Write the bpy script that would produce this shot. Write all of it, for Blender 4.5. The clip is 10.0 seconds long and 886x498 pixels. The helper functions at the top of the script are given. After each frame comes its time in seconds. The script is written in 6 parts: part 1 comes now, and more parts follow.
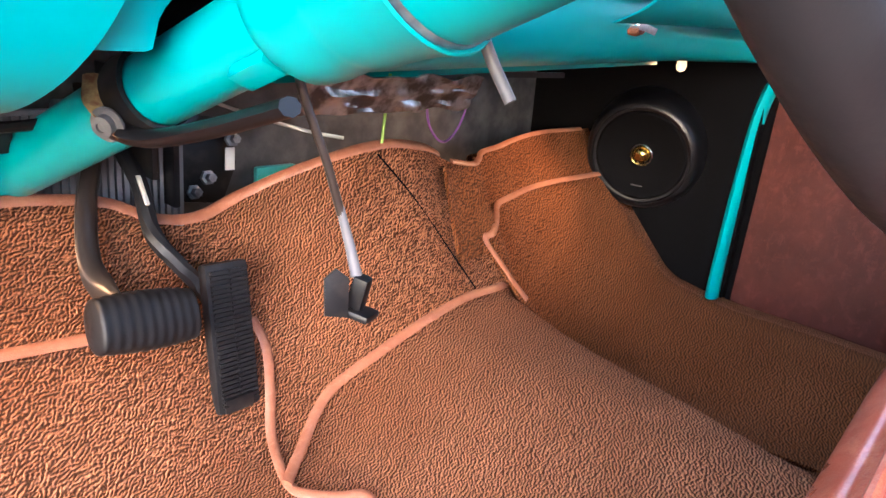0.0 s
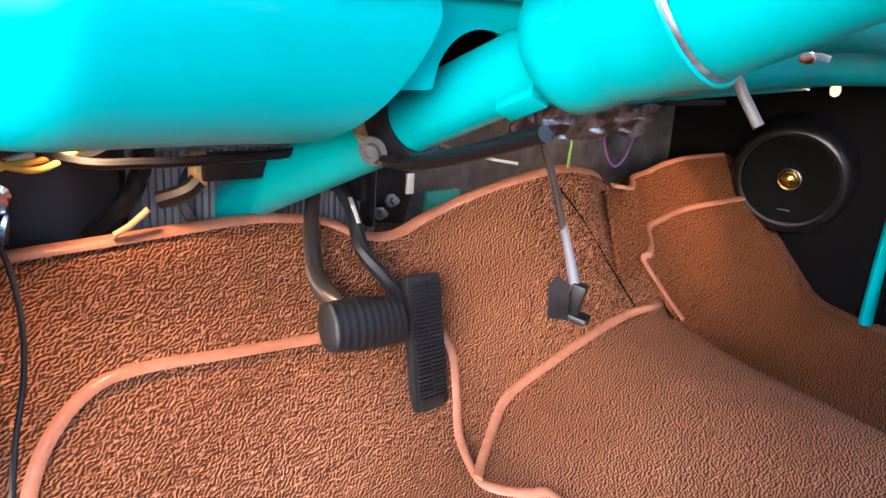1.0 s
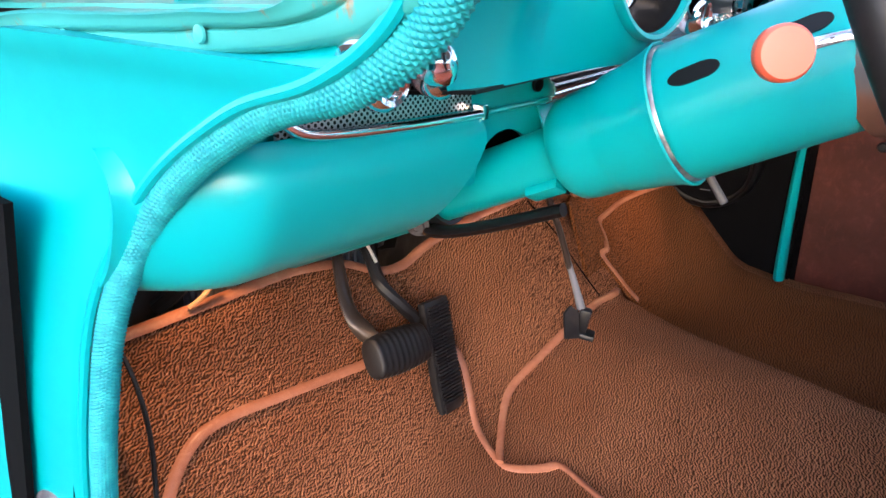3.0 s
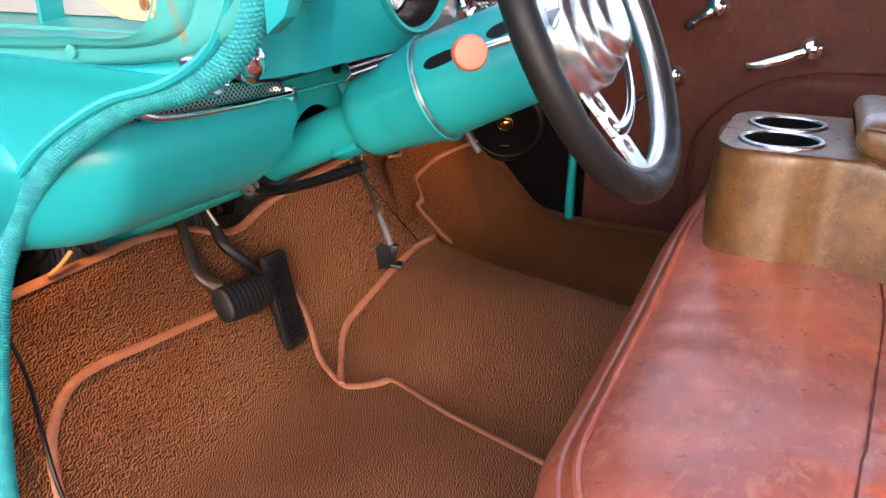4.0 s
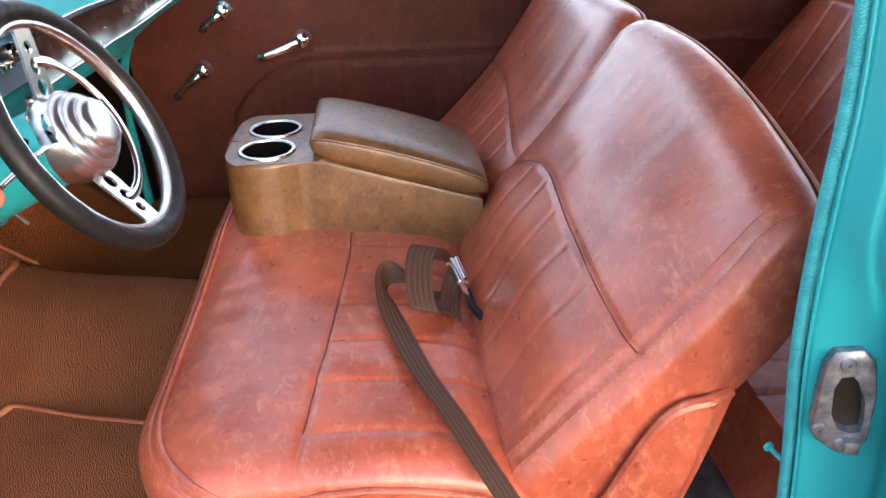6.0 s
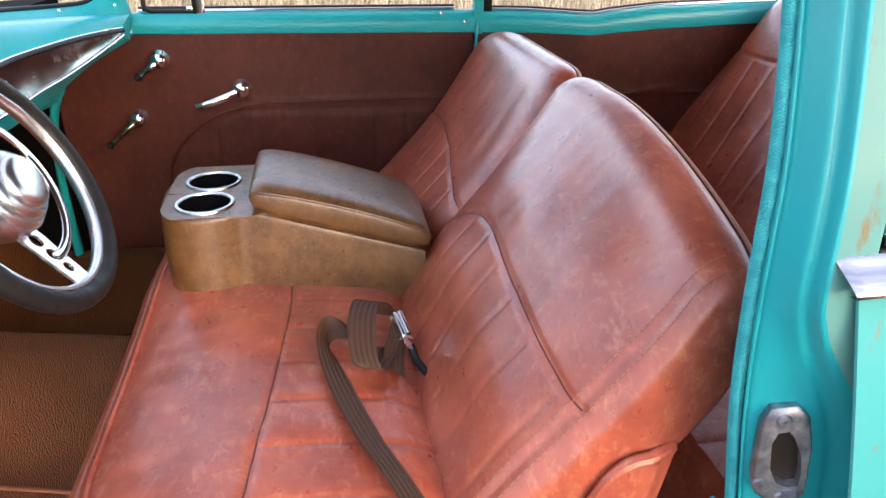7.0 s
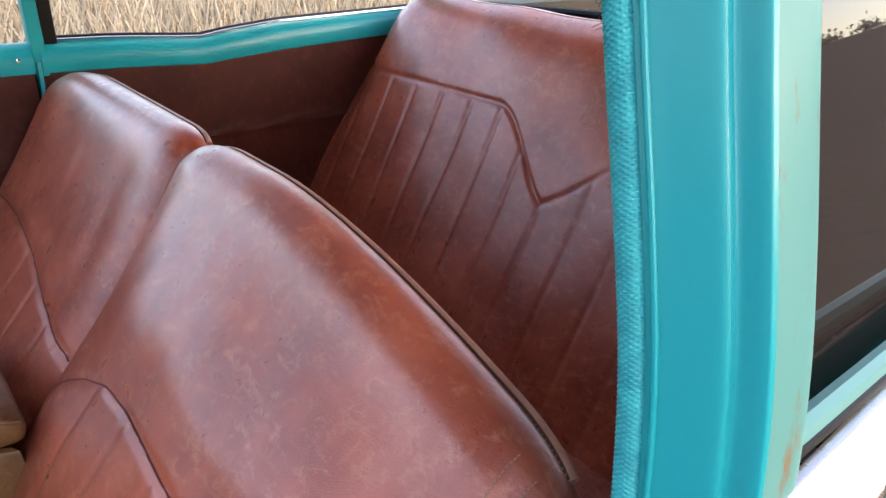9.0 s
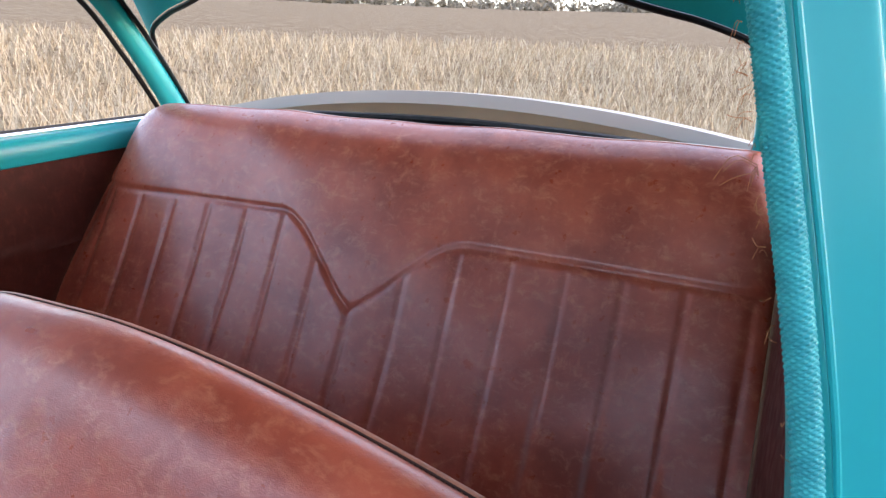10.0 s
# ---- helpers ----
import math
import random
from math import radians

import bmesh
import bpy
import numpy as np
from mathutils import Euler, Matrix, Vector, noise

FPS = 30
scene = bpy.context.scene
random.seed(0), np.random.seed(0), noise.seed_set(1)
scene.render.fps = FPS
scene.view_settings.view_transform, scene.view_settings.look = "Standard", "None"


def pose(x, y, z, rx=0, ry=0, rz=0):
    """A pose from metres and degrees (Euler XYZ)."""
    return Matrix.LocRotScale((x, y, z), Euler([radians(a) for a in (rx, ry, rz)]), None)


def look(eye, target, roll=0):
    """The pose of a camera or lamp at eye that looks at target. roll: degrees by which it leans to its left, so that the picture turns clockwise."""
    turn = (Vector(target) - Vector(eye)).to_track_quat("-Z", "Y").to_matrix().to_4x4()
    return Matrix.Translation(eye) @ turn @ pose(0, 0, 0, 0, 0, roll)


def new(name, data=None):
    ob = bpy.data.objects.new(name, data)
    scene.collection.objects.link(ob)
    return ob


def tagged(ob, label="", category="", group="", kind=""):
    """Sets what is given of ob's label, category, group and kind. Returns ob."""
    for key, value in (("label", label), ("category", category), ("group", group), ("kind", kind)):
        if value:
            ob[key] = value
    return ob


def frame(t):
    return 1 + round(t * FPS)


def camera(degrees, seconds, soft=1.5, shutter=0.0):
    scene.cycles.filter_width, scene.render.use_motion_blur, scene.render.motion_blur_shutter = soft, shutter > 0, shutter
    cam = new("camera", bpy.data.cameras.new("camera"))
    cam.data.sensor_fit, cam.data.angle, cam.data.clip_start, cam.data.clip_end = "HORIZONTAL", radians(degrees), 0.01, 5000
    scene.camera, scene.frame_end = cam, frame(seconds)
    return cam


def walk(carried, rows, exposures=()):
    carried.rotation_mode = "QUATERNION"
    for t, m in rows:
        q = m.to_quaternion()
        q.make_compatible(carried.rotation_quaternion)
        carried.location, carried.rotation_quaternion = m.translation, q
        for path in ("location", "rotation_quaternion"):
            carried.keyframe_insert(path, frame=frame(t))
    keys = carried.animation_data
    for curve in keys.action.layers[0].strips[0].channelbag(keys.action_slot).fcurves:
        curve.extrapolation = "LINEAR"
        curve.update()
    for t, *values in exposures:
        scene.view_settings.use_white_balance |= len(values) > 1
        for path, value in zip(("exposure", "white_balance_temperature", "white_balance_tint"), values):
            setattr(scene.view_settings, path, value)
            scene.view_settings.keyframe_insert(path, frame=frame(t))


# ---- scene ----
cam = camera(65.0, 10.0)
PATH = [
    (0, (-0.618, 0.277, 0.905), (0.837, 1.494, 0.272), 6.0),
    (0.5, (-0.678, 0.29, 0.903), (0.692, 1.619, 0.305), 5.0),
    (1, (-0.738, 0.298, 0.903), (0.538, 1.727, 0.327), 4.1),
    (1.5, (-0.746, 0.31, 0.919), (0.492, 1.767, 0.334), 3.4),
    (2, (-0.756, 0.319, 0.958), (0.482, 1.761, 0.335), 2.8),
    (2.2, (-0.765, 0.321, 0.968), (0.48, 1.75, 0.329), 2.6),
    (3.3, (-0.949, 0.275, 1.038), (0.562, 1.39, 0.352), -0.4),
    (3.5, (-0.973, 0.249, 1.043), (0.588, 1.28, 0.336), -0.5),
    (4, (-1.027, 0.169, 1.061), (0.617, 1.027, 0.312), -0.0),
    (4.5, (-1.096, 0.085, 1.093), (0.607, 0.804, 0.332), -0.4),
    (5, (-1.173, 0.018, 1.124), (0.605, 0.462, 0.324), -0.8),
    (5.5, (-1.25, -0.02, 1.222), (0.518, 0.046, 0.29), -0.8),
    (6, (-1.266, -0.033, 1.314), (0.476, -0.172, 0.341), -1.1),
    (6.2, (-1.258, -0.044, 1.348), (0.484, -0.258, 0.39), -1.3),
    (7.3, (-1.251, -0.03, 1.312), (0.532, -0.349, 0.463), 1.3),
    (7.5, (-1.254, -0.029, 1.3), (0.538, -0.34, 0.466), 1.2),
    (7.6, (-1.254, -0.033, 1.301), (0.536, -0.339, 0.462), 1.0),
    (8, (-1.181, -0.109, 1.285), (0.603, -0.45, 0.448), -0.7),
    (8.2, (-1.13, -0.172, 1.278), (0.641, -0.586, 0.447), -1.1),
    (8.5, (-1.036, -0.221, 1.329), (0.627, -0.911, 0.457), 0.6),
    (9, (-0.878, -0.158, 1.342), (0.479, -1.348, 0.48), 2.0),
    (9.2, (-0.812, -0.158, 1.347), (0.394, -1.511, 0.492), 1.6),
    (9.5, (-0.734, -0.165, 1.346), (0.244, -1.718, 0.508), 0.9),
    (10, (-0.686, -0.118, 1.303), (0.14, -1.955, 0.724), 2.05),
]
EXPOSURES = [(0, 3.6, 5700, 20), (1, 3.4, 5500, 20), (2.2, 3.05, 5500, 20), (3.5, 2.4, 6400, 20), (4.5, 2.3, 6900, 24), (5.5, 2.35, 7300, 24), (6.2, 2.25, 6900, 22), (7.5, 2.2, 6700, 20), (8.5, 2.25, 6300, 20), (9.0, 2.05, 6700, 20), (9.5, 2.05, 6900, 21), (10, 2.2, 6500, 22)]
walk(cam, [(t, look(eye, target, roll)) for t, eye, target, roll in PATH], EXPOSURES)

# ---------------------------------------------------------------- light
world = bpy.data.worlds.new("sky")
scene.world = world
world.use_nodes = True
wn = world.node_tree.nodes
bg = wn["Background"]
sky = wn.new("ShaderNodeTexSky")
sky.sky_type, sky.sun_disc = "NISHITA", False
sky.sun_elevation, sky.sun_rotation = radians(17), radians(240)
sky.altitude, sky.air_density, sky.dust_density = 100, 1.0, 1.0
# thin even cloud in front of the clear sky
cloud = wn.new("ShaderNodeMix")
cloud.data_type, cloud.blend_type = "RGBA", "ADD"
cloud.inputs[0].default_value = 1.0
cloud.inputs[7].default_value = (1.25, 1.27, 1.32, 1)
world.node_tree.links.new(sky.outputs[0], cloud.inputs[6])
world.node_tree.links.new(cloud.outputs[2], bg.inputs[0])
bg.inputs[1].default_value = 0.12
sun_data = bpy.data.lights.new("sun", "SUN")
sun_data.energy, sun_data.angle, sun_data.color = 0.13, radians(50), (1.0, 0.84, 0.70)
sun = new("sun", sun_data)
sun.matrix_world = look((-3.46, -2.0, 1.22 + 0.6), (0, 0, 0.6))
# warm courtesy lamps hidden under both ends of the dashboard
# each sits in a cup that throws its light down on the toe board
for at, aim, watts, cone in (((0.545, 0.775, 0.862), (0.30, 0.95, 0.63), 0.65, 75), ((-0.585, 0.90, 0.822), (-0.50, 0.83, 0.45), 0.60, 125)):
    bulb_data = bpy.data.lights.new("courtesy_light", "SPOT")
    bulb_data.energy, bulb_data.shadow_soft_size, bulb_data.color = watts, 0.012, (1.0, 0.58, 0.26)
    bulb_data.spot_size, bulb_data.spot_blend = radians(cone), 0.7
    new("courtesy_light", bulb_data).matrix_world = look(at, aim)

# ---------------------------------------------------------------- materials


def mat(name, color, rough=0.5, metal=0.0, coat=0.0, spec=0.5):
    m = bpy.data.materials.new(name)
    m.use_nodes = True
    b = m.node_tree.nodes["Principled BSDF"]
    b.inputs["Base Color"].default_value = color if len(color) == 4 else (*color, 1.0)
    b.inputs["Roughness"].default_value, b.inputs["Metallic"].default_value = rough, metal
    b.inputs["Coat Weight"].default_value, b.inputs["Specular IOR Level"].default_value = coat, spec
    b.inputs["Coat Roughness"].default_value = 0.08
    return m


class Nodes:
    """Short cuts for wiring one material."""

    def __init__(self, m):
        self.t = m.node_tree
        self.b = self.t.nodes["Principled BSDF"]
        self.c = self.t.nodes.new("ShaderNodeTexCoord").outputs["Object"]

    def link(self, a, b):
        self.t.links.new(a, b)

    def noise(self, scale, detail=4.0, rough=0.55, stretch=None, distort=0.0):
        n = self.t.nodes.new("ShaderNodeTexNoise")
        n.inputs["Scale"].default_value, n.inputs["Detail"].default_value = scale, detail
        n.inputs["Roughness"].default_value, n.inputs["Distortion"].default_value = rough, distort
        src = self.c
        if stretch:
            mp = self.t.nodes.new("ShaderNodeMapping")
            mp.inputs["Scale"].default_value = stretch
            self.link(self.c, mp.inputs[0])
            src = mp.outputs[0]
        self.link(src, n.inputs["Vector"])
        return n.outputs["Fac"]

    def voronoi(self, scale, feature="F1", out="Distance", source=None, rand=1.0):
        n = self.t.nodes.new("ShaderNodeTexVoronoi")
        n.feature = feature
        n.inputs["Scale"].default_value = scale
        n.inputs["Randomness"].default_value = rand
        self.link(source or self.c, n.inputs["Vector"])
        return n.outputs[out]

    def gabor(self, scale, freq, aniso, along):
        n = self.t.nodes.new("ShaderNodeTexGabor")
        n.gabor_type = "3D"
        n.inputs["Scale"].default_value, n.inputs["Frequency"].default_value = scale, freq
        n.inputs["Anisotropy"].default_value = aniso
        n.inputs["Orientation"].default_value = along
        self.link(self.c, n.inputs["Vector"])
        return n.outputs["Value"]

    def ramp(self, fac, *stops):
        n = self.t.nodes.new("ShaderNodeValToRGB")
        e = n.color_ramp.elements
        while len(e) < len(stops):
            e.new(0.5)
        for el, (p, c) in zip(e, stops):
            el.position = p
            el.color = c if hasattr(c, "__len__") else (c, c, c, 1)
        self.link(fac, n.inputs[0])
        return n.outputs[0]

    def mix(self, fac, a, b, mode="MIX"):
        n = self.t.nodes.new("ShaderNodeMix")
        n.data_type, n.blend_type = "RGBA", mode
        for sock, v in ((n.inputs[0], fac), (n.inputs[6], a), (n.inputs[7], b)):
            if hasattr(v, "links"):
                self.link(v, sock)
            else:
                sock.default_value = v
        return n.outputs[2]

    def math(self, op, a, b):
        n = self.t.nodes.new("ShaderNodeMath")
        n.operation = op
        for sock, v in zip(n.inputs, (a, b)):
            if hasattr(v, "links"):
                self.link(v, sock)
            else:
                sock.default_value = v
        return n.outputs[0]

    def bump(self, height, strength=0.3, distance=0.001, under=None):
        n = self.t.nodes.new("ShaderNodeBump")
        n.inputs["Strength"].default_value, n.inputs["Distance"].default_value = strength, distance
        self.link(height, n.inputs["Height"])
        if under:
            self.link(under, n.inputs["Normal"])
        self.link(n.outputs[0], self.b.inputs["Normal"])
        return n.outputs[0]

    def color(self, c):
        self.link(c, self.b.inputs["Base Color"])

    def rough(self, c):
        self.link(c, self.b.inputs["Roughness"])


def paint(name, base, worn=None, amount=0.5):
    m = mat(name, base, 0.4, 0, 0.05, 0.4)
    n = Nodes(m)
    lo = tuple(c * 0.93 for c in base[:3]) + (1,)
    c = n.mix(n.ramp(n.noise(6, 3), (0.25, 0), (0.8, 1)), lo, base)
    if worn:
        rust = n.ramp(n.noise(26, 8, 0.7, (1.6, 1.6, 0.5)), (amount, 0), (amount + 0.1, 1))
        c = n.mix(rust, c, worn)
    n.color(c)
    n.rough(n.ramp(n.noise(40, 4), (0.3, 0.30), (0.8, 0.42)))
    n.bump(n.noise(60, 2), 0.05, 0.0006)
    return m


TEAL = (0.0, 0.37, 0.405, 1)
teal = paint("turquoise_enamel", TEAL)
teal_worn = paint("worn_turquoise_enamel", (0.05, 0.39, 0.38, 1), (0.33, 0.17, 0.06, 1), 0.6)
teal_pale = paint("pale_turquoise_enamel", (0.12, 0.32, 0.29, 1), (0.22, 0.15, 0.07, 1), 0.57)
teal_rail = paint("pale_turquoise_rail", (0.14, 0.35, 0.32, 1))
teal_pale.node_tree.nodes["Principled BSDF"].inputs["Specular IOR Level"].default_value = 0.12


def leather(name, dark, mid, light, rough=0.42, scale=1.0, coat=0.2, spec=0.35):
    m = mat(name, mid, rough, 0, coat, spec)
    n = Nodes(m)
    c = n.mix(n.ramp(n.noise(9 * scale, 7, 0.65), (0.36, 0), (0.64, 1)), dark, mid)
    c = n.mix(n.ramp(n.noise(34 * scale, 9, 0.75, (1, 1.6, 1.2), 0.5), (0.52, 0), (0.66, 0.45)), c, light)
    # scuffs gather in patches, short flecks running along and across the hide
    patch = n.ramp(n.noise(7 * scale, 4, 0.6), (0.42, 0.25), (0.62, 1))
    flecks = n.ramp(n.noise(22 * scale, 9, 0.72, (1, 3.6, 1.4), 0.35), (0.54, 0), (0.68, 0.42))
    cross = n.ramp(n.noise(26 * scale, 9, 0.72, (3.4, 1, 1.1), 0.35), (0.56, 0), (0.69, 0.36))
    c = n.mix(n.math("MULTIPLY", patch, n.math("MAXIMUM", flecks, cross)), c, light)
    n.color(c)
    n.rough(n.ramp(n.noise(45 * scale, 4), (0.3, rough - 0.08), (0.75, rough + 0.14)))
    n.b.inputs["Coat Roughness"].default_value = 0.24
    crease = n.math("MULTIPLY", n.noise(28, 5, 0.6, (1, 2.5, 1.6), 1.0), 0.8)
    fine = n.math("MULTIPLY", n.noise(110, 6, 0.65, (1, 1.8, 1.3), 0.6), 0.8)
    grain = n.math("ADD", n.math("ADD", n.math("MULTIPLY", n.voronoi(900), 0.5), crease), fine)
    n.bump(grain, 0.38, 0.0011)
    return m


red_leather = leather("oxblood_leather", (0.31, 0.056, 0.029, 1), (0.51, 0.112, 0.057, 1), (0.70, 0.27, 0.15, 1), 0.34, 1.0, 0.75, 0.6)
# door hide is deep red; cabin shade is put into its colour as well
door_leather = leather("shaded_oxblood_leather", (0.058, 0.0105, 0.0055, 1), (0.086, 0.0165, 0.0095, 1), (0.145, 0.035, 0.021, 1), 0.5, 1.0, 0.0, 0.3)
tan_leather = leather("tan_leather", (0.095, 0.042, 0.013, 1), (0.19, 0.092, 0.031, 1), (0.27, 0.145, 0.058, 1), 0.34, 2.4, 0.6, 0.5)
# reddish-tan piping, paler to carry the light along the bench's top edge
welt_leather = leather("lit_tan_piping_leather", (0.34, 0.12, 0.07, 1), (0.50, 0.21, 0.13, 1), (0.62, 0.32, 0.21, 1), 0.45, 2.0, 0.2)
fray_mat = mat("orange_thread", (0.42, 0.17, 0.07, 1), 0.9)
dark_thread = mat("dark_thread", (0.05, 0.02, 0.014, 1), 0.8)
seam_mat = mat("dark_red_seam", (0.13, 0.030, 0.018, 1), 0.6)
thread = mat("tan_thread", (0.42, 0.20, 0.12, 1), 0.8)


def pile(name, a, b, scale, gap=0.75, depth=0.0035, wide=0.05):
    """Loop pile: short crooked ridges parted by thin gaps with their shade painted in."""
    m = mat(name, b, 0.95, 0, 0, 0.1)
    n = Nodes(m)
    ridge = n.gabor(scale, 2.0, 0.62, (0.08, 0.64, 0.76))
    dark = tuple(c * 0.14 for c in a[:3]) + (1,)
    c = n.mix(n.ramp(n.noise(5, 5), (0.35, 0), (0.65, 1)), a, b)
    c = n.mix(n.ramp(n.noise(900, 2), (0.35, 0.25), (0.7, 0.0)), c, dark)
    # shade between the loops goes into the base colour
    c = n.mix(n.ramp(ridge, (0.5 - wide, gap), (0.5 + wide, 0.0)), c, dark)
    n.color(c)
    n.bump(n.math("ADD", n.ramp(ridge, (0.5 - wide * 1.6, 0), (0.5 + wide * 2.5, 1)), n.math("MULTIPLY", n.noise(800, 2), 0.12)), 1.0, depth)
    n.b.inputs["Sheen Weight"].default_value = 0.08
    n.b.inputs["Sheen Tint"].default_value = (0.9, 0.5, 0.3, 1)
    return m


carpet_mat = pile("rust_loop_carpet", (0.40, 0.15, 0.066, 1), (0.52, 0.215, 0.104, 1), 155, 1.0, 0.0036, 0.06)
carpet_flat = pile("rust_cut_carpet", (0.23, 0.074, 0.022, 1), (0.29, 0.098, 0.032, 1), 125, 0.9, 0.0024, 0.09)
bind_mat = leather("tan_vinyl_binding", (0.28, 0.10, 0.05, 1), (0.37, 0.145, 0.078, 1), (0.46, 0.21, 0.12, 1), 0.5, 2)

rubber = mat("black_rubber", (0.012, 0.012, 0.013, 1), 0.42, 0, 0, 0.28)
nr = Nodes(rubber)
nr.rough(nr.ramp(nr.noise(80, 4), (0.3, 0.35), (0.7, 0.6)))
nr.bump(nr.noise(400, 3), 0.2, 0.0005)
black_paint = mat("satin_black_paint", (0.010, 0.010, 0.011, 1), 0.38, 0, 0, 0.3)
nb = Nodes(black_paint)
nb.color(nb.mix(nb.ramp(nb.noise(40, 5), (0.5, 0), (0.75, 0.6)), (0.01, 0.01, 0.011, 1), (0.05, 0.042, 0.036, 1)))
wire_tan = mat("tan_wire", (0.45, 0.24, 0.10, 1), 0.5)
rib_metal = mat("ribbed_grey_steel", (0.26, 0.26, 0.27, 1), 0.5, 0.3)
splash_mat = mat("brown_fibre_board", (0.045, 0.033, 0.028, 1), 0.6)
black_cloth = mat("black_trim_board", (0.004, 0.004, 0.0045, 1), 0.9, 0, 0, 0.05)
nc = Nodes(black_cloth)
nc.bump(nc.noise(500, 3), 0.4, 0.001)
chrome = mat("chrome", (0.86, 0.87, 0.88, 1), 0.07, 1.0)
nch = Nodes(chrome)
nch.rough(nch.ramp(nch.noise(70, 5), (0.4, 0.05), (0.8, 0.18)))
alu = mat("brushed_aluminium", (0.82, 0.82, 0.84, 1), 0.25, 1.0)
na = Nodes(alu)
na.bump(na.noise(300, 2, 0.5, (1, 8, 8)), 0.15, 0.0004)
belt_metal = mat("sky_streaked_moulding", (0.50, 0.50, 0.55, 1), 0.22, 1.0)
nbm = Nodes(belt_metal)
# long streaks paint the sky's reflection into the metal colour
nbm.color(nbm.mix(nbm.ramp(nbm.noise(26, 5, 0.6, (1.6, 0.08, 3.0)), (0.40, 0), (0.60, 1)), (0.30, 0.30, 0.34, 1), (0.58, 0.58, 0.59, 1)))
nbm.rough(nbm.ramp(nbm.noise(40, 5), (0.35, 0.14), (0.7, 0.34)))
mesh_metal = mat("perforated_bright_metal", (0.7, 0.7, 0.72, 1), 0.3, 0.9)
nm = Nodes(mesh_metal)
flat_map = nm.t.nodes.new("ShaderNodeMapping")
flat_map.inputs["Scale"].default_value = (1, 0, 1)
flat_map.inputs["Rotation"].default_value = (0, radians(45), 0)
nm.link(nm.c, flat_map.inputs[0])
nm.color(nm.mix(nm.ramp(nm.voronoi(250, source=flat_map.outputs[0], rand=0.0), (0.32, 1), (0.38, 0)), (0.52, 0.52, 0.54, 1), (0.02, 0.02, 0.02, 1)))
zinc = mat("dull_zinc", (0.30, 0.32, 0.36, 1), 0.5, 0.85)
nz = Nodes(zinc)
nz.color(nz.mix(nz.ramp(nz.noise(60, 6), (0.4, 0), (0.65, 1)), (0.20, 0.215, 0.25, 1), (0.42, 0.44, 0.48, 1)))
nz.rough(nz.ramp(nz.noise(45, 5), (0.35, 0.35), (0.7, 0.65)))
grey_metal = mat("grey_primed_steel", (0.10, 0.10, 0.105, 1), 0.55)
ng = Nodes(grey_metal)
ng.color(ng.mix(ng.ramp(ng.noise(22, 6), (0.4, 0), (0.68, 1)), (0.05, 0.05, 0.053, 1), (0.13, 0.125, 0.125, 1)))
rusty = mat("rust_stained_steel", (0.3, 0.2, 0.1, 1), 0.7)
nru = Nodes(rusty)
nru.color(nru.mix(nru.ramp(nru.noise(70, 6), (0.4, 0), (0.6, 1)), (0.36, 0.26, 0.10, 1), (0.16, 0.06, 0.02, 1)))
brass = mat("brass_dome", (0.55, 0.40, 0.10, 1), 0.25, 1.0)
bulb_glass = mat("lit_amber_bulb", (0.9, 0.6, 0.3, 1), 0.3)
bulb_glass.node_tree.nodes["Principled BSDF"].inputs["Emission Color"].default_value = (1.0, 0.58, 0.26, 1)
bulb_glass.node_tree.nodes["Principled BSDF"].inputs["Emission Strength"].default_value = 0.2
wing_metal = mat("brushed_wing_metal", (0.62, 0.60, 0.57, 1), 0.2, 1.0)
nwg = Nodes(wing_metal)
nwg.color(nwg.mix(nwg.ramp(nwg.noise(14, 5), (0.4, 0), (0.62, 1)), (0.52, 0.50, 0.47, 1), (0.74, 0.73, 0.71, 1)))
nwg.rough(nwg.ramp(nwg.noise(30, 4), (0.35, 0.18), (0.7, 0.30)))
pale_rusty = paint("pale_primer_rust", (0.68, 0.56, 0.34, 1), (0.36, 0.15, 0.04, 1), 0.56)
pale_panel = mat("pale_grey_panel", (0.40, 0.40, 0.41, 1), 0.4)
deck_paint = mat("pinkish_white_enamel", (0.52, 0.48, 0.46, 1), 0.35, 0, 0.3)
coral = mat("coral_plastic", (0.75, 0.13, 0.07, 1), 0.35)
white_paint = mat("white_enamel", (0.80, 0.79, 0.78, 1), 0.25, 0, 0.6)
wire_green = mat("green_wire", (0.25, 0.45, 0.08, 1), 0.5)
wire_violet = mat("violet_wire", (0.22, 0.08, 0.28, 1), 0.5)
wire_blue = mat("blue_wire", (0.02, 0.03, 0.20, 1), 0.5)
wire_yellow = mat("yellow_wire", (0.7, 0.42, 0.05, 1), 0.5)
wire_white = mat("white_wire", (0.7, 0.66, 0.58, 1), 0.5)
wire_red = mat("red_wire", (0.5, 0.04, 0.02, 1), 0.5)
belt_mat = mat("brown_webbing", (0.075, 0.037, 0.023, 1), 0.55, 0, 0, 0.25)
nw = Nodes(belt_mat)
nw.bump(nw.noise(700, 2), 0.4, 0.0006)
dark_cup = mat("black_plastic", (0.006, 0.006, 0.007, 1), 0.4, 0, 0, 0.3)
foil = mat("crumpled_bare_metal", (0.45, 0.44, 0.43, 1), 0.35, 0.9)
nfo = Nodes(foil)
nfo.color(nfo.mix(nfo.ramp(nfo.noise(45, 6), (0.42, 0), (0.6, 1)), (0.16, 0.14, 0.12, 1), (0.62, 0.61, 0.60, 1)))
nfo.bump(nfo.noise(60, 4), 0.6, 0.004)
smoky = mat("smoky_clear_plastic", (0.14, 0.14, 0.15, 1), 0.3, 0, 0, 0.4)
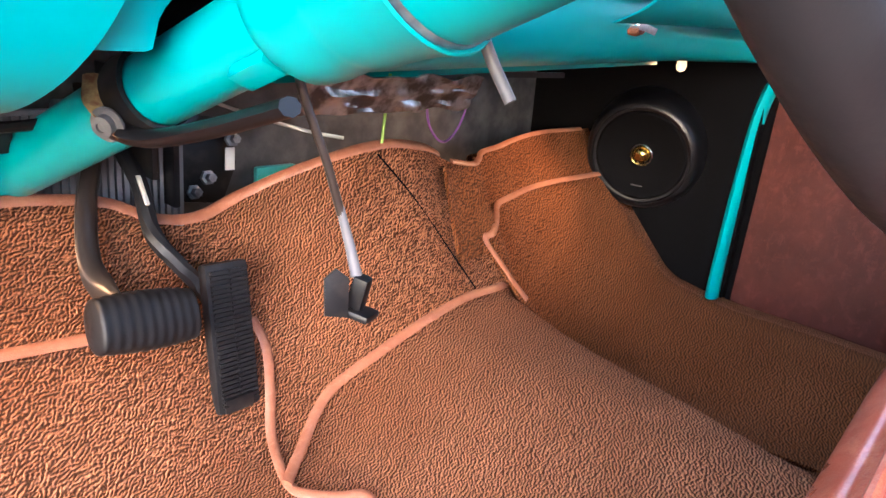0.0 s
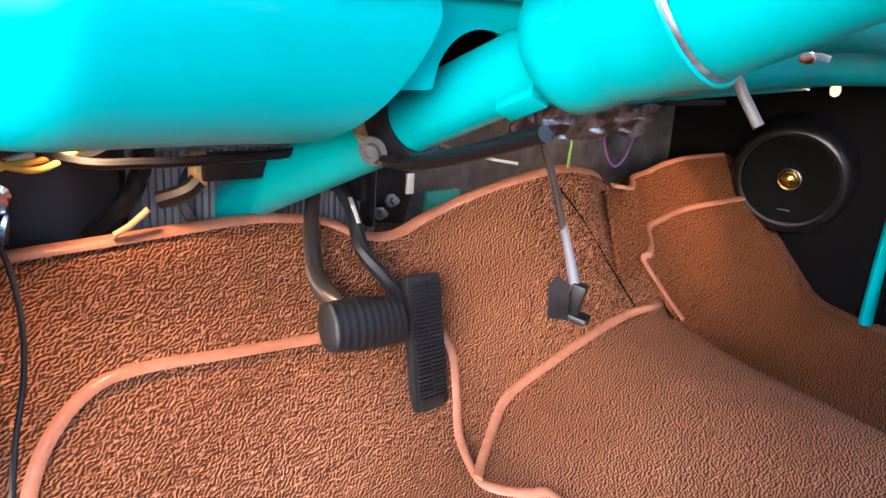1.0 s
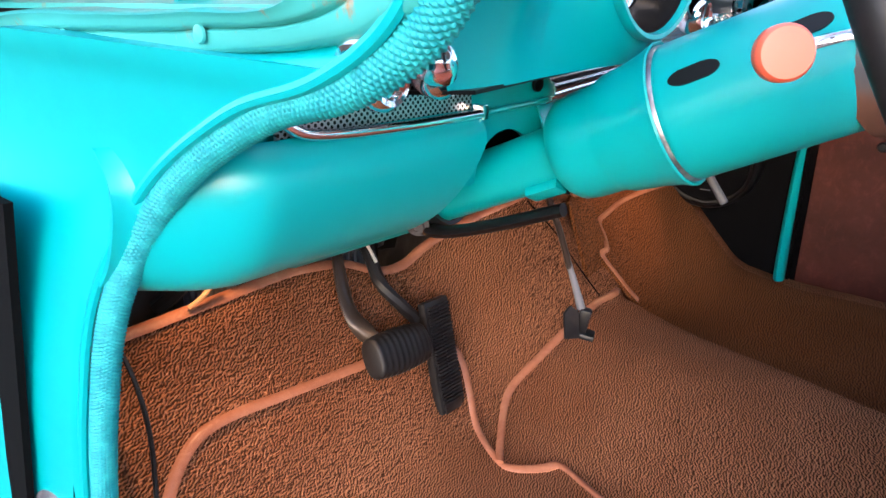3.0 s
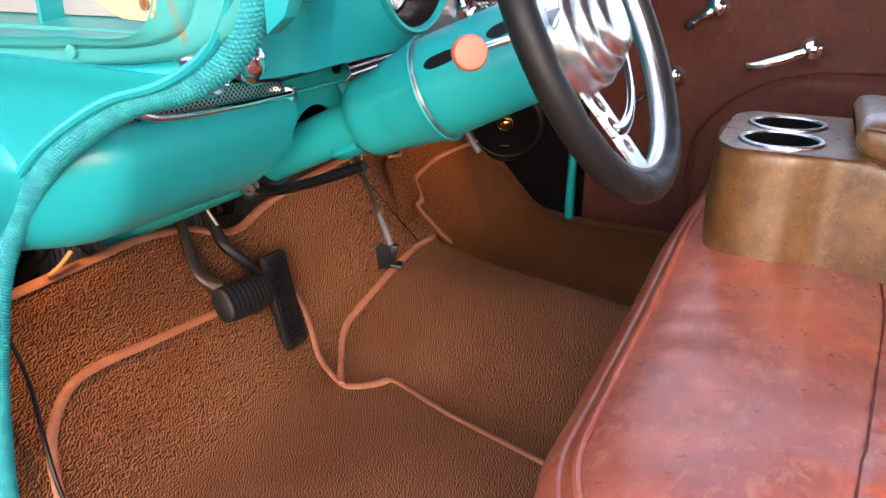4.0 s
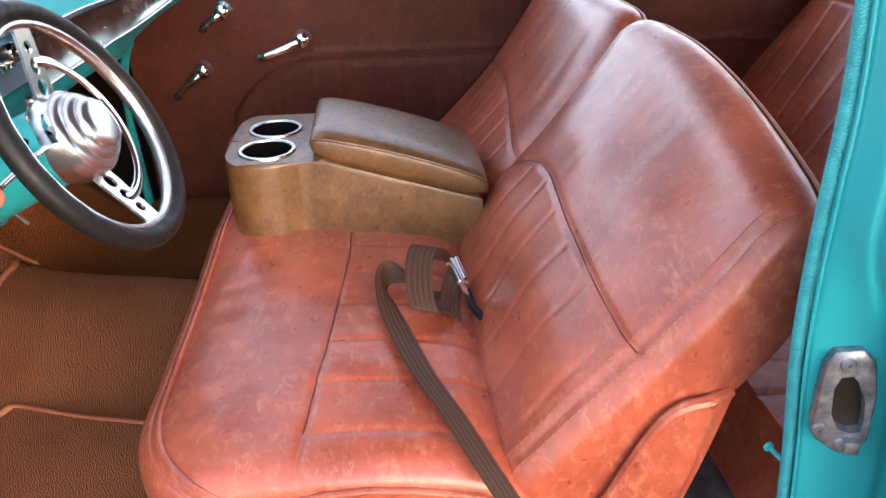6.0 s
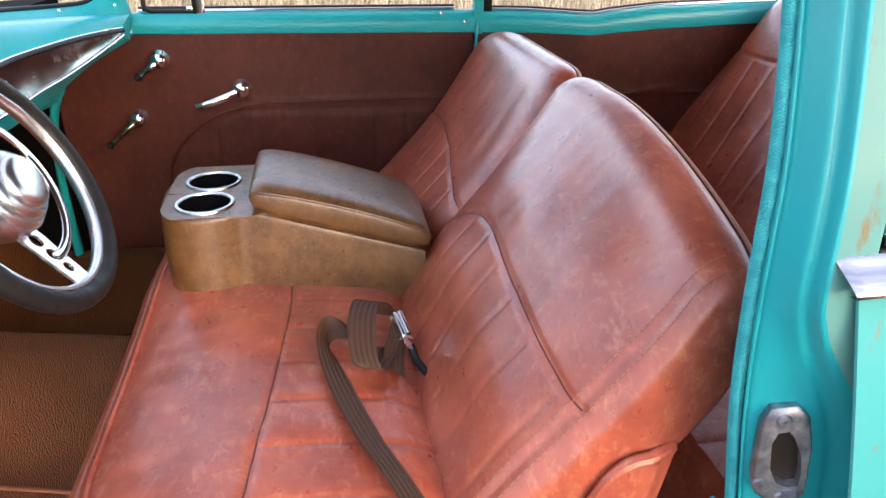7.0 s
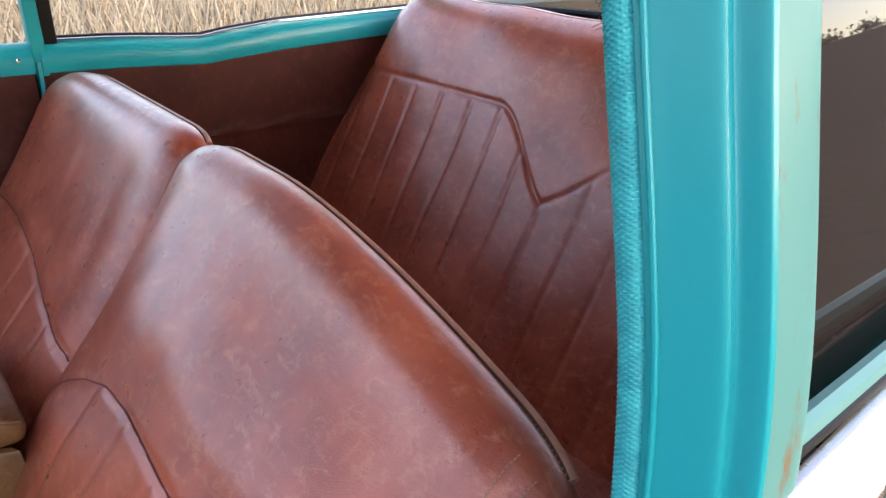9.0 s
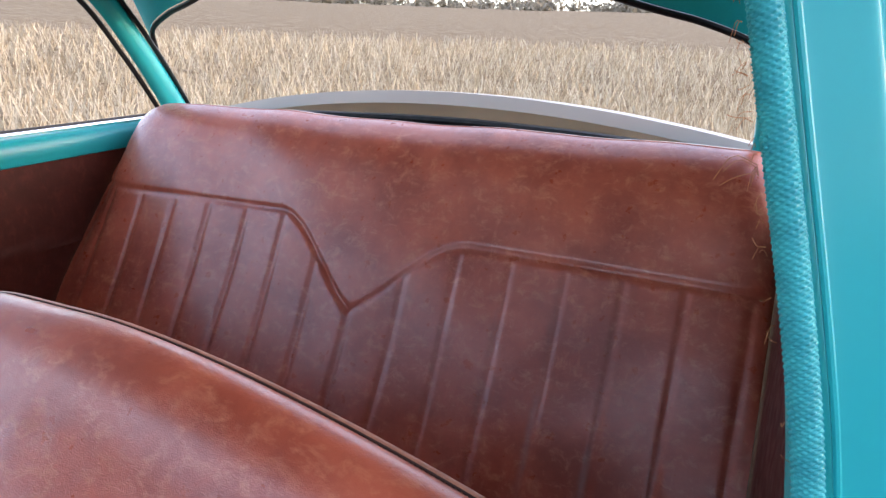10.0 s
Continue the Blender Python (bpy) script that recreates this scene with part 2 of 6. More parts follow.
brown_steel = mat("brown_worn_steel", (0.045, 0.034, 0.028, 1), 0.3, 0.4)
gloss_black = mat("satin_black_plastic", (0.005, 0.005, 0.006, 1), 0.33, 0, 0, 0.4)
gauge_face = mat("pale_gauge_face", (0.55, 0.55, 0.53, 1), 0.08, 0, 1.0)
liner_metal = mat("dark_polished_liner", (0.07, 0.07, 0.075, 1), 0.14, 0.85)
glass = mat("window_glass", (0.9, 0.95, 0.94, 1), 0.02)
glass.node_tree.nodes["Principled BSDF"].inputs["Transmission Weight"].default_value = 1.0
glass.node_tree.nodes["Principled BSDF"].inputs["IOR"].default_value = 1.06


def braid():
    """Woven turquoise cloth over the door seals."""
    m = mat("turquoise_woven_seal", (0.0, 0.40, 0.42, 1), 0.6)
    n = Nodes(m)
    n.color(n.mix(n.ramp(n.noise(60, 5), (0.4, 0), (0.65, 1)), (0.0, 0.27, 0.31, 1), (0.01, 0.36, 0.39, 1)))
    n.bump(n.noise(1500, 3), 0.5, 0.0004)
    return m


seal_mat = braid()

# ---------------------------------------------------------------- mesh tools


def empty(name, label, category, at=(0, 0, 0), group="", kind=""):
    ob = new(name)
    ob.empty_display_size = 0.05
    ob.location = at
    return tagged(ob, label, category, group, kind)


def mesh_of(bm, name, smooth=True):
    me = bpy.data.meshes.new(name)
    bmesh.ops.recalc_face_normals(bm, faces=bm.faces)
    bm.to_mesh(me)
    bm.free()
    if smooth:
        me.polygons.foreach_set("use_smooth", [True] * len(me.polygons))
        me.set_sharp_from_angle(angle=radians(42))
    return me


def part(name, bm, material, parent=None, label="", smooth=True):
    ob = new(name, mesh_of(bm, name, smooth))
    ob.data.materials.append(material)
    if parent:
        ob.parent = parent
        if parent.data is None:
            ob.matrix_parent_inverse = Matrix.Translation(-parent.location)
    if label:
        ob["label"] = label
    return ob


def thing(name, bm, material, label, category, group="", kind="", smooth=True):
    return tagged(part(name, bm, material, None, "", smooth), label, category, group, kind)


def grid(f, nu, nv, wrap_u=False, wrap_v=False, bm=None):
    """A sheet through f(u, v), with u and v from 0 to 1."""
    bm = bm or bmesh.new()
    cu, cv = (nu if wrap_u else nu + 1), (nv if wrap_v else nv + 1)
    vs = [[bm.verts.new(f(i / nu, j / nv)) for j in range(cv)] for i in range(cu)]
    for i in range(nu):
        for j in range(nv):
            q = (vs[i][j], vs[(i + 1) % cu][j], vs[(i + 1) % cu][(j + 1) % cv], vs[i][(j + 1) % cv])
            try:
                bm.faces.new(q)
            except ValueError:
                pass
    return bm


def thick(f, nu, nv, depth):
    """A sheet with a back face `depth` (a vector) behind it and closed rims."""
    bm = bmesh.new()
    d = Vector(depth)
    a = [[bm.verts.new(f(i / nu, j / nv)) for j in range(nv + 1)] for i in range(nu + 1)]
    b = [[bm.verts.new(v.co + d) for v in row] for row in a]
    for i in range(nu):
        for j in range(nv):
            bm.faces.new((a[i][j], a[i + 1][j], a[i + 1][j + 1], a[i][j + 1]))
            bm.faces.new((b[i][j], b[i][j + 1], b[i + 1][j + 1], b[i + 1][j]))
    for i in range(nu):
        bm.faces.new((a[i][0], b[i][0], b[i + 1][0], a[i + 1][0]))
        bm.faces.new((a[i][nv], a[i + 1][nv], b[i + 1][nv], b[i][nv]))
    for j in range(nv):
        bm.faces.new((a[0][j], a[0][j + 1], b[0][j + 1], b[0][j]))
        bm.faces.new((a[nu][j], b[nu][j], b[nu][j + 1], a[nu][j + 1]))
    return bm


def spline(points, n):
    """n + 1 places along a smooth line through the points."""
    p = [Vector(q) for q in points]
    p = [2 * p[0] - p[1]] + p + [2 * p[-1] - p[-2]]
    out = []
    seg = len(p) - 3
    for k in range(n + 1):
        s = k / n * seg
        i = min(int(s), seg - 1)
        t = s - i
        a, b, c, d = p[i : i + 4]
        out.append(0.5 * (2 * b + (c - a) * t + (2 * a - 5 * b + 4 * c - d) * t * t + (3 * b - a - 3 * c + d) * t**3))
    return out


def lerp_table(table, x):
    """Smoothly eased reading of a small table of (x, value)."""
    if x <= table[0][0]:
        return table[0][1]
    for (a, va), (b, vb) in zip(table, table[1:]):
        if x <= b:
            t = (x - a) / (b - a)
            return va + (vb - va) * t
    return table[-1][1]


def step(a, b, x):
    t = min(1.0, max(0.0, (x - a) / (b - a)))
    return t * t * (3 - 2 * t)


def tube(points, radius, sides=10, n=None, closed=False, flat=1.0, up=(0, 0, 1), bm=None, caps=True):
    """A round (or, with flat below 1, flattened) bar along a line."""
    bm = bm or bmesh.new()
    line = spline(points, n) if n else [Vector(p) for p in points]
    rings = []
    ref = Vector(up)
    for i, p in enumerate(line):
        a, b = line[max(i - 1, 0)], line[min(i + 1, len(line) - 1)]
        if closed:
            a, b = line[i - 1], line[(i + 1) % len(line)]
        d = (b - a).normalized()
        side = d.cross(ref)
        if side.length < 1e-4:
            side = d.cross(Vector((1, 0, 0.1)))
        side.normalize()
        top = side.cross(d).normalized()
        r = radius(i / (len(line) - 1)) if callable(radius) else radius
        rings.append([bm.verts.new(p + side * (r * math.cos(t)) + top * (r * flat * math.sin(t))) for t in (2 * math.pi * k / sides for k in range(sides))])
    pairs = list(zip(rings, rings[1:])) + ([(rings[-1], rings[0])] if closed else [])
    for r0, r1 in pairs:
        for k in range(sides):
            bm.faces.new((r0[k], r0[(k + 1) % sides], r1[(k + 1) % sides], r1[k]))
    if caps and not closed:
        bm.faces.new(rings[0][::-1])
        bm.faces.new(rings[-1])
    return bm


def woven_tube(points, radius, sides=40, pitch=0.0046, depth=0.0009, strands=7):
    """A round cord covered with a diagonal weave of raised strands."""
    total = sum((Vector(b) - Vector(a)).length for a, b in zip(points, points[1:]))
    n = int(total / pitch * 7)
    line = spline(points, n)
    bm = bmesh.new()
    rows = []
    side, run = None, 0.0
    for k, p in enumerate(line):
        run += (p - line[max(k - 1, 0)]).length
        d = (line[min(k + 1, len(line) - 1)] - line[max(k - 1, 0)]).normalized()
        side = (Vector((1, 0, 0)) if side is None else side)
        side = (side - d * side.dot(d)).normalized()
        other = d.cross(side)
        w = run / pitch * math.pi
        row = []
        for j in range(sides):
            a = 2 * math.pi * j / sides
            r = radius + depth * (abs(math.sin(w + strands * a / 2)) * abs(math.sin(w - strands * a / 2)) - 0.5) * 1.4
            row.append(bm.verts.new(p + (side * math.cos(a) + other * math.sin(a)) * r))
        rows.append(row)
    for ra, rb in zip(rows, rows[1:]):
        for j in range(sides):
            bm.faces.new((ra[j], ra[(j + 1) % sides], rb[(j + 1) % sides], rb[j]))
    return bm


def lathe(profile, m=None, sides=32, bm=None):
    """Turns (radius, height) pairs round the z axis of the pose m."""
    bm = bm or bmesh.new()
    m = m or Matrix()
    rows = []
    for r, h in profile:
        if r < 1e-6:
            rows.append([bm.verts.new(m @ Vector((0, 0, h)))] * sides)
        else:
            rows.append([bm.verts.new(m @ Vector((r * math.cos(t), r * math.sin(t), h))) for t in (2 * math.pi * k / sides for k in range(sides))])
    for a, b in zip(rows, rows[1:]):
        for k in range(sides):
            q = [a[k], a[(k + 1) % sides], b[(k + 1) % sides], b[k]]
            q = list(dict.fromkeys(q))
            if len(q) > 2:
                bm.faces.new(q)
    return bm


def box(x0, y0, z0, x1, y1, z1, bevel=0.003, m=None, segments=2, bm=None):
    own = bmesh.new()
    bmesh.ops.create_cube(own, size=1)
    bmesh.ops.transform(own, matrix=Matrix.Translation(((x0 + x1) / 2, (y0 + y1) / 2, (z0 + z1) / 2)) @ Matrix.Diagonal((x1 - x0, y1 - y0, z1 - z0, 1)), verts=own.verts)
    if bevel:
        bmesh.ops.bevel(own, geom=own.edges[:], offset=bevel, segments=segments, affect="EDGES", profile=0.6)
    if m:
        bmesh.ops.transform(own, matrix=m, verts=own.verts)
    if bm is None:
        return own
    tmp = bpy.data.meshes.new("tmp")
    own.to_mesh(tmp)
    own.free()
    bm.from_mesh(tmp)
    bpy.data.meshes.remove(tmp)
    return bm


def slab(outline, z0, z1, m=None, bevel=0.0):
    """A flat plate with the given outline, from z0 to z1 of the pose m."""
    bm = bmesh.new()
    lo = [bm.verts.new((x, y, z0)) for x, y in outline]
    hi = [bm.verts.new((x, y, z1)) for x, y in outline]
    bm.faces.new(lo[::-1])
    bm.faces.new(hi)
    n = len(outline)
    for k in range(n):
        bm.faces.new((lo[k], lo[(k + 1) % n], hi[(k + 1) % n], hi[k]))
    if bevel:
        bmesh.ops.bevel(bm, geom=bm.edges[:], offset=bevel, segments=2, affect="EDGES", profile=0.6)
    if m:
        bmesh.ops.transform(bm, matrix=m, verts=bm.verts)
    return bm


def groove(d, width, depth):
    return -depth * math.exp(-((d / width) ** 2))


# frame of a local z axis along a direction
def axis_pose(at, direction, turn=0.0):
    q = Vector(direction).to_track_quat("Z", "Y")
    return Matrix.Translation(at) @ q.to_matrix().to_4x4() @ Matrix.Rotation(radians(turn), 4, "Z")

# ---------------------------------------------------------------- ground and distance
def ground_z(x, y):
    d = math.hypot(x, y)
    return -0.02 + 0.10 * noise.noise((x * 0.05, y * 0.05, 3)) * step(4, 30, d) + 3.0 * step(60, 900, d) + 0.064 * max(0.0, min(d, 260) - 18) * step(0.0, 0.5, math.cos(math.atan2(y, x) + 1.0))


def ground_sheet(u, v):
    a = 2 * math.pi * u
    r = 1500 * v**3.2
    x, y = r * math.cos(a), r * math.sin(a)
    return Vector((x, y, ground_z(x, y)))


straw = mat("dry_stubble_soil", (0.36, 0.27, 0.17, 1), 0.95, 0, 0, 0.1)
ns = Nodes(straw)
sc = ns.mix(ns.ramp(ns.noise(1.3, 6, 0.65), (0.38, 0), (0.66, 1)), (0.27, 0.19, 0.11, 1), (0.52, 0.42, 0.28, 1))
sc = ns.mix(ns.ramp(ns.noise(26, 6, 0.75, (1.0, 0.35, 1)), (0.42, 0.85), (0.58, 0)), sc, (0.13, 0.085, 0.045, 1))
# bare dark earth beside the driver's door, stubble on the far side
geo = ns.t.nodes.new("ShaderNodeSeparateXYZ")
ns.link(ns.c, geo.inputs[0])
side = ns.math("ADD", geo.outputs[0], ns.math("MULTIPLY", ns.noise(0.6, 5), 1.2))
sc = ns.mix(ns.ramp(ns.math("ADD", side, 0.6), (0.0, 1), (1.0, 0)), sc, ns.mix(ns.noise(2.5, 6, 0.7), (0.07, 0.054, 0.042, 1), (0.15, 0.115, 0.088, 1)))
ns.color(sc)
ns.bump(ns.noise(26, 6, 0.75), 0.8, 0.06)
thing("ground", grid(ground_sheet, 96, 60, wrap_u=True), straw, "dry harvested stubble field with straw-coloured soil", "field", kind="structure")

stalk_mat = mat("dry_straw", (0.56, 0.45, 0.28, 1), 0.8)
nst = Nodes(stalk_mat)
isl = nst.t.nodes.new("ShaderNodeNewGeometry").outputs["Random Per Island"]
nst.color(nst.ramp(isl, (0.0, (0.34, 0.25, 0.15, 1)), (0.5, (0.52, 0.42, 0.28, 1)), (1.0, (0.68, 0.58, 0.42, 1))))


def stubble():
    rng = random.Random(5)
    verts, faces = [], []

    def blade(x, y, h, lean, w):
        a = rng.uniform(0, 6.28)
        dx, dy = math.cos(a) * w, math.sin(a) * w
        z = ground_z(x, y)
        lx, ly = rng.uniform(-lean, lean) * h, rng.uniform(-lean, lean) * h
        i = len(verts)
        verts.extend([(x - dx, y - dy, z - 0.01), (x + dx, y + dy, z - 0.01), (x + lx + dx * 0.6, y + ly + dy * 0.6, z + h), (x + lx - dx * 0.6, y + ly - dy * 0.6, z + h)])
        faces.append((i, i + 1, i + 2, i + 3))

    for _ in range(80000):
        d = 2.2 + 38 * rng.random() ** 1.7
        a = rng.uniform(-2.3, 0.55) if rng.random() < 0.7 else rng.uniform(-3.1416, 3.1416)
        x, y = math.cos(a) * d, math.sin(a) * d
        if -1.1 < x < 1.2 and -3.4 < y < 3 or x < -1.0:
            continue
        row = round(x / 0.45) * 0.45
        x = row + rng.gauss(0, 0.09)
        blade(x, y, rng.uniform(0.12, 0.42) * (1 + d / 60), 0.55, rng.uniform(0.004, 0.009) * (1 + d / 16))
    me = bpy.data.meshes.new("stubble")
    me.from_pydata(verts, [], faces)
    ob = new("stubble", me)
    me.materials.append(stalk_mat)
    tagged(ob, "cut dry straw stalks standing across the field", "stubble", kind="stuff")


stubble()

hedge_mat = mat("hazed_hedge", (0.10, 0.095, 0.06, 1), 0.95)
nh = Nodes(hedge_mat)
# both browns are paled to hold the haze of distance
nh.color(nh.mix(nh.ramp(nh.noise(0.25, 6), (0.4, 0), (0.65, 1)), (0.20, 0.175, 0.13, 1), (0.36, 0.31, 0.23, 1)))


def tree_line():
    """Low uneven clumps in a broken row, each a cloud of small leaf cards."""
    rng = random.Random(9)
    verts, faces = [], []
    for k in range(420):
        a = rng.uniform(-2.9, 0.45)
        d = rng.uniform(215, 275)
        x, y = d * math.cos(a), d * math.sin(a)
        s = rng.uniform(2.2, 5.2) * (0.6 + 0.7 * noise.noise((a * 9, 0, 0)) ** 2)
        z0 = ground_z(x, y)
        for _ in range(46):
            u, v, w = rng.gauss(0, 0.8), rng.gauss(0, 0.8), abs(rng.gauss(0, 0.55))
            px, py, pz = x + u * s, y + v * s, z0 + w * s * 1.1
            r = s * rng.uniform(0.12, 0.3)
            q = Euler((rng.uniform(0, 3), rng.uniform(0, 3), rng.uniform(0, 3))).to_matrix()
            i = len(verts)
            verts.extend([tuple(Vector((px, py, pz)) + q @ Vector(c) * r) for c in ((-1, -0.7, 0), (1, -0.5, 0), (0.8, 0.8, 0.2), (-0.7, 0.9, 0))])
            faces.append((i, i + 1, i + 2, i + 3))
    me = bpy.data.meshes.new("tree_line")
    me.from_pydata(verts, [], faces)
    me.materials.append(hedge_mat)
    tagged(new("tree_line", me), "distant brown hedgerow and bare bushes at the field edge", "trees", kind="stuff")


tree_line()

# ---------------------------------------------------------------- floor, toe board and carpet
FLOOR = 0.42


def floor_z(x, y=0.8):
    xr = 0.265 + 0.2 * (y - 0.8)  # the tunnel's passenger flank leans with y
    flank = step(xr - 0.09, xr, x)
    return FLOOR + 0.09 * step(-0.21, 0.08, x) * (1 - flank) - 0.03 * flank + 0.06 * step(0.32, 0.62, x)


def toe_top(x):
    t = lerp_table([(-0.72, 0.690), (-0.55, 0.696), (-0.40, 0.700), (-0.33, 0.692), (-0.255, 0.660), (-0.20, 0.672), (-0.10, 0.735), (-0.055, 0.750), (0.0, 0.748), (0.06, 0.735), (0.16, 0.70), (0.24, 0.695), (0.30, 0.697), (0.5, 0.712), (0.75, 0.722)], x)
    return t


def toe_lean(x):
    if x > 0.27:
        return 0.58 + 0.35 * step(0.27, 0.56, x)
    h = step(-0.22, -0.06, x) * (1 - step(0.0, 0.15, x))
    return 0.654 * (1 - step(-0.22, -0.06, x)) + 0.28 * h + 0.58 * step(0.0, 0.15, x)


TOE_Y = 0.80


def carpet_point(x, v):
    """v from 0 (under the seat) over 1 (foot of the toe board) to 2 (its top)."""
    zf = floor_z(x)
    foot = TOE_Y - 0.055 * step(0.30, 0.60, x)
    if v <= 1:
        y = -0.15 + (foot + 0.15) * v
        z = floor_z(x, y)
        z += 0.006 * noise.noise((x * 5, y * 5, 0))
    else:
        z = zf + (toe_top(x) - zf) * (v - 1)
        y = foot + toe_lean(x) * (z - zf)
        y += 0.006 * noise.noise((x * 5, z * 6, 2))
    # ease the bend between floor and board
    e = max(0.0, 1 - abs(v - 1) / 0.16)
    return Vector((x, y - 0.012 * e * e, z + 0.014 * e * e))


def on_toe(x, z):
    zf = floor_z(x)
    return carpet_point(x, 1 + (z - zf) / (toe_top(x) - zf))


def on_floor(x, y):
    return carpet_point(x, (y + 0.15) / (TOE_Y - 0.055 * step(0.30, 0.60, x) + 0.15))


def main_carpet(x0, x1):
    return thick(lambda u, v: carpet_point(x0 + (x1 - x0) * u, 2 * v), int((x1 - x0) / 0.012), 130, (0, 0.004, -0.012))


def binding(points, width=0.007, n=60, lift=0.003):
    pts = [Vector(p) + Vector((0, -lift * 0.7, lift)) for p in points]
    return tube(pts, width, 8, n, flat=0.42, up=(0, -0.55, 0.8))


thing("floor", thick(lambda u, v: Vector((-0.74 + 1.48 * u, -1.5 + 2.75 * v, 0.37)), 4, 4, (0, 0, -0.03)), grey_metal, "grey steel floor pan under the carpet", "floor", kind="structure")
carpet = empty("carpet", "rust-orange loop pile carpet over the car floor and gearbox tunnel", "carpet", (0, 0.5, 0.40))
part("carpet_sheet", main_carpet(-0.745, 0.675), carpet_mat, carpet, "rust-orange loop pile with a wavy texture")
part("edge_binding", binding([carpet_point(-0.75 + 0.71 * k / 15, 2.0) for k in range(16)] + [carpet_point(x, 2.0) for x in (0.0, 0.05, 0.09)], 0.0075, 110), bind_mat, carpet, "tan vinyl edge binding")
# edge of the fitted floor piece on the driver's toe board
left_edge = [on_toe(-0.30, 0.578), on_toe(-0.363, 0.58), on_toe(-0.42, 0.583), on_toe(-0.478, 0.586), on_toe(-0.54, 0.59), on_toe(-0.585, 0.588), on_toe(-0.617, 0.574), on_toe(-0.645, 0.549), on_toe(-0.663, 0.517), on_toe(-0.672, 0.48), on_floor(-0.678, 0.78), on_floor(-0.68, 0.6), on_floor(-0.68, 0.3)]
part("edge_binding", binding(left_edge, 0.0066, 110), bind_mat, carpet, "tan vinyl edge binding")
right_edge = [on_toe(-0.205, 0.56), on_toe(-0.20, 0.53), on_toe(-0.212, 0.49), on_toe(-0.228, 0.452), on_floor(-0.243, 0.778), on_floor(-0.236, 0.748), on_floor(-0.21, 0.722), on_floor(-0.19, 0.705), on_floor(-0.20, 0.66), on_floor(-0.225, 0.58), on_floor(-0.25, 0.48), on_floor(-0.27, 0.40), on_floor(-0.30, 0.25)]
part("edge_binding", binding(right_edge, 0.0062, 120), bind_mat, carpet, "tan vinyl edge binding")
tunnel_edge = [on_floor(-0.248, 0.772) + Vector((0, 0, 0.004)), on_floor(-0.215, 0.80) + Vector((0, 0, 0.006)), on_toe(-0.15, 0.475), on_toe(-0.08, 0.507), on_toe(0.0, 0.532), on_toe(0.08, 0.543), on_toe(0.16, 0.54), on_toe(0.23, 0.528)]
part("edge_binding", binding(tunnel_edge, 0.0062, 90, 0.004), bind_mat, carpet, "tan vinyl edge binding")
part("fold_seam", tube([on_toe(-0.045, 0.74) + Vector((0, -0.001, 0.001)), on_toe(0.0, 0.69), on_toe(0.06, 0.62), on_toe(0.11, 0.55)], 0.0013, 6, 40, up=(0, -1, 0.3)), black_cloth, carpet, "dark folded carpet seam")


def mat_point(u, v):
    x = 0.138 + 0.11 * (1 - v) + (0.460 - 0.09 * (1 - v)) * u + 0.06 * (1 - u) * (1 - step(0.0, 0.45, v))
    zf = floor_z(x)
    top = 1 + (0.604 + 0.032 * u - zf) / (toe_top(x) - zf)
    return carpet_point(x, 0.55 + (top - 0.55) * v) + Vector((0, -0.010, 0.008))


mat_ob = empty("floor_mat", "rust-orange carpet mat lying on the passenger toe board", "floor mat", (0.4, 0.9, 0.5))
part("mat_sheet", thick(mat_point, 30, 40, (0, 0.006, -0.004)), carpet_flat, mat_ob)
part("edge_binding", binding([mat_point(0, k / 8) for k in range(4, 8)] + [mat_point(0.004, 0.96), mat_point(0.02, 0.995)] + [mat_point(0.06 + 0.94 * k / 8, 1.005) for k in range(9)], 0.0055, 110), bind_mat, mat_ob, "tan vinyl edge binding")


def upper_mat_point(u, v):
    x = 0.085 + 0.51 * u
    z = 0.585 + (0.708 + 0.018 * u - 0.585) * v
    return on_toe(x, min(z, toe_top(x))) + Vector((0, -0.004 - 0.012 * v, 0.004))


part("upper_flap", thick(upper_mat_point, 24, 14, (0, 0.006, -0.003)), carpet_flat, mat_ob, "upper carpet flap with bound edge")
part("edge_binding", binding([upper_mat_point(0.05 + 0.95 * k / 9, 1.005) for k in range(10)], 0.005, 90), bind_mat, mat_ob, "tan vinyl edge binding")

# ---------------------------------------------------------------- firewall, kick panels, cowl
thing("wall_firewall", box(-0.76, 1.13, 0.38, 0.76, 1.16, 1.10, 0.0), grey_metal, "grey steel firewall behind the pedals", "firewall", kind="structure")
# unseen sheet from dashboard to firewall, added to block light from above
thing("wall_cowl_light_stop", thick(lambda u, v: Vector((-0.76 + 1.52 * u, 0.62 + 0.60 * v, 1.13 - 0.05 * v)), 4, 4, (0, 0, -0.02)), black_cloth, "added black sheet over the cowl keeping light out of the footwell", "cowl", kind="structure")
thing("wall_kick_passenger", thick(lambda u, v: Vector((0.672 - 0.030 * v, 0.66 + 0.48 * u, 0.38 + 0.56 * v)), 10, 10, (0.02, 0, 0)), black_cloth, "black trim board on the passenger kick panel", "kick panel", kind="structure")
thing("wall_kick_driver", thick(lambda u, v: Vector((-0.752, 0.93 - 0.19 * max(0, v - 0.3) + 0.20 * u, 0.38 + 0.52 * v)), 10, 10, (-0.006, 0, 0)), black_cloth, "black trim board on the driver kick panel", "kick panel", kind="structure")


# unseen boards added at both cowl sides to stop light leaking into the footwells
thing("wall_light_stop_passenger", box(0.700, 0.62, 0.40, 0.712, 1.16, 1.12, 0.0), black_cloth, "added black board keeping light out at the passenger cowl side", "cowl", kind="structure")
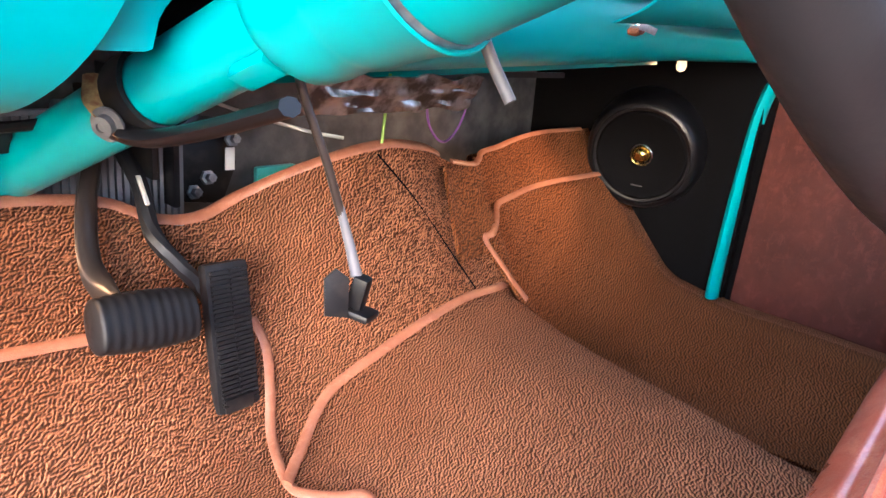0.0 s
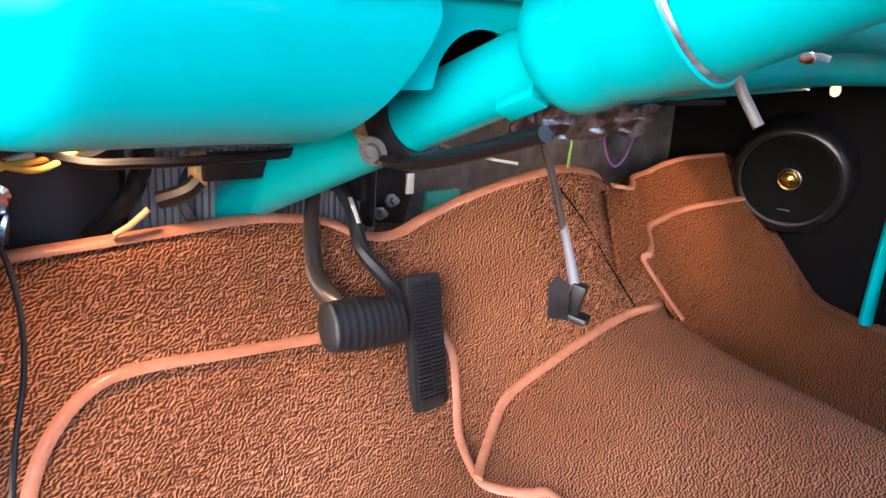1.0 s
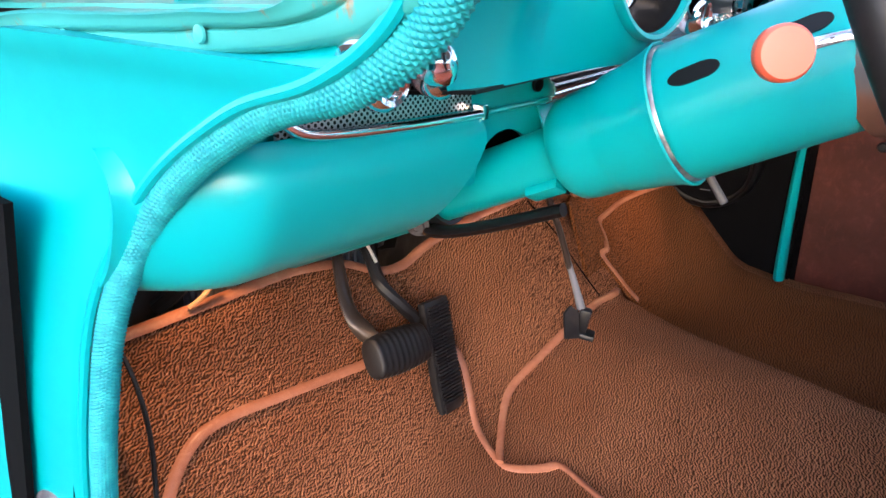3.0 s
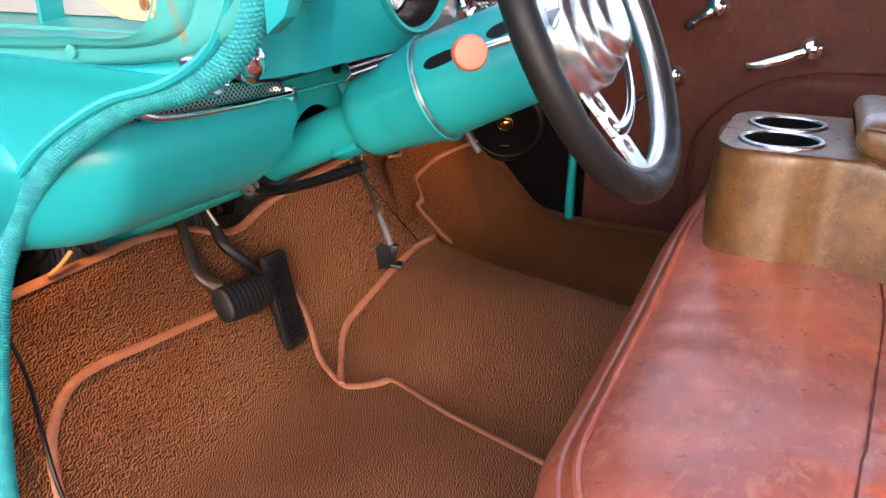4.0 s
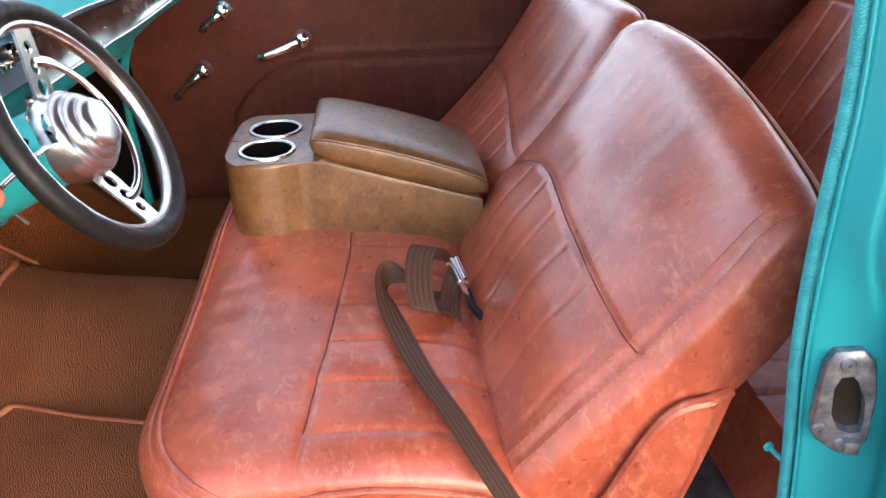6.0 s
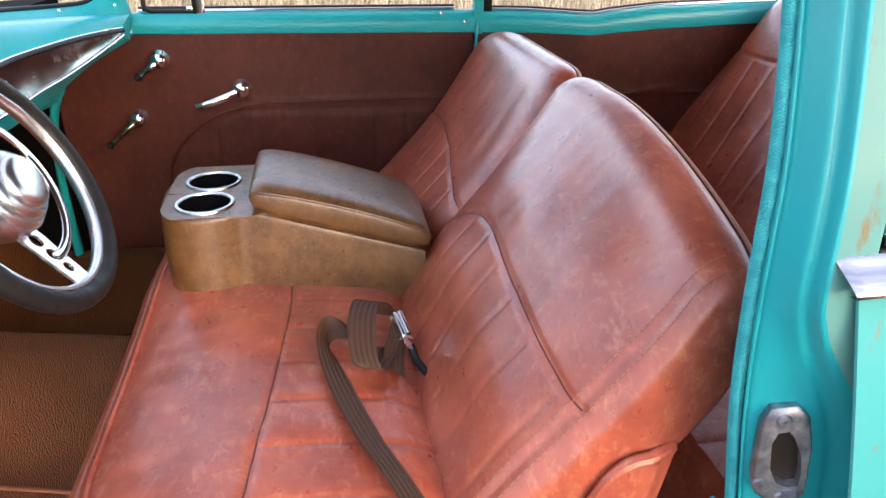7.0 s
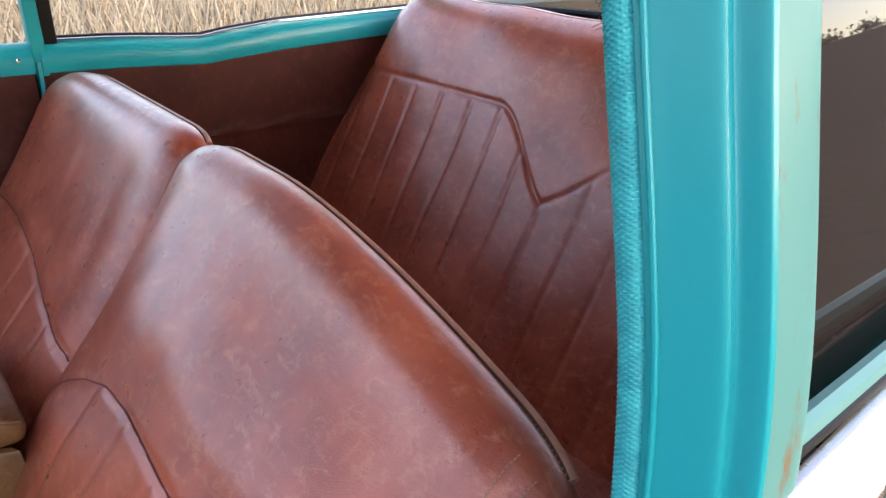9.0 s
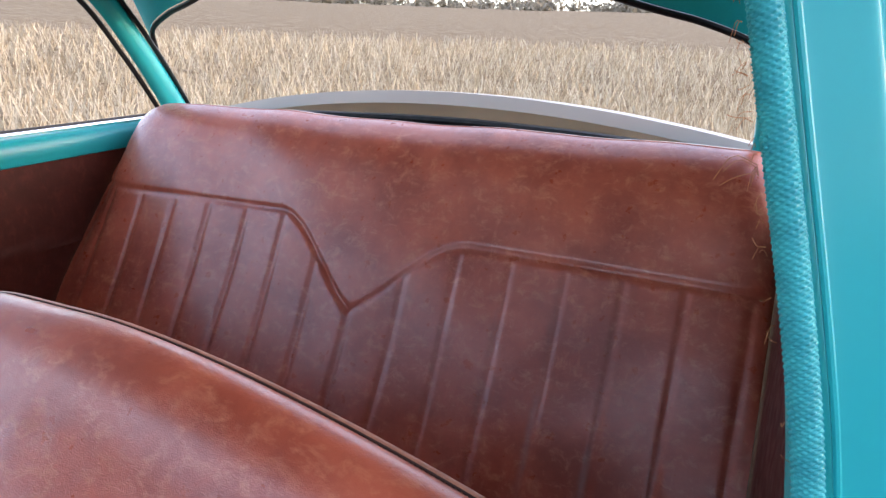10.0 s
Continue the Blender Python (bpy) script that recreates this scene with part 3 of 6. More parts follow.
thing("wall_light_stop_driver", box(-0.772, 0.99, 0.40, -0.760, 1.16, 1.12, 0.0), black_cloth, "added black board keeping light out at the driver cowl side", "cowl", kind="structure")


def kick_speaker(name, at, toward, radius, label, deep=1.0):
    m = axis_pose(at, toward) @ Matrix.Diagonal((1, 1, deep, 1))
    ob = empty(name, label, "speaker", at, "kick panel speakers")
    part("pod", lathe([(radius * 1.22, -0.13), (radius * 1.20, -0.06), (radius * 1.15, -0.022), (radius * 1.09, -0.005), (radius * 1.03, 0.002), (radius * 0.97, 0.003), (radius * 0.95, -0.001), (radius * 0.9, -0.002)], m, 56), gloss_black, ob, "satin black moulded drum")
    part("cone", lathe([(radius * 0.91, -0.003), (radius * 0.86, 0.001), (radius * 0.80, 0.0), (radius * 0.76, -0.004), (radius * 0.3, -0.012), (0.022, -0.014), (0.0, -0.014)], m, 40), black_cloth, ob)
    part("dome_ring", lathe([(0.0215, -0.016), (0.0215, -0.006), (0.0192, -0.004), (0.0175, -0.010)], m, 28), alu, ob)
    part("dome", lathe([(0.0160, -0.012), (0.0135, -0.003), (0.008, 0.001), (0, 0.002)], m, 24), brass, ob, "brass-coloured tweeter dome")
    part("name_plate", box(-0.011, -radius * 0.62 - 0.002, -0.004, 0.011, -radius * 0.62 + 0.0005, -0.003, 0.0005, m), grey_metal, ob)
    return ob


kick_speaker("kick_speaker", (0.590, 0.838, 0.696), (-0.96, -0.22, -0.16), 0.094, "round black speaker with brass dome in the passenger kick panel")
kick_speaker("kick_speaker", (-0.704, 0.935, 0.648), (1.0, -0.06, -0.10), 0.072, "round black speaker with brass dome in the driver kick panel", 0.2)

def courtesy_lamp(at, label):
    """Bulb in a bent steel socket with its red plastic wedge."""
    ob = empty("courtesy_lamp", label, "lamp", at, "courtesy lamps")
    m = Matrix.Translation(at)
    part("socket", lathe([(0.0, 0.030), (0.009, 0.030), (0.0105, 0.024), (0.0105, 0.008), (0.012, 0.006), (0.012, 0.002), (0.008, 0.002)], m, 20), rusty, ob, "rusty bulb socket")
    bulb = part("bulb", lathe([(0.005, 0.004), (0.0075, -0.003), (0.0085, -0.010), (0.0065, -0.017), (0.0, -0.020)], m, 16), bulb_glass, ob, "glowing amber bulb")
    bulb.visible_shadow = False
    part("wedge", box(0.016, -0.012, 0.004, 0.040, 0.006, 0.016, 0.002, m), coral, ob, "red plastic connector")
    part("bracket", box(-0.006, -0.006, 0.026, 0.07, 0.010, 0.031, 0.001, m), rusty, ob)


courtesy_lamp((0.545, 0.775, 0.875), "small glowing courtesy lamp under the passenger end of the dashboard")
courtesy_lamp((-0.585, 0.90, 0.835), "small glowing courtesy lamp under the driver end of the dashboard")

# ---------------------------------------------------------------- pedals
brake = empty("brake_pedal", "black rubber brake pedal on a curved dark steel arm", "pedal", (-0.38, 0.9, 0.75))
part("arm", tube([(-0.315, 1.03, 0.80), (-0.327, 0.99, 0.745), (-0.350, 0.955, 0.697), (-0.362, 0.925, 0.652), (-0.360, 0.895, 0.627), (-0.35, 0.875, 0.615)], 0.0125, 10, 40, flat=0.5, up=(0, 1, 0.5)), brown_steel, brake, "curved dark steel arm")


def brake_pad(u, v):
    # a ribbed block, rounded at both ends
    t = 2 * math.pi * v
    s = u * 2 - 1
    r = 0.029 * (1 - 0.14 * s * s) * (1.0 - 0.035 * (0.5 + 0.5 * math.cos(u * 2 * math.pi * 10)))
    if abs(s) > 0.9:
        r *= max(0.02, math.sqrt(max(0.0, 1 - ((abs(s) - 0.9) / 0.1) ** 2))) * 0.55 + 0.45 * (1 if abs(s) < 0.999 else 0)
    a = math.copysign(abs(math.cos(t)) ** 0.8, math.cos(t)) * r * 0.72
    b = math.copysign(abs(math.sin(t)) ** 0.8, math.sin(t)) * r
    m = pose(-0.342, 0.858, 0.610, -28, 9, 6)
    return m @ Vector((s * 0.052, a * 0.9, b))


part("pad", grid(brake_pad, 80, 28, wrap_v=True), rubber, brake, "ribbed black rubber pad")
gas = empty("accelerator_pedal", "long ribbed black rubber accelerator pedal", "pedal", (-0.22, 0.92, 0.5))
gm = Matrix.Translation((-0.247, 0.868, 0.562)) @ Euler((radians(-15), radians(4), radians(4))).to_matrix().to_4x4() @ Matrix.Diagonal((0.92, 1, 0.95, 1))
part("pad", box(-0.029, -0.007, -0.084, 0.029, 0.007, 0.084, 0.005, gm), rubber, gas)
for k in range(30):
    z = -0.074 + 0.148 * k / 29
    part("rib", box(-0.024, -0.0105, z - 0.0013, -0.001, -0.006, z + 0.0013, 0.0, gm), rubber, gas)
    part("rib", box(0.001, -0.0105, z - 0.0013, 0.024, -0.006, z + 0.0013, 0.0, gm), rubber, gas)
part("arm", tube([(-0.29, 1.05, 0.76), (-0.289, 0.975, 0.712), (-0.293, 0.938, 0.664), (-0.276, 0.915, 0.632), (-0.262, 0.905, 0.612), (-0.254, 0.892, 0.595)], 0.0092, 8, 40), rubber, gas, "bent black steel arm")
part("hinge", box(-0.27, 0.838, 0.487, -0.235, 0.85, 0.505, 0.004), black_paint, gas)
part("tape", box(-0.0025, -0.001, -0.017, 0.0025, 0.001, 0.017, 0.0005, pose(-0.2935, 0.955, 0.706, -42, 8, 4)), wire_white, gas, "strip of white tape")

# pedal bracket and its bolts
bracket = empty("pedal_bracket", "black steel pedal bracket bolted under the dashboard", "bracket", (-0.2, 1.08, 0.7))
part("plate", slab([(-0.07, -0.045), (0.035, -0.06), (0.06, -0.01), (0.055, 0.05), (-0.05, 0.065), (-0.075, 0.02)], -0.004, 0.004, axis_pose((-0.165, 1.085, 0.70), (0, -1, 0.15)), 0.002), black_paint, bracket)
part("cheek", box(-0.275, 0.97, 0.71, -0.267, 1.10, 0.82, 0.003), black_paint, bracket)
part("cheek", box(-0.225, 1.02, 0.66, -0.217, 1.10, 0.80, 0.003), black_paint, bracket)
part("pivot", tube([(-0.345, 1.03, 0.775), (-0.22, 1.03, 0.775)], 0.013, 12), zinc, bracket)
for bx, bz in ((-0.115, 0.725), (-0.15, 0.677), (-0.315, 0.703), (-0.17, 0.66)):
    part("bolt", lathe([(0.010, 0), (0.010, 0.006), (0.006, 0.007), (0.006, 0.016), (0, 0.016)], axis_pose((bx, 1.078, bz), (0, -1, 0.2)), 6), zinc, bracket, smooth=False)
part("mount", box(-0.335, 1.08, 0.685, -0.295, 1.125, 0.72, 0.004), black_paint, bracket)
part("tag", box(-0.125, 1.072, 0.685, -0.112, 1.076, 0.715, 0.001), white_paint, bracket, "white paper tag")

# ---------------------------------------------------------------- under-dash clutter
def cable(name, pts, r, material, label, n=60, category="cable"):
    return thing(name, tube(pts, r, 8, n), material, label, category)


plate = empty("firewall_plate", "ribbed steel plate round the column boot", "plate", (-0.39, 1.12, 0.7))
part("sheet", box(-0.515, 1.046, 0.60, -0.20, 1.056, 0.775, 0.002), rib_metal, plate)
for k in range(38):
    x = -0.510 + 0.305 * k / 37
    part("rib", box(x - 0.0024, 1.040, 0.605, x + 0.0024, 1.047, 0.770, 0.0), rib_metal, plate)
part("boot_ring", lathe([(0.050, 0.0), (0.052, 0.010), (0.044, 0.014), (0.040, 0.006)], axis_pose((-0.418, 1.038, 0.716), (0, -1, 0.35)), 32), rubber, plate, "black rubber column boot")
fuse = empty("fuse_block", "black plastic fuse block hanging under the dashboard", "fuse block", (-0.45, 0.95, 0.77))
part("body", box(-0.478, 0.938, 0.756, -0.412, 0.968, 0.781, 0.004), dark_cup, fuse)
part("lug", box(-0.409, 0.945, 0.762, -0.400, 0.96, 0.776, 0.002), dark_cup, fuse)
part("strap", box(-0.485, 0.944, 0.750, -0.472, 0.962, 0.785, 0.002), rusty, fuse, "rusty steel strap")
part("foot", tube([(-0.478, 0.95, 0.757), (-0.49, 0.955, 0.745), (-0.51, 0.97, 0.735)], 0.009, 8, 10), dark_cup, fuse)
loom = empty("wiring_loom", "bundle of taped coloured wires under the dashboard", "wiring", (-0.6, 0.9, 0.8))
for k, (mt, dz, dy) in enumerate(((wire_yellow, 0.0, 0.0), (wire_white, -0.008, 0.006), (wire_red, 0.006, 0.012), (wire_white, -0.004, 0.018), (wire_yellow, 0.01, -0.006))):
    part("wire", tube([(-0.74, 0.93 + dy, 0.800 + dz), (-0.668, 0.92 + dy, 0.786 + dz), (-0.62, 0.92 + dy, 0.789 - dz * 0.6), (-0.57, 0.94 + dy, 0.797 + dz), (-0.52, 0.97, 0.82)], 0.0028, 8, 30), mt, loom)
part("sleeve", tube([(-0.70, 0.98, 0.83), (-0.605, 0.92, 0.790), (-0.541, 0.91, 0.784), (-0.467, 0.90, 0.786), (-0.40, 0.895, 0.790), (-0.34, 0.88, 0.81), (-0.31, 0.87, 0.84)], 0.0048, 8, 40), dark_cup, loom, "black tape sleeve")
part("sleeve", tube([(-0.50, 0.98, 0.83), (-0.515, 0.985, 0.79), (-0.52, 1.0, 0.75), (-0.54, 1.01, 0.715), (-0.56, 1.03, 0.69)], 0.010, 8, 40), dark_cup, loom, "black tape sleeve")
part("wire", tube([(-0.553, 0.97, 0.706), (-0.540, 0.965, 0.715), (-0.524, 0.96, 0.730)], 0.003, 8, 20), wire_tan, loom)
cable("hanging_cable", [(-0.655, 1.0, 0.79), (-0.656, 0.97, 0.745), (-0.646, 0.935, 0.70), (-0.645, 0.91, 0.66), (-0.652, 0.885, 0.62), (-0.668, 0.855, 0.575), (-0.678, 0.83, 0.52), (-0.68, 0.80, 0.44)], 0.0026, dark_cup, "thin black cable hanging over the carpet")
cable("hanging_cable", [(-0.652, 1.0, 0.78), (-0.655, 0.965, 0.73), (-0.668, 0.937, 0.69), (-0.68, 0.925, 0.67)], 0.0026, dark_cup, "thin black cable hanging beside the kick panel")
lug = empty("earth_stud", "chromed earth stud with a crimped cable lug", "stud", (-0.66, 1.1, 0.76))
part("stud", lathe([(0.014, 0), (0.014, 0.008), (0.007, 0.01), (0.007, 0.03), (0, 0.03)], axis_pose((-0.632, 1.070, 0.729), (0, -1, 0)), 10), chrome, lug)
part("crimp", tube([(-0.632, 1.045, 0.729), (-0.630, 1.040, 0.715), (-0.634, 1.035, 0.690)], 0.0055, 8, 10), alu, lug)
thing("firewall_patch", box(-0.047, 1.116, 0.636, 0.022, 1.128, 0.672, 0.004), teal_worn, "small turquoise painted patch on the firewall", "panel")
thing("splash_board", thick(lambda u, v: Vector((-0.75 + 0.235 * u, 1.072 + 0.006 * math.sin(u * 14), 0.63 + 0.21 * v)), 40, 6, (0, 0.02, 0)), splash_mat, "dark brown fibre board against the firewall", "board")
cable("pale_cable", [(-0.21, 1.08, 0.80), (-0.15, 1.02, 0.775), (-0.09, 0.96, 0.757), (-0.05, 0.93, 0.75)], 0.0022, wire_white, "pale thin wire crossing the firewall")
cable("green_wire", [(-0.115, 0.79, 0.845), (-0.118, 0.79, 0.81), (-0.12, 0.79, 0.775)], 0.0016, wire_green, "loose green wire hanging under the dashboard", 20)
cable("violet_wire", [(-0.05, 0.80, 0.84), (-0.04, 0.80, 0.79), (0.0, 0.81, 0.765), (0.04, 0.82, 0.785), (0.07, 0.83, 0.84)], 0.0014, wire_violet, "loose violet wire looping under the dashboard", 40)
cable("blue_wire", [(-0.10, 0.86, 0.83), (-0.06, 0.87, 0.80), (-0.03, 0.90, 0.79)], 0.005, wire_blue, "dark blue taped wires under the dashboard", 20)

# hanging control rod with its bracket
rod = empty("control_rod", "thin steel rod hanging with a black plastic end fitting", "rod", (-0.3, 0.65, 0.8))
part("rod", tube([(-0.335, 0.665, 0.905), (-0.318, 0.668, 0.85), (-0.302, 0.658, 0.80), (-0.292, 0.65, 0.76)], 0.0034, 10, 30), brown_steel, rod)
part("sleeve", tube([(-0.2925, 0.651, 0.765), (-0.288, 0.642, 0.735), (-0.286, 0.636, 0.715)], lambda t: 0.0032 + 0.0016 * t, 10, 12), smoky, rod, "clear plastic sleeve")
part("end_block", box(-0.0065, -0.0065, -0.014, 0.0065, 0.0065, 0.014, 0.003, pose(-0.285, 0.633, 0.702, 12, 0, 25)), dark_cup, rod)
part("foot", box(-0.013, -0.010, -0.003, 0.013, 0.010, 0.003, 0.002, pose(-0.284, 0.630, 0.686, 10, 8, 25)), dark_cup, rod)
part("tab", slab([(-0.009, -0.015), (0.009, -0.018), (0.010, 0.012), (0.0, 0.020), (-0.009, 0.013)], -0.0015, 0.0015, pose(-0.305, 0.636, 0.704, 80, 0, -22), 0.0007), black_paint, rod)

# ---------------------------------------------------------------- steering column and wheel
DOWN = Vector((-0.085, 1.0, -0.45)).normalized()  # along the column, towards the firewall


def col_at(y):
    return Vector((-0.355 - 0.085 * (y - 0.53), y, 0.939 - 0.45 * (y - 0.53)))


column = empty("steering_column", "turquoise painted steering column with a wide tubular shroud", "steering column", col_at(0.6))
cm = axis_pose(col_at(0.40), DOWN)
L = lambda y: (y - 0.40) / DOWN.y
part("tube", lathe([(0.0275, L(0.59)), (0.0275, L(1.12))], cm, 32), teal, column)
part("shroud", lathe([(0.030, L(0.619)), (0.040, L(0.618)), (0.0455, L(0.611)), (0.047, L(0.600)), (0.047, L(0.580)), (0.0482, L(0.575)), (0.0505, L(0.569)), (0.0528, L(0.548)), (0.0560, L(0.534)), (0.0585, L(0.5280)), (0.0592, L(0.5255)), (0.0582, L(0.5240)), (0.0565, L(0.5255)), (0.050, L(0.531))], cm, 48), teal, column, "stepped turquoise shroud with a rolled lip")
part("upper_shroud", lathe([(0.046, L(0.5240)), (0.0535, L(0.5235)), (0.0548, L(0.5215)), (0.0552, L(0.517)), (0.0548, L(0.505)), (0.052, L(0.40)), (0.049, L(0.385))], cm, 48), teal, column, "upper turquoise shroud")
part("joint_ring", lathe([(0.0520, L(0.532)), (0.0556, L(0.5265)), (0.0560, L(0.5245)), (0.0540, L(0.5215))], cm, 48), zinc, column, "dull grey ring in the joint")
part("collar", lathe([(0.050, L(0.402)), (0.053, L(0.398)), (0.053, L(0.378)), (0.044, L(0.37)), (0.03, L(0.366))], cm, 48), chrome, column, "polished collar below the wheel")
part("boot", lathe([(0.028, L(1.06)), (0.034, L(1.075)), (0.036, L(1.085)), (0.046, L(1.10)), (0.048, L(1.115)), (0.04, L(1.13))], cm, 32), rubber, column, "black rubber boot at the firewall")


def on_column(y, angle, r):
    """A place on the column's skin; angle 0 points to the driver's left, 90 up."""
    a = radians(angle)
    side, top = Vector((-1, 0, 0)), Vector((0, 0.41, 0.912))
    return col_at(y) + (side * math.cos(a) + top * math.sin(a)) * r


def skin_pose(y, angle, r):
    p = on_column(y, angle, r)
    out = (p - col_at(y)).normalized()
    x = DOWN
    yv = out.cross(x)
    m = Matrix((x, yv, out)).transposed().to_4x4()
    return Matrix.Translation(p) @ m


slot_out = [(0.013 * math.cos(t) + math.copysign(0.006, math.cos(t)), 0.0065 * math.sin(t)) for t in (2 * math.pi * k / 20 for k in range(20))]
part("slot", slab(slot_out, -0.004, 0.0010, skin_pose(0.490, 24, 0.0543)), dark_cup, column, "dark oval slot")
part("slot", slab(slot_out, -0.004, 0.0010, skin_pose(0.425, 28, 0.0528)), dark_cup, column, "dark oval slot")
kp = Vector((-0.531, 0.405, 1.001))
knob_way = Vector((-0.80, -0.58, 0.12))
lever = part("signal_lever", tube([(-0.375, 0.398, 1.008), (-0.44, 0.401, 1.006), (-0.50, 0.404, 1.003), kp - knob_way * 0.006], lambda t: 0.0036 + 0.0012 * step(0.7, 1.0, t), 10, 24), chrome, column, "thin chrome lever")
part("ferrule", lathe([(0.004, -0.016), (0.0085, -0.010), (0.0125, -0.0065), (0.0125, -0.004), (0, -0.004)], axis_pose(kp, knob_way), 24), chrome, lever, "chrome ferrule")
part("knob", lathe([(0.0, -0.0055), (0.0128, -0.0055), (0.0138, -0.0035), (0.0138, 0.0035), (0.0122, 0.0058), (0, 0.0064)], axis_pose(kp, knob_way), 28), coral, lever, "flat coral plastic knob")
part("stub", tube([(-0.326, 0.513, 0.902), (-0.322, 0.504, 0.884), (-0.319, 0.492, 0.866)], 0.0034, 10), grey_metal, column, "short steel stub under the shroud")
part("shift_tab", box(-0.016, -0.009, -0.006, 0.018, 0.009, 0.003, 0.002, skin_pose(0.640, -62, 0.032)), teal, column, "small turquoise bracket tab")
clamp = empty("column_clamp", "dark steel clamp with a zinc bolt round the column", "clamp", on_column(0.77, -30, 0.03))
part("band", lathe([(0.0285, -0.014), (0.0325, -0.014), (0.0325, 0.014), (0.0285, 0.014)], axis_pose(col_at(0.765), DOWN), 32), black_paint, clamp)
part("arm", tube([on_column(0.775, -40, 0.036), on_column(0.75, -62, 0.042), on_column(0.70, -78, 0.046), on_column(0.64, -92, 0.049)], 0.011, 8, 20, flat=0.6), dark_cup, clamp, "black link bar")
part("bolt", lathe([(0.0125, 0), (0.0125, 0.002), (0.008, 0.003), (0.0075, 0.008), (0.0035, 0.009), (0.0035, 0.007), (0, 0.007)], axis_pose(on_column(0.768, -32, 0.040), (-0.85, -0.5, -0.2)), 18), grey_metal, clamp, "zinc hex bolt with washer")
part("lip", tube([on_column(0.78, 30, 0.033), on_column(0.775, -10, 0.036), on_column(0.765, -50, 0.042)], 0.008, 8, 16, flat=0.4), rusty, clamp)

HUB = Vector((-0.3366, 0.3625, 1.0113))
wm = axis_pose(HUB, (-0.032, -1.0, 0.495), 0)
wheel = empty("steering_wheel", "three-spoke steering wheel with black grip and polished centre", "steering wheel", HUB)
R = 0.1656


def rim_point(u, v):
    a, t = 2 * math.pi * u, 2 * math.pi * v
    r = 0.0148 + 0.0009 * math.sin(22 * a) * max(0.0, math.cos(t + math.pi))
    return wm @ Vector(((R + r * math.cos(t)) * math.cos(a), (R + r * math.cos(t)) * math.sin(a), r * 0.95 * math.sin(t)))


part("rim", grid(rim_point, 128, 18, wrap_u=True, wrap_v=True), rubber, wheel, "padded black grip")
part("inner_ring", grid(lambda u, v: wm @ Vector(((R - 0.0165 + 0.0062 * math.cos(6.2832 * v)) * math.cos(6.2832 * u), (R - 0.0165 + 0.0062 * math.cos(6.2832 * v)) * math.sin(6.2832 * u), -0.003 + 0.0095 * math.sin(6.2832 * v))), 96, 10, wrap_u=True, wrap_v=True), alu, wheel, "polished metal inner ring")
part("horn_cap", lathe([(0.0, 0.040), (0.022, 0.040), (0.031, 0.0375), (0.034, 0.033), (0.0345, 0.029), (0.041, 0.027), (0.044, 0.023), (0.0445, 0.017), (0.050, 0.015), (0.053, 0.011), (0.0535, 0.002), (0.056, -0.004), (0.054, -0.02), (0.05, -0.03)], wm @ Matrix.Translation((0, 0, -0.022)) @ Matrix.Scale(1.12, 4), 48), alu, wheel, "stepped polished horn cap")


def spoke():
    """A flat dished spoke with three round holes."""
    bm = bmesh.new()
    n = 24
    loops = []
    for hx, hr in ((0.072, 0.0105), (0.097, 0.0095), (0.121, 0.0080)):
        loops.append((hx, hr))
    x0, x1 = 0.040, R - 0.012
    edges = [x0, 0.0845, 0.1095, x1]

    def half(x):
        return 0.0235 - 0.007 * (x - x0) / (x1 - x0)

    for (hx, hr), a, b in zip(loops, edges, edges[1:]):
        for zz in (0.002, -0.002):
            hole = [bm.verts.new((hx + hr * math.cos(t), hr * math.sin(t), zz)) for t in (2 * math.pi * k / n for k in range(n))]
            rim = []
            for k in range(n):
                t = 2 * math.pi * k / n
                c, s = math.cos(t), math.sin(t)
                q = 1e9
                if abs(c) > 1e-6:
                    q = min(q, ((b - hx) if c > 0 else (hx - a)) / abs(c))
                if abs(s) > 1e-6:
                    q = min(q, half(hx) / abs(s))
                px, py = hx + c * q, s * q
                rim.append(bm.verts.new((px, math.copysign(min(abs(py), half(px)), py), zz)))
            for k in range(n):
                bm.faces.new((hole[k], hole[(k + 1) % n], rim[(k + 1) % n], rim[k]))
            if zz > 0:
                top_h, top_r = hole, rim
            else:
                for k in range(n):
                    bm.faces.new((top_h[k], hole[k], hole[(k + 1) % n], top_h[(k + 1) % n]))
                    bm.faces.new((top_r[k], top_r[(k + 1) % n], rim[(k + 1) % n], rim[k]))
    for v in bm.verts:
        v.co.z += -0.034 + 0.034 * (v.co.x - x0) / (x1 - x0)
    return bm


for ang in (-97, 80):
    s = spoke()
    bmesh.ops.transform(s, matrix=wm @ Matrix.Rotation(radians(ang), 4, "Z"), verts=s.verts)
    part("spoke", s, alu, wheel, "flat polished spoke with three round holes", smooth=False)



def horn_ring(u, v):
    # half ring joining the two spokes on the passenger side
    a = radians(-97 + 177 * u)
    t = 2 * math.pi * v
    r = 0.104 + 0.0085 * math.cos(t)
    return wm @ Vector((r * math.cos(a), r * math.sin(a), -0.014 + 0.0035 * math.sin(t)))


part("horn_ring", grid(horn_ring, 60, 10, wrap_v=True), chrome, wheel, "polished half horn ring")

# ---------------------------------------------------------------- dashboard
dash = empty("dashboard", "turquoise painted metal dashboard with ribbed bright trim", "dashboard", (0, 0.8, 0.95))
DASH_Y = 0.668
ROLL = [(0.0, 0.936), (-0.010, 0.922), (-0.012, 0.903), (0.0, 0.872), (0.020, 0.846), (0.050, 0.829), (0.085, 0.825), (0.12, 0.836), (0.14, 0.855)]


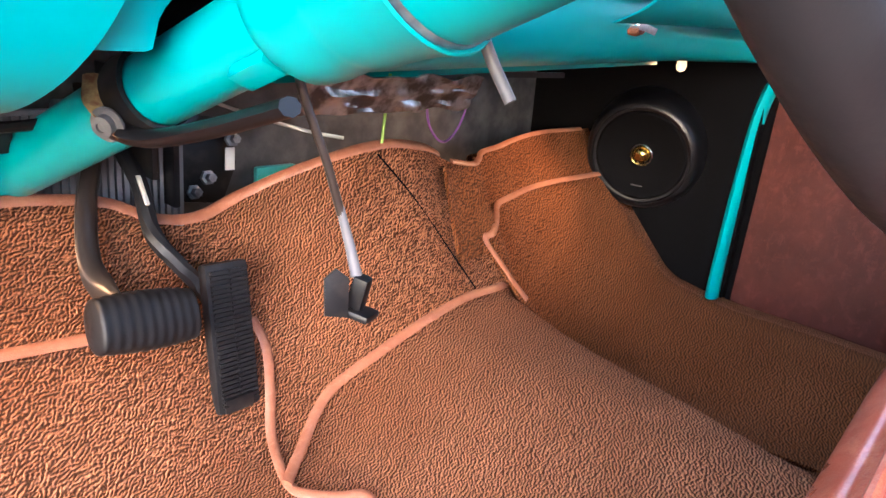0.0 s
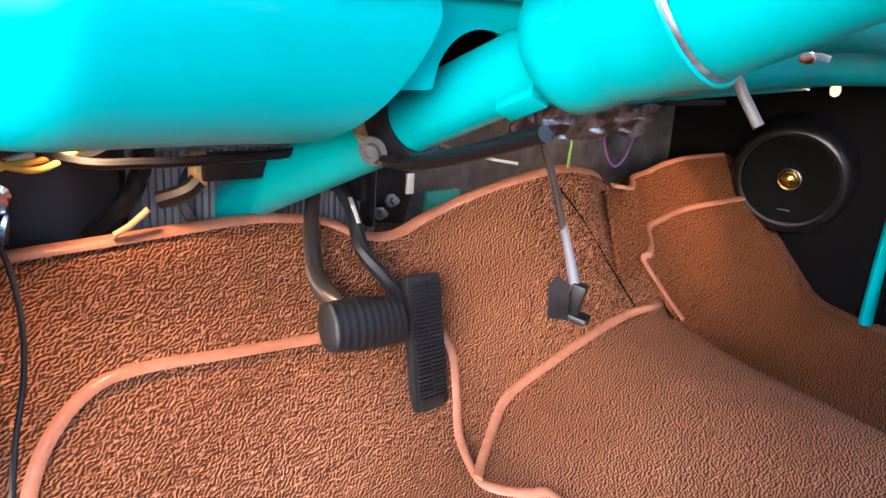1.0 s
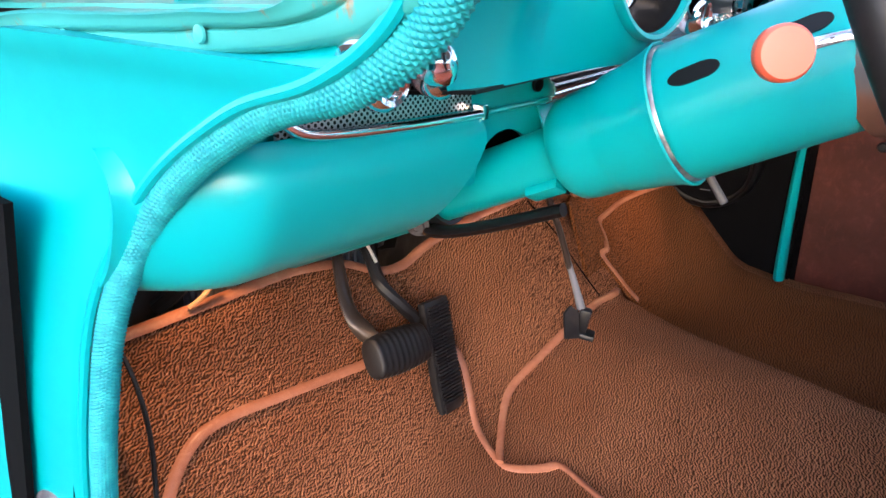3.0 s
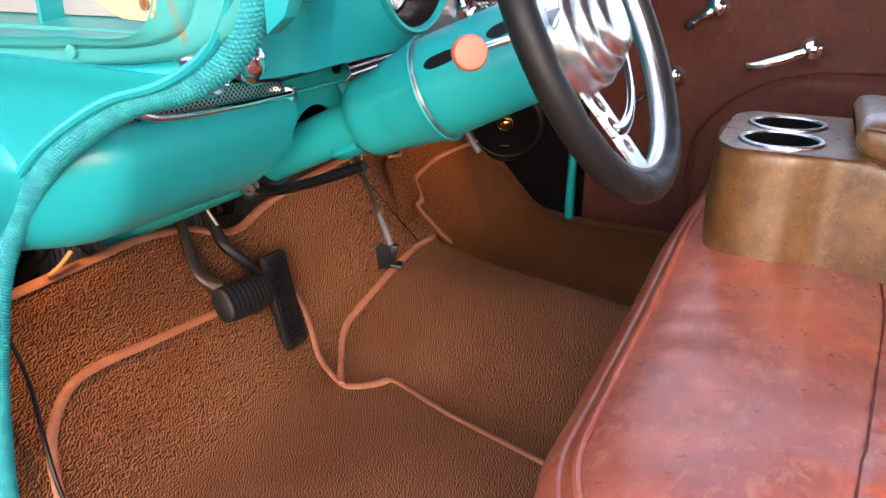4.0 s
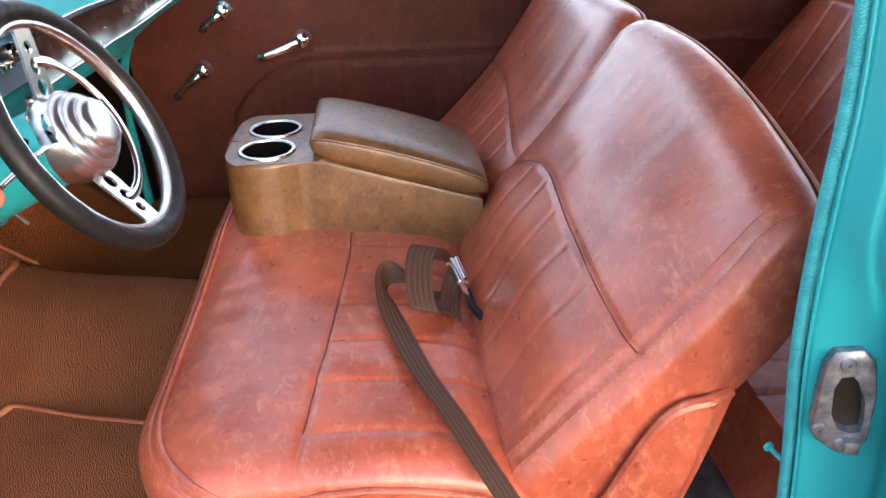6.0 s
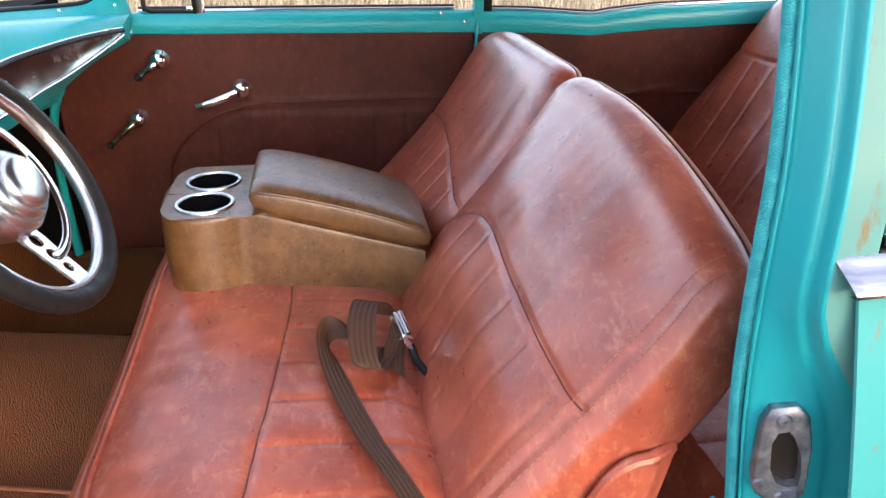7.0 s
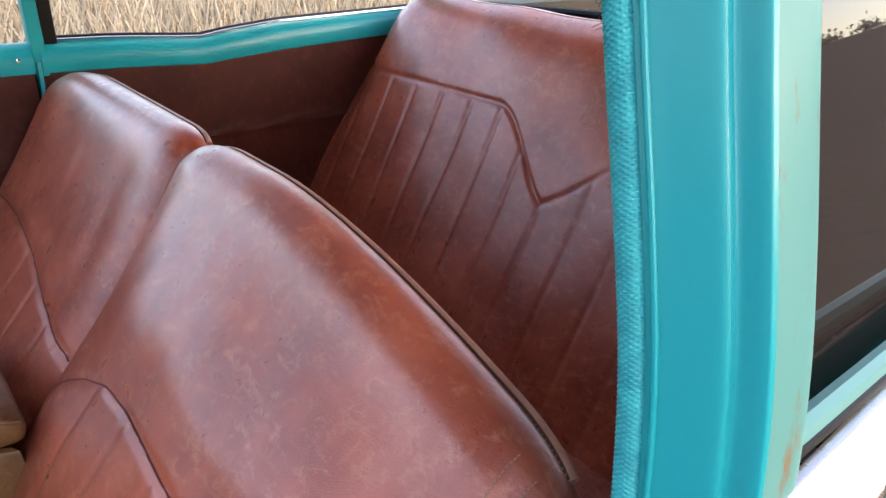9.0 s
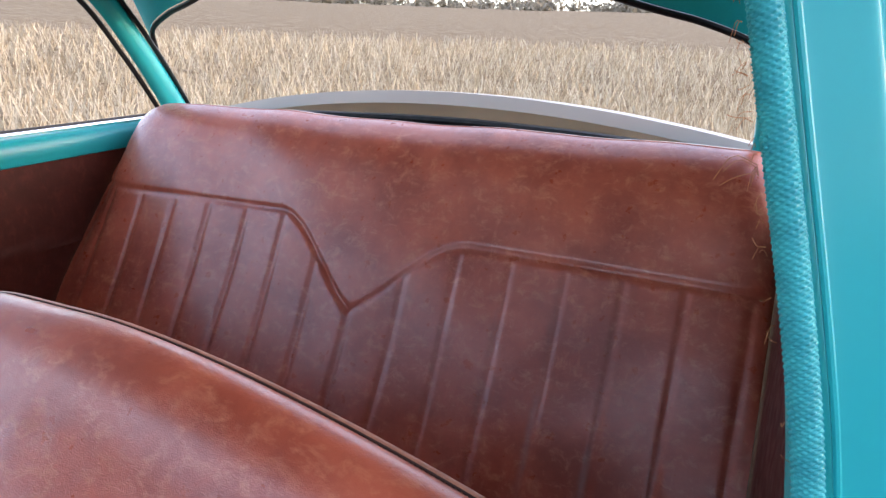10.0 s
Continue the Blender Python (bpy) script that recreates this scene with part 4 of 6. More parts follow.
ROLL_R = [(0.0, 0.948), (-0.012, 0.928), (-0.012, 0.905), (0.0, 0.884), (0.020, 0.868), (0.050, 0.860), (0.085, 0.858), (0.12, 0.866), (0.14, 0.878)]


def roll_point(x, v, pts):
    s = v * (len(pts) - 1)
    i = min(int(s), len(pts) - 2)
    t = s - i
    a, b, c, d = pts[max(i - 1, 0)], pts[i], pts[i + 1], pts[min(i + 2, len(pts) - 1)]
    q = [0.5 * (2 * b[k] + (c[k] - a[k]) * t + (2 * a[k] - 5 * b[k] + 4 * c[k] - d[k]) * t * t + (3 * b[k] - a[k] - 3 * c[k] + d[k]) * t**3) for k in (0, 1)]
    return Vector((x, DASH_Y + q[0], q[1]))


def dash_lower(u, v):
    x = -0.722 + 0.290 * u
    # right end rounds inwards below
    p = roll_point(x, v, ROLL)
    end = step(0.55, 1.0, u)
    p.x -= 0.055 * step(0.12, 0.75, v) * end
    p.z += 0.002 * math.sin(8 * x)
    p.y += 0.065 * (1 - step(-0.724, -0.635, x)) ** 1.5
    return p


part("lower_panel", thick(dash_lower, 50, 30, (0, 0.003, 0.002)), teal, dash, "rolled turquoise lower panel")
def column_panel(u, v):
    x = -0.462 + 0.262 * u
    c = (x + 0.368) / 0.046
    low = 0.868 + (0.044 * math.sqrt(1 - c * c) if abs(c) < 1 else 0.0)
    return Vector((x, DASH_Y + 0.004 + 0.012 * v, 0.985 - (0.985 - low) * v))


part("column_panel", thick(column_panel, 60, 8, (0, 0.004, 0)), teal, dash, "turquoise panel arched over the column")


def dash_right(u, v):
    x = -0.33 + 0.95 * u
    rise = 0.045 * u
    p = roll_point(x, v, ROLL_R)
    p.y += 0.012 - 0.065 * step(0.72, 1.0, u)
    p.z += rise * (0.5 + 0.5 * v) - 0.012
    return p


part("lower_panel", thick(dash_right, 60, 24, (0, 0.003, 0.002)), teal, dash, "turquoise lower panel before the passenger seat")
part("flange", thick(lambda u, v: Vector((-0.245 + 0.75 * u, 0.80 + 0.03 * v, 0.846 + 0.03 * u)), 20, 2, (0, 0, -0.012)), teal, dash, "folded turquoise flange")
part("duct", thick(lambda u, v: Vector((-0.245 + 0.235 * u, 0.752 + 0.02 * v + 0.006 * noise.noise((u * 9, v * 5, 1)), 0.846 - 0.036 * v + 0.005 * noise.noise((u * 7, v * 3, 4)))), 36, 10, (0, 0.003, 0.001)), foil, dash, "crumpled bare metal duct")
part("slot", box(0.06, 0.7895, 0.842, 0.21, 0.792, 0.849, 0.0), dark_cup, dash, "dark slot in the flange")


def dash_face(u, v):
    x = -0.684 + 1.10 * u
    b = 0.03 * step(0.84, 1.0, u)
    return Vector((x, DASH_Y + 0.02 - b - 0.01 * v, 0.925 + 0.22 * v))


part("face_panel", thick(dash_face, 50, 8, (0, 0.004, 0)), teal, dash, "turquoise upper face")
# added sheet, no real part: keeps the arch round the column dark
part("opening_shade", thick(lambda u, v: Vector((-0.70 + 0.50 * u, 0.752 - 0.03 * v, 0.868 + 0.12 * v)), 6, 3, (0, 0.004, 0)), black_cloth, dash, "added black sheet darkening the column opening")
part("crease", tube([(-0.424, DASH_Y + 0.001, 0.934), (-0.38, DASH_Y + 0.001, 0.935), (-0.31, DASH_Y + 0.002, 0.936)], 0.0028, 8, 12), teal, dash, "folded turquoise crease")
part("screw_hole", lathe([(0.0075, -0.001), (0.0075, 0.002), (0.006, 0.0025), (0, 0.0022)], axis_pose((-0.335, DASH_Y + 0.005, 0.952), (0, -1, 0)), 16), dark_cup, dash, "dark screw hole")
# ribbed bright strip with rounded end
part("ribbed_panel", thick(lambda u, v: Vector((-0.632 + 0.200 * u, DASH_Y + 0.006 + 0.004 * v, 0.938 + (0.062 + 0.012 * step(0, 0.12, u)) * v)), 40, 136, (0, 0.003, 0)), mesh_metal, dash, "perforated bright metal strip")
part("bead", tube([(-0.641, DASH_Y + 0.004, 0.985), (-0.637, DASH_Y, 0.962), (-0.627, DASH_Y - 0.002, 0.948), (-0.603, DASH_Y - 0.004, 0.940), (-0.53, DASH_Y - 0.004, 0.936), (-0.432, DASH_Y - 0.004, 0.935)], 0.0042, 10, 50), chrome, dash, "chrome bead along the strip")
part("ribbed_panel", thick(lambda u, v: Vector((-0.235 + 0.42 * u, DASH_Y + 0.002 + 0.0014 * math.sin(v * 2 * math.pi * 22), 0.948 + 0.10 * v)), 12, 176, (0, 0.003, 0)), alu, dash, "fine ribbed bright metal panel")
part("trim_tip", thick(lambda u, v: Vector((-0.335 + 0.135 * u, DASH_Y - 0.006 - 0.010 * math.sin(v * math.pi) + 0.0008 * math.sin(v * 2 * math.pi * 5), 0.934 + 0.012 * u + (0.026 - 0.006 * u) * v)), 20, 40, (0, 0.003, 0)), alu, dash, "bright trim strip beside the column")
radio = part("radio_face", box(-0.055, DASH_Y - 0.014, 0.996, 0.135, DASH_Y + 0.004, 1.046, 0.004), chrome, dash, "chrome radio faceplate")
part("radio_window", box(-0.005, DASH_Y - 0.0165, 1.012, 0.085, DASH_Y - 0.013, 1.034, 0.001), gloss_black, radio, "dark radio dial window")
for k in range(5):
    part("push_button", box(-0.002 + 0.018 * k, DASH_Y - 0.026, 0.999, 0.012 + 0.018 * k, DASH_Y - 0.013, 1.008, 0.0015), chrome, radio, "chrome push button")
for kx in (-0.068, 0.148):
    part("radio_knob", lathe([(0.008, 0.0), (0.008, 0.014), (0.0195, 0.016), (0.0215, 0.021), (0.0205, 0.036), (0.0165, 0.040), (0.014, 0.038), (0, 0.037)], axis_pose((kx, DASH_Y - 0.004, 1.010), (0, -1, 0)), 28), chrome, radio, "chrome radio knob")
part("bead_clip", box(-0.434, DASH_Y - 0.008, 0.930, -0.426, DASH_Y + 0.004, 0.943, 0.002), chrome, dash, "small chrome clip")
for kx, kz in ((-0.566, 0.972), (-0.508, 0.975)):
    part("knob", lathe([(0.007, 0.0), (0.007, 0.014), (0.0175, 0.017), (0.0205, 0.024), (0.0205, 0.033), (0.0165, 0.039), (0.0125, 0.038), (0.011, 0.034), (0, 0.034)], axis_pose((kx, DASH_Y + 0.005, kz), (0, -1, 0.05)), 28), chrome, dash, "round chrome knob")


# two instrument openings: centre (x, z), radius, how far the trumpet stands out
GAUGES = (((-0.500, 1.067), 0.032, 0.024), ((-0.318, 1.077), 0.080, 0.028))


def pod_shell(u, v):
    """Swept hood over the instruments, drawn out like a trumpet round each opening."""
    x = -0.524 - 0.030 * v + (0.298 + 0.03 * v) * u
    z = 0.965 + 0.014 * u + (0.205 - 0.014 * u) * v
    out = 0.0
    for (gx, gz), r, reach in GAUGES:
        d = math.hypot(x - gx, z - gz)
        if 0 < d < r:  # draw the inside of the opening to its rim
            x, z = gx + (x - gx) * r / d, gz + (z - gz) * r / d
            d = r
        out = max(out, reach * math.exp(-(((d - r) / 0.030) ** 1.4)))
    left = (1 - step(0.0, 0.20, u)) ** 2
    right = (1 - step(0.0, 0.10, 1 - u)) ** 2
    y = 0.604 - out + 0.055 * left * (0.35 + 0.65 * v) + 0.022 * right - 0.008 * v
    return Vector((x, y, z))


def hood_shell():
    nu, nv = 150, 90
    bm = bmesh.new()
    rows = [[bm.verts.new(pod_shell(i / nu, j / nv)) for j in range(nv + 1)] for i in range(nu + 1)]
    for i in range(nu):
        for j in range(nv):
            x = -0.524 - 0.030 * (j + 0.5) / nv + (0.298 + 0.03 * (j + 0.5) / nv) * (i + 0.5) / nu
            z = 0.965 + 0.014 * (i + 0.5) / nu + (0.205 - 0.014 * (i + 0.5) / nu) * (j + 0.5) / nv
            if all(math.hypot(x - gx, z - gz) > r for (gx, gz), r, reach in GAUGES):
                bm.faces.new((rows[i][j], rows[i + 1][j], rows[i + 1][j + 1], rows[i][j + 1]))
    return bm


part("instrument_hood", hood_shell(), teal, dash, "turquoise instrument hood flaring round its openings")
for (gx, gz), r, reach in GAUGES:
    m = axis_pose((gx, 0.600 - reach, gz), (0, -1, 0))
    part("gauge_hood", lathe([(r * 1.03, -0.010), (r * 1.06, 0.0), (r * 1.03, 0.0045), (r * 0.985, 0.004), (r * 0.965, -0.004)], m, 56), teal, dash, "rolled turquoise rim of the opening")
    g = part("gauge", lathe([(r * 0.72, -0.050), (r * 0.70, -0.052), (0, -0.052)], m, 48), gauge_face, dash, "pale gauge dial behind glass")
    part("liner", lathe([(r * 0.965, -0.002), (r * 0.93, -0.016), (r * 0.84, -0.040), (r * 0.80, -0.046)], m, 48), liner_metal, g, "dark polished gauge liner")
    part("bezel", lathe([(r * 0.82, -0.044), (r * 0.80, -0.038), (r * 0.74, -0.042), (r * 0.71, -0.051)], m, 48), chrome, g, "chrome bezel")
# black sheet takes the place of the shade below the hood's edge
part("hood_shade", thick(lambda u, v: Vector((-0.516 + 0.316 * u, 0.604 + 0.07 * v, 0.9665 + 0.017 * u - 0.006 * v)), 10, 3, (0, 0, -0.003)), dark_cup, dash, "black sheet standing for the shade under the hood")
part("switch_stem", tube([(-0.555, DASH_Y + 0.0, 0.988), (-0.548, DASH_Y - 0.045, 0.985)], 0.006, 10), chrome, dash, "chrome switch stem")
part("knob", lathe([(0, -0.012), (0.011, -0.009), (0.015, 0.0), (0.013, 0.010), (0.006, 0.014), (0, 0.0145)], axis_pose((-0.547, DASH_Y - 0.055, 0.985), (0, -1, 0)), 24), chrome, dash, "round chrome knob")
lock = part("lock_barrel", lathe([(0.012, 0), (0.012, 0.01), (0.009, 0.016), (0.004, 0.017), (0, 0.017)], axis_pose((0.135, 0.668, 0.917), (0, -1, -0.1)), 20), chrome, dash, "chrome lock barrel")
part("key", box(-0.0015, -0.004, 0.0, 0.0015, 0.004, 0.018, 0.001, axis_pose((0.135, 0.653, 0.916), (0.1, -1, -0.3))), zinc, lock)


WING_TOP = spline([(0.02, 0.566, 1.062), (0.145, 0.550, 1.067), (0.22, 0.534, 1.071), (0.36, 0.488, 1.076), (0.48, 0.452, 1.074), (0.572, 0.430, 1.068)], 40)
WING_LOW = spline([(0.02, 0.572, 0.978), (0.10, 0.560, 0.985), (0.193, 0.540, 0.995), (0.25, 0.526, 1.004), (0.334, 0.500, 1.016), (0.44, 0.462, 1.040), (0.562, 0.4305, 1.0645)], 40)


def wing(u, v):
    # bright trim tapering to a point at the door, its face slightly dished
    k = min(int(u * 40 + 0.5), 40)
    return WING_TOP[k].lerp(WING_LOW[k], v) + Vector((0, 0.010 * (1 - u) * math.sin(v * math.pi), 0))


part("bright_wing", thick(wing, 40, 12, (0, 0.004, 0)), wing_metal, dash, "bright tapering trim wing")
part("wing_border", tube([p + Vector((0, -0.002, 0.003)) for p in WING_TOP], 0.0048, 8, 80), dark_cup, dash, "black border above the wing")
part("wing_bead", tube([p + Vector((0, -0.001, 0.0095)) for p in WING_TOP], 0.0018, 8, 80), chrome, dash, "chrome bead")
part("wing_bead", tube([p + Vector((0, -0.003, -0.002)) for p in WING_LOW], 0.0034, 8, 80), chrome, dash, "chrome bead")


# crease between the dashboard top and the windscreen garnish, wrapping round to the door
CREASE = spline([(-0.05, 0.69, 1.150), (0.15, 0.662, 1.140), (0.353, 0.615, 1.125), (0.447, 0.585, 1.116), (0.525, 0.541, 1.109), (0.592, 0.497, 1.103), (0.650, 0.457, 1.097), (0.688, 0.434, 1.093)], 40)
GLASS_LOW = spline([(-0.05, 0.71, 1.162), (0.15, 0.682, 1.151), (0.391, 0.627, 1.135), (0.490, 0.597, 1.128), (0.575, 0.553, 1.124), (0.640, 0.512, 1.127), (0.680, 0.475, 1.160), (0.692, 0.445, 1.210)], 40)


def dash_top_right(u, v):
    k = min(int(u * 40 + 0.5), 40)
    bulge = math.sin(v * math.pi) * (1 - 0.5 * u)
    return (WING_TOP[k] + Vector((0, 0, 0.010))).lerp(CREASE[k], v) + Vector((0, -0.012 * bulge, 0.020 * bulge))


part("top_roll", grid(dash_top_right, 40, 18), teal, dash, "turquoise dashboard top")
part("tip_panel", grid(lambda u, v: (WING_TOP[40] + Vector((0, 0, 0.010))).lerp(WING_LOW[40], v).lerp(Vector((0.688, 0.434, 1.093)).lerp(Vector((0.676, 0.442, 1.032)), v), u), 8, 8), teal, dash, "turquoise panel between the wing tip and the door")
part("garnish", thick(lambda u, v: (CREASE[min(int(u * 40 + 0.5), 40)] + Vector((0, 0.004, -0.003))).lerp(GLASS_LOW[min(int(u * 40 + 0.5), 40)], v), 40, 6, (0.004, 0.004, 0)), teal, dash, "turquoise windscreen garnish moulding")
part("screen_rubber", tube([p + Vector((0.004, 0.004, 0.003)) for p in GLASS_LOW], 0.006, 8, 80), dark_cup, dash, "black windscreen rubber")
for q in ((0.540, 0.552, 1.1205), (0.664, 0.462, 1.118)):
    part("screw", lathe([(0.004, -0.002), (0.004, 0.0015), (0.0025, 0.003), (0, 0.003)], axis_pose(q, (-0.5, -0.75, 0.2)), 12), chrome, dash)


END_LOW = spline([(0.02, 0.625, 0.915), (0.20, 0.612, 0.922), (0.34, 0.602, 0.925), (0.47, 0.606, 0.920), (0.58, 0.606, 0.925), (0.648, 0.585, 0.948), (0.670, 0.545, 0.982), (0.674, 0.495, 1.009), (0.674, 0.442, 1.034)], 40)


def dash_corner(u, v):
    # from the wing's lower edge round into the underside, out to the door
    k = min(int(u * 40 + 0.5), 40)
    return WING_LOW[k].lerp(END_LOW[k], v) + Vector((0, -0.016 * math.sin(v * math.pi) * (1 - 0.6 * u), -0.006 * math.sin(v * math.pi)))


part("end_panel", thick(dash_corner, 40, 14, (0, 0.004, 0)), teal, dash, "turquoise dashboard end beside the door")

# ---------------------------------------------------------------- driver side front jamb and seal
A_SEAL = [(0.86, 0.50), (0.832, 0.616), (0.795, 0.729), (0.760, 0.827), (0.697, 0.913), (0.606, 0.967), (0.535, 0.988), (0.492, 1.010), (0.470, 1.037), (0.456, 1.07), (0.448, 1.14), (0.45, 1.22), (0.50, 1.34)]
seal = thing("door_seal", woven_tube([(-0.692 - 0.029 * step(0.97, 0.75, z), y, z) for y, z in [(0.905, 0.34), (0.885, 0.42)] + A_SEAL], 0.0100, 60, 0.0036, 0.0011, 11), seal_mat, "turquoise woven cloth seal round the front door opening", "door seal", "door seals")
seal_line = spline([(-0.692 - 0.029 * step(0.97, 0.75, z), y, z) for y, z in A_SEAL], 60)


def jamb(u, v):
    # seal_line runs from the sill up to the windscreen post; the face ends below the border
    p = seal_line[min(int(u * 31 + 0.5), 31)]
    out = 0.008 + 0.035 * v + 0.035 * v * step(0.97, 0.75, p.z)
    return p + Vector((-out, 0.010 + 0.27 * v, 0.004 + 0.012 * v))


pillar_a = empty("pillar_front_driver", "turquoise front door pillar with worn paint on the driver side", "pillar", (-0.75, 0.7, 0.5), kind="structure")
part("jamb", thick(jamb, 31, 26, (-0.004, 0.003, 0)), teal, pillar_a)
part("edge_flange", tube([p + Vector((-0.010, 0.012, 0.002)) for p in seal_line], 0.004, 8, 130), teal, seal, "painted flange holding the seal")
# folded border of the hinge opening: level along the ledge, turning up into the post
B_OUT = spline([(0, 0.463, 1.34), (0, 0.464, 1.20), (0, 0.465, 1.11), (0, 0.466, 1.07), (0, 0.471, 1.040), (0, 0.480, 1.023), (0, 0.495, 1.0155), (0, 0.518, 1.0085), (0, 0.575, 1.001), (0, 0.65, 0.996), (0, 0.80, 0.989), (0, 1.0, 0.98)], 88)
B_IN = spline([(0, 0.528, 1.34), (0, 0.529, 1.20), (0, 0.530, 1.11), (0, 0.532, 1.07), (0, 0.537, 1.045), (0, 0.546, 1.030), (0, 0.560, 1.023), (0, 0.585, 1.0205), (0, 0.63, 1.020), (0, 0.70, 1.019), (0, 0.82, 1.018), (0, 1.0, 1.01)], 88)
B_SEC = [(-0.14, -0.692), (-0.06, -0.690), (0.0, -0.694), (0.02, -0.699), (0.07, -0.703), (0.15, -0.7055), (0.45, -0.7075), (0.50, -0.7065), (0.53, -0.7045), (0.56, -0.7075), (0.62, -0.710), (0.80, -0.712), (0.90, -0.714), (0.97, -0.711), (1.0, -0.700), (1.02, -0.684)]


def border(u, v):
    k = min(int(u * 88 + 0.5), 88)
    s = v * (len(B_SEC) - 1)
    i = min(int(s), len(B_SEC) - 2)
    f = B_SEC[i][0] + (B_SEC[i + 1][0] - B_SEC[i][0]) * (s - i)
    x = B_SEC[i][1] + (B_SEC[i + 1][1] - B_SEC[i][1]) * (s - i)
    p = B_OUT[k].lerp(B_IN[k], f)
    return Vector((x - 0.02 * step(0.55, 1.0, p.y), p.y + 0.0012 * noise.noise((p.y * 30, p.z * 30, 2)), p.z + 0.0012 * noise.noise((p.y * 26, p.z * 30, 7))))


part("border", grid(border, 88, 39), teal_worn, pillar_a, "worn turquoise folded border with rust spots")
GUSSET = [seal_line[k] + Vector((-0.008, 0.010, 0.004)) for k in range(37, 31, -1)] + [jamb(1, k / 12) for k in range(13)]


def gusset(u, v):
    s = u * (len(GUSSET) - 1)
    i = min(int(s), len(GUSSET) - 2)
    low = GUSSET[i].lerp(GUSSET[i + 1], s - i)
    z = lerp_table([(0.48, 1.0245), (0.495, 1.0165), (0.518, 1.0095), (0.575, 1.002), (0.65, 0.997), (0.80, 0.990), (1.0, 0.981)], low.y)
    high = Vector((-0.694 - 0.02 * step(0.55, 1.0, low.y), low.y, max(z, low.z + 0.001)))
    p = low.lerp(high, v)
    p.x -= 0.002 * math.sin(v * math.pi)
    return p


part("gusset", grid(gusset, 54, 8), teal, pillar_a, "turquoise panel between the seal and the border")
part("reveal", thick(lambda u, v: Vector((-0.690 + 0.03 * v, 0.545 + 0.45 * u, 1.022 + 0.006 * v)), 8, 4, (0, 0, -0.004)), teal_worn, pillar_a, "worn inner ledge of the opening")
for cy, cz in ((0.62, 1.0085), (0.76, 1.003)):
    part("plug", lathe([(0.005, 0), (0.0045, 0.0015), (0.002, 0.002), (0, 0.002)], axis_pose((-0.7085 - 0.02 * step(0.55, 1.0, cy), cy, cz), (-1, 0, 0)), 12), teal_worn, pillar_a)
side_on = Matrix(((0, 0, -1, -0.7135), (1, 0, 0, 0.541), (0, 1, 0, 1.041), (0, 0, 0, 1)))
part("bracket", slab([(-0.0135, 0.001), (-0.010, 0.0095), (0.002, 0.0115), (0.014, 0.013), (0.030, 0.022), (0.055, 0.028), (0.055, 0.008), (0.034, -0.003), (0.020, -0.0095), (0.0, -0.0105), (-0.010, -0.008)], -0.003, 0.0, side_on, 0.001), pale_rusty, pillar_a, "pale yellow rust-stained bracket")
part("bracket_hole", lathe([(0.0040, 0.0), (0.0042, 0.0012), (0.0030, 0.0012), (0.0, 0.0006)], side_on @ Matrix.Translation((-0.004, 0.0, 0.0)), 16), rusty, pillar_a)
tab_on = Matrix(((0, 0, -1, -0.703), (1, 0, 0, 0.445), (0, 1, 0, 1.055), (0, 0, 0, 1)))
part("seal_tab", slab([(0.008, 0.034), (-0.004, 0.024), (-0.0125, 0.008), (-0.0125, -0.006), (-0.006, -0.020), (0.008, -0.030)], -0.012, 0.0, tab_on, 0.001), teal, pillar_a, "painted retaining tab beside the seal")
for hz in (-0.003, 0.009):
    part("tab_hole", lathe([(0.0016, 0.0), (0.0016, 0.0006), (0, 0.0006)], tab_on @ Matrix.Translation((-0.0075, hz, 0)), 10), dark_cup, pillar_a)
part("glazing", box(-0.665, 0.555, 1.028, -0.655, 1.0, 1.30, 0.002), pale_panel, pillar_a, "pale panel seen through the hinge opening")
part("clip", tube([(-0.694, 0.537, 1.000), (-0.700, 0.524, 1.007), (-0.695, 0.510, 1.006)], 0.003, 8, 10), chrome, pillar_a)
thing("drain_plug", lathe([(0.019, 0), (0.019, 0.003), (0.012, 0.005), (0.009, 0.004), (0.0085, 0.010), (0.005, 0.011), (0, 0.008)], axis_pose((-0.7425, 0.889, 0.602), (-0.95, -0.30, 0.05)), 24), zinc, "round dull metal door check plug in the pillar", "plug")

# ---------------------------------------------------------------- passenger side
door = empty("door_passenger", "closed passenger door with oxblood leather trim and chrome cranks", "door", (0.7, 0.1, 0.5), kind="structure")


def door_face(u, v):
    """Trim panel with a rounded front top corner, a double welt and pleats."""
    y = -0.448 + 1.10 * u
    front = 0.650
    z0, z1 = 0.375, 1.042
    z = z0 + (z1 - z0) * v
    x = 0.690
    # welt: level along the door, then turning down in front
    zw = 0.852 - 0.17 * step(0.16, 0.40, y) ** 1.4
    inside = y < 0.395
    dist = z - zw if inside else 1.0
    if y > 0.16:
        dist *= 0.6
    d = 0.0
    if inside and z < zw - 0.004:
        d += 0.006 * min(1.0, (zw - z) / 0.03)
        k = (y + 0.44) / 0.088
        d += -0.003 * math.exp(-(((k - round(k)) * 0.088 / 0.004) ** 2)) * step(0.0, 0.03, zw - z)
    d += 0.006 * math.exp(-((dist / 0.005) ** 2)) + 0.005 * math.exp(-(((dist - 0.014) / 0.004) ** 2))
    d += 0.002 * noise.noise((y * 6, z * 6, 1))
    cut = max(0.0, z - 0.84) / 0.202
    y2 = min(y, front - 0.215 * cut**2.15)
    return Vector((x - d, y2, z))


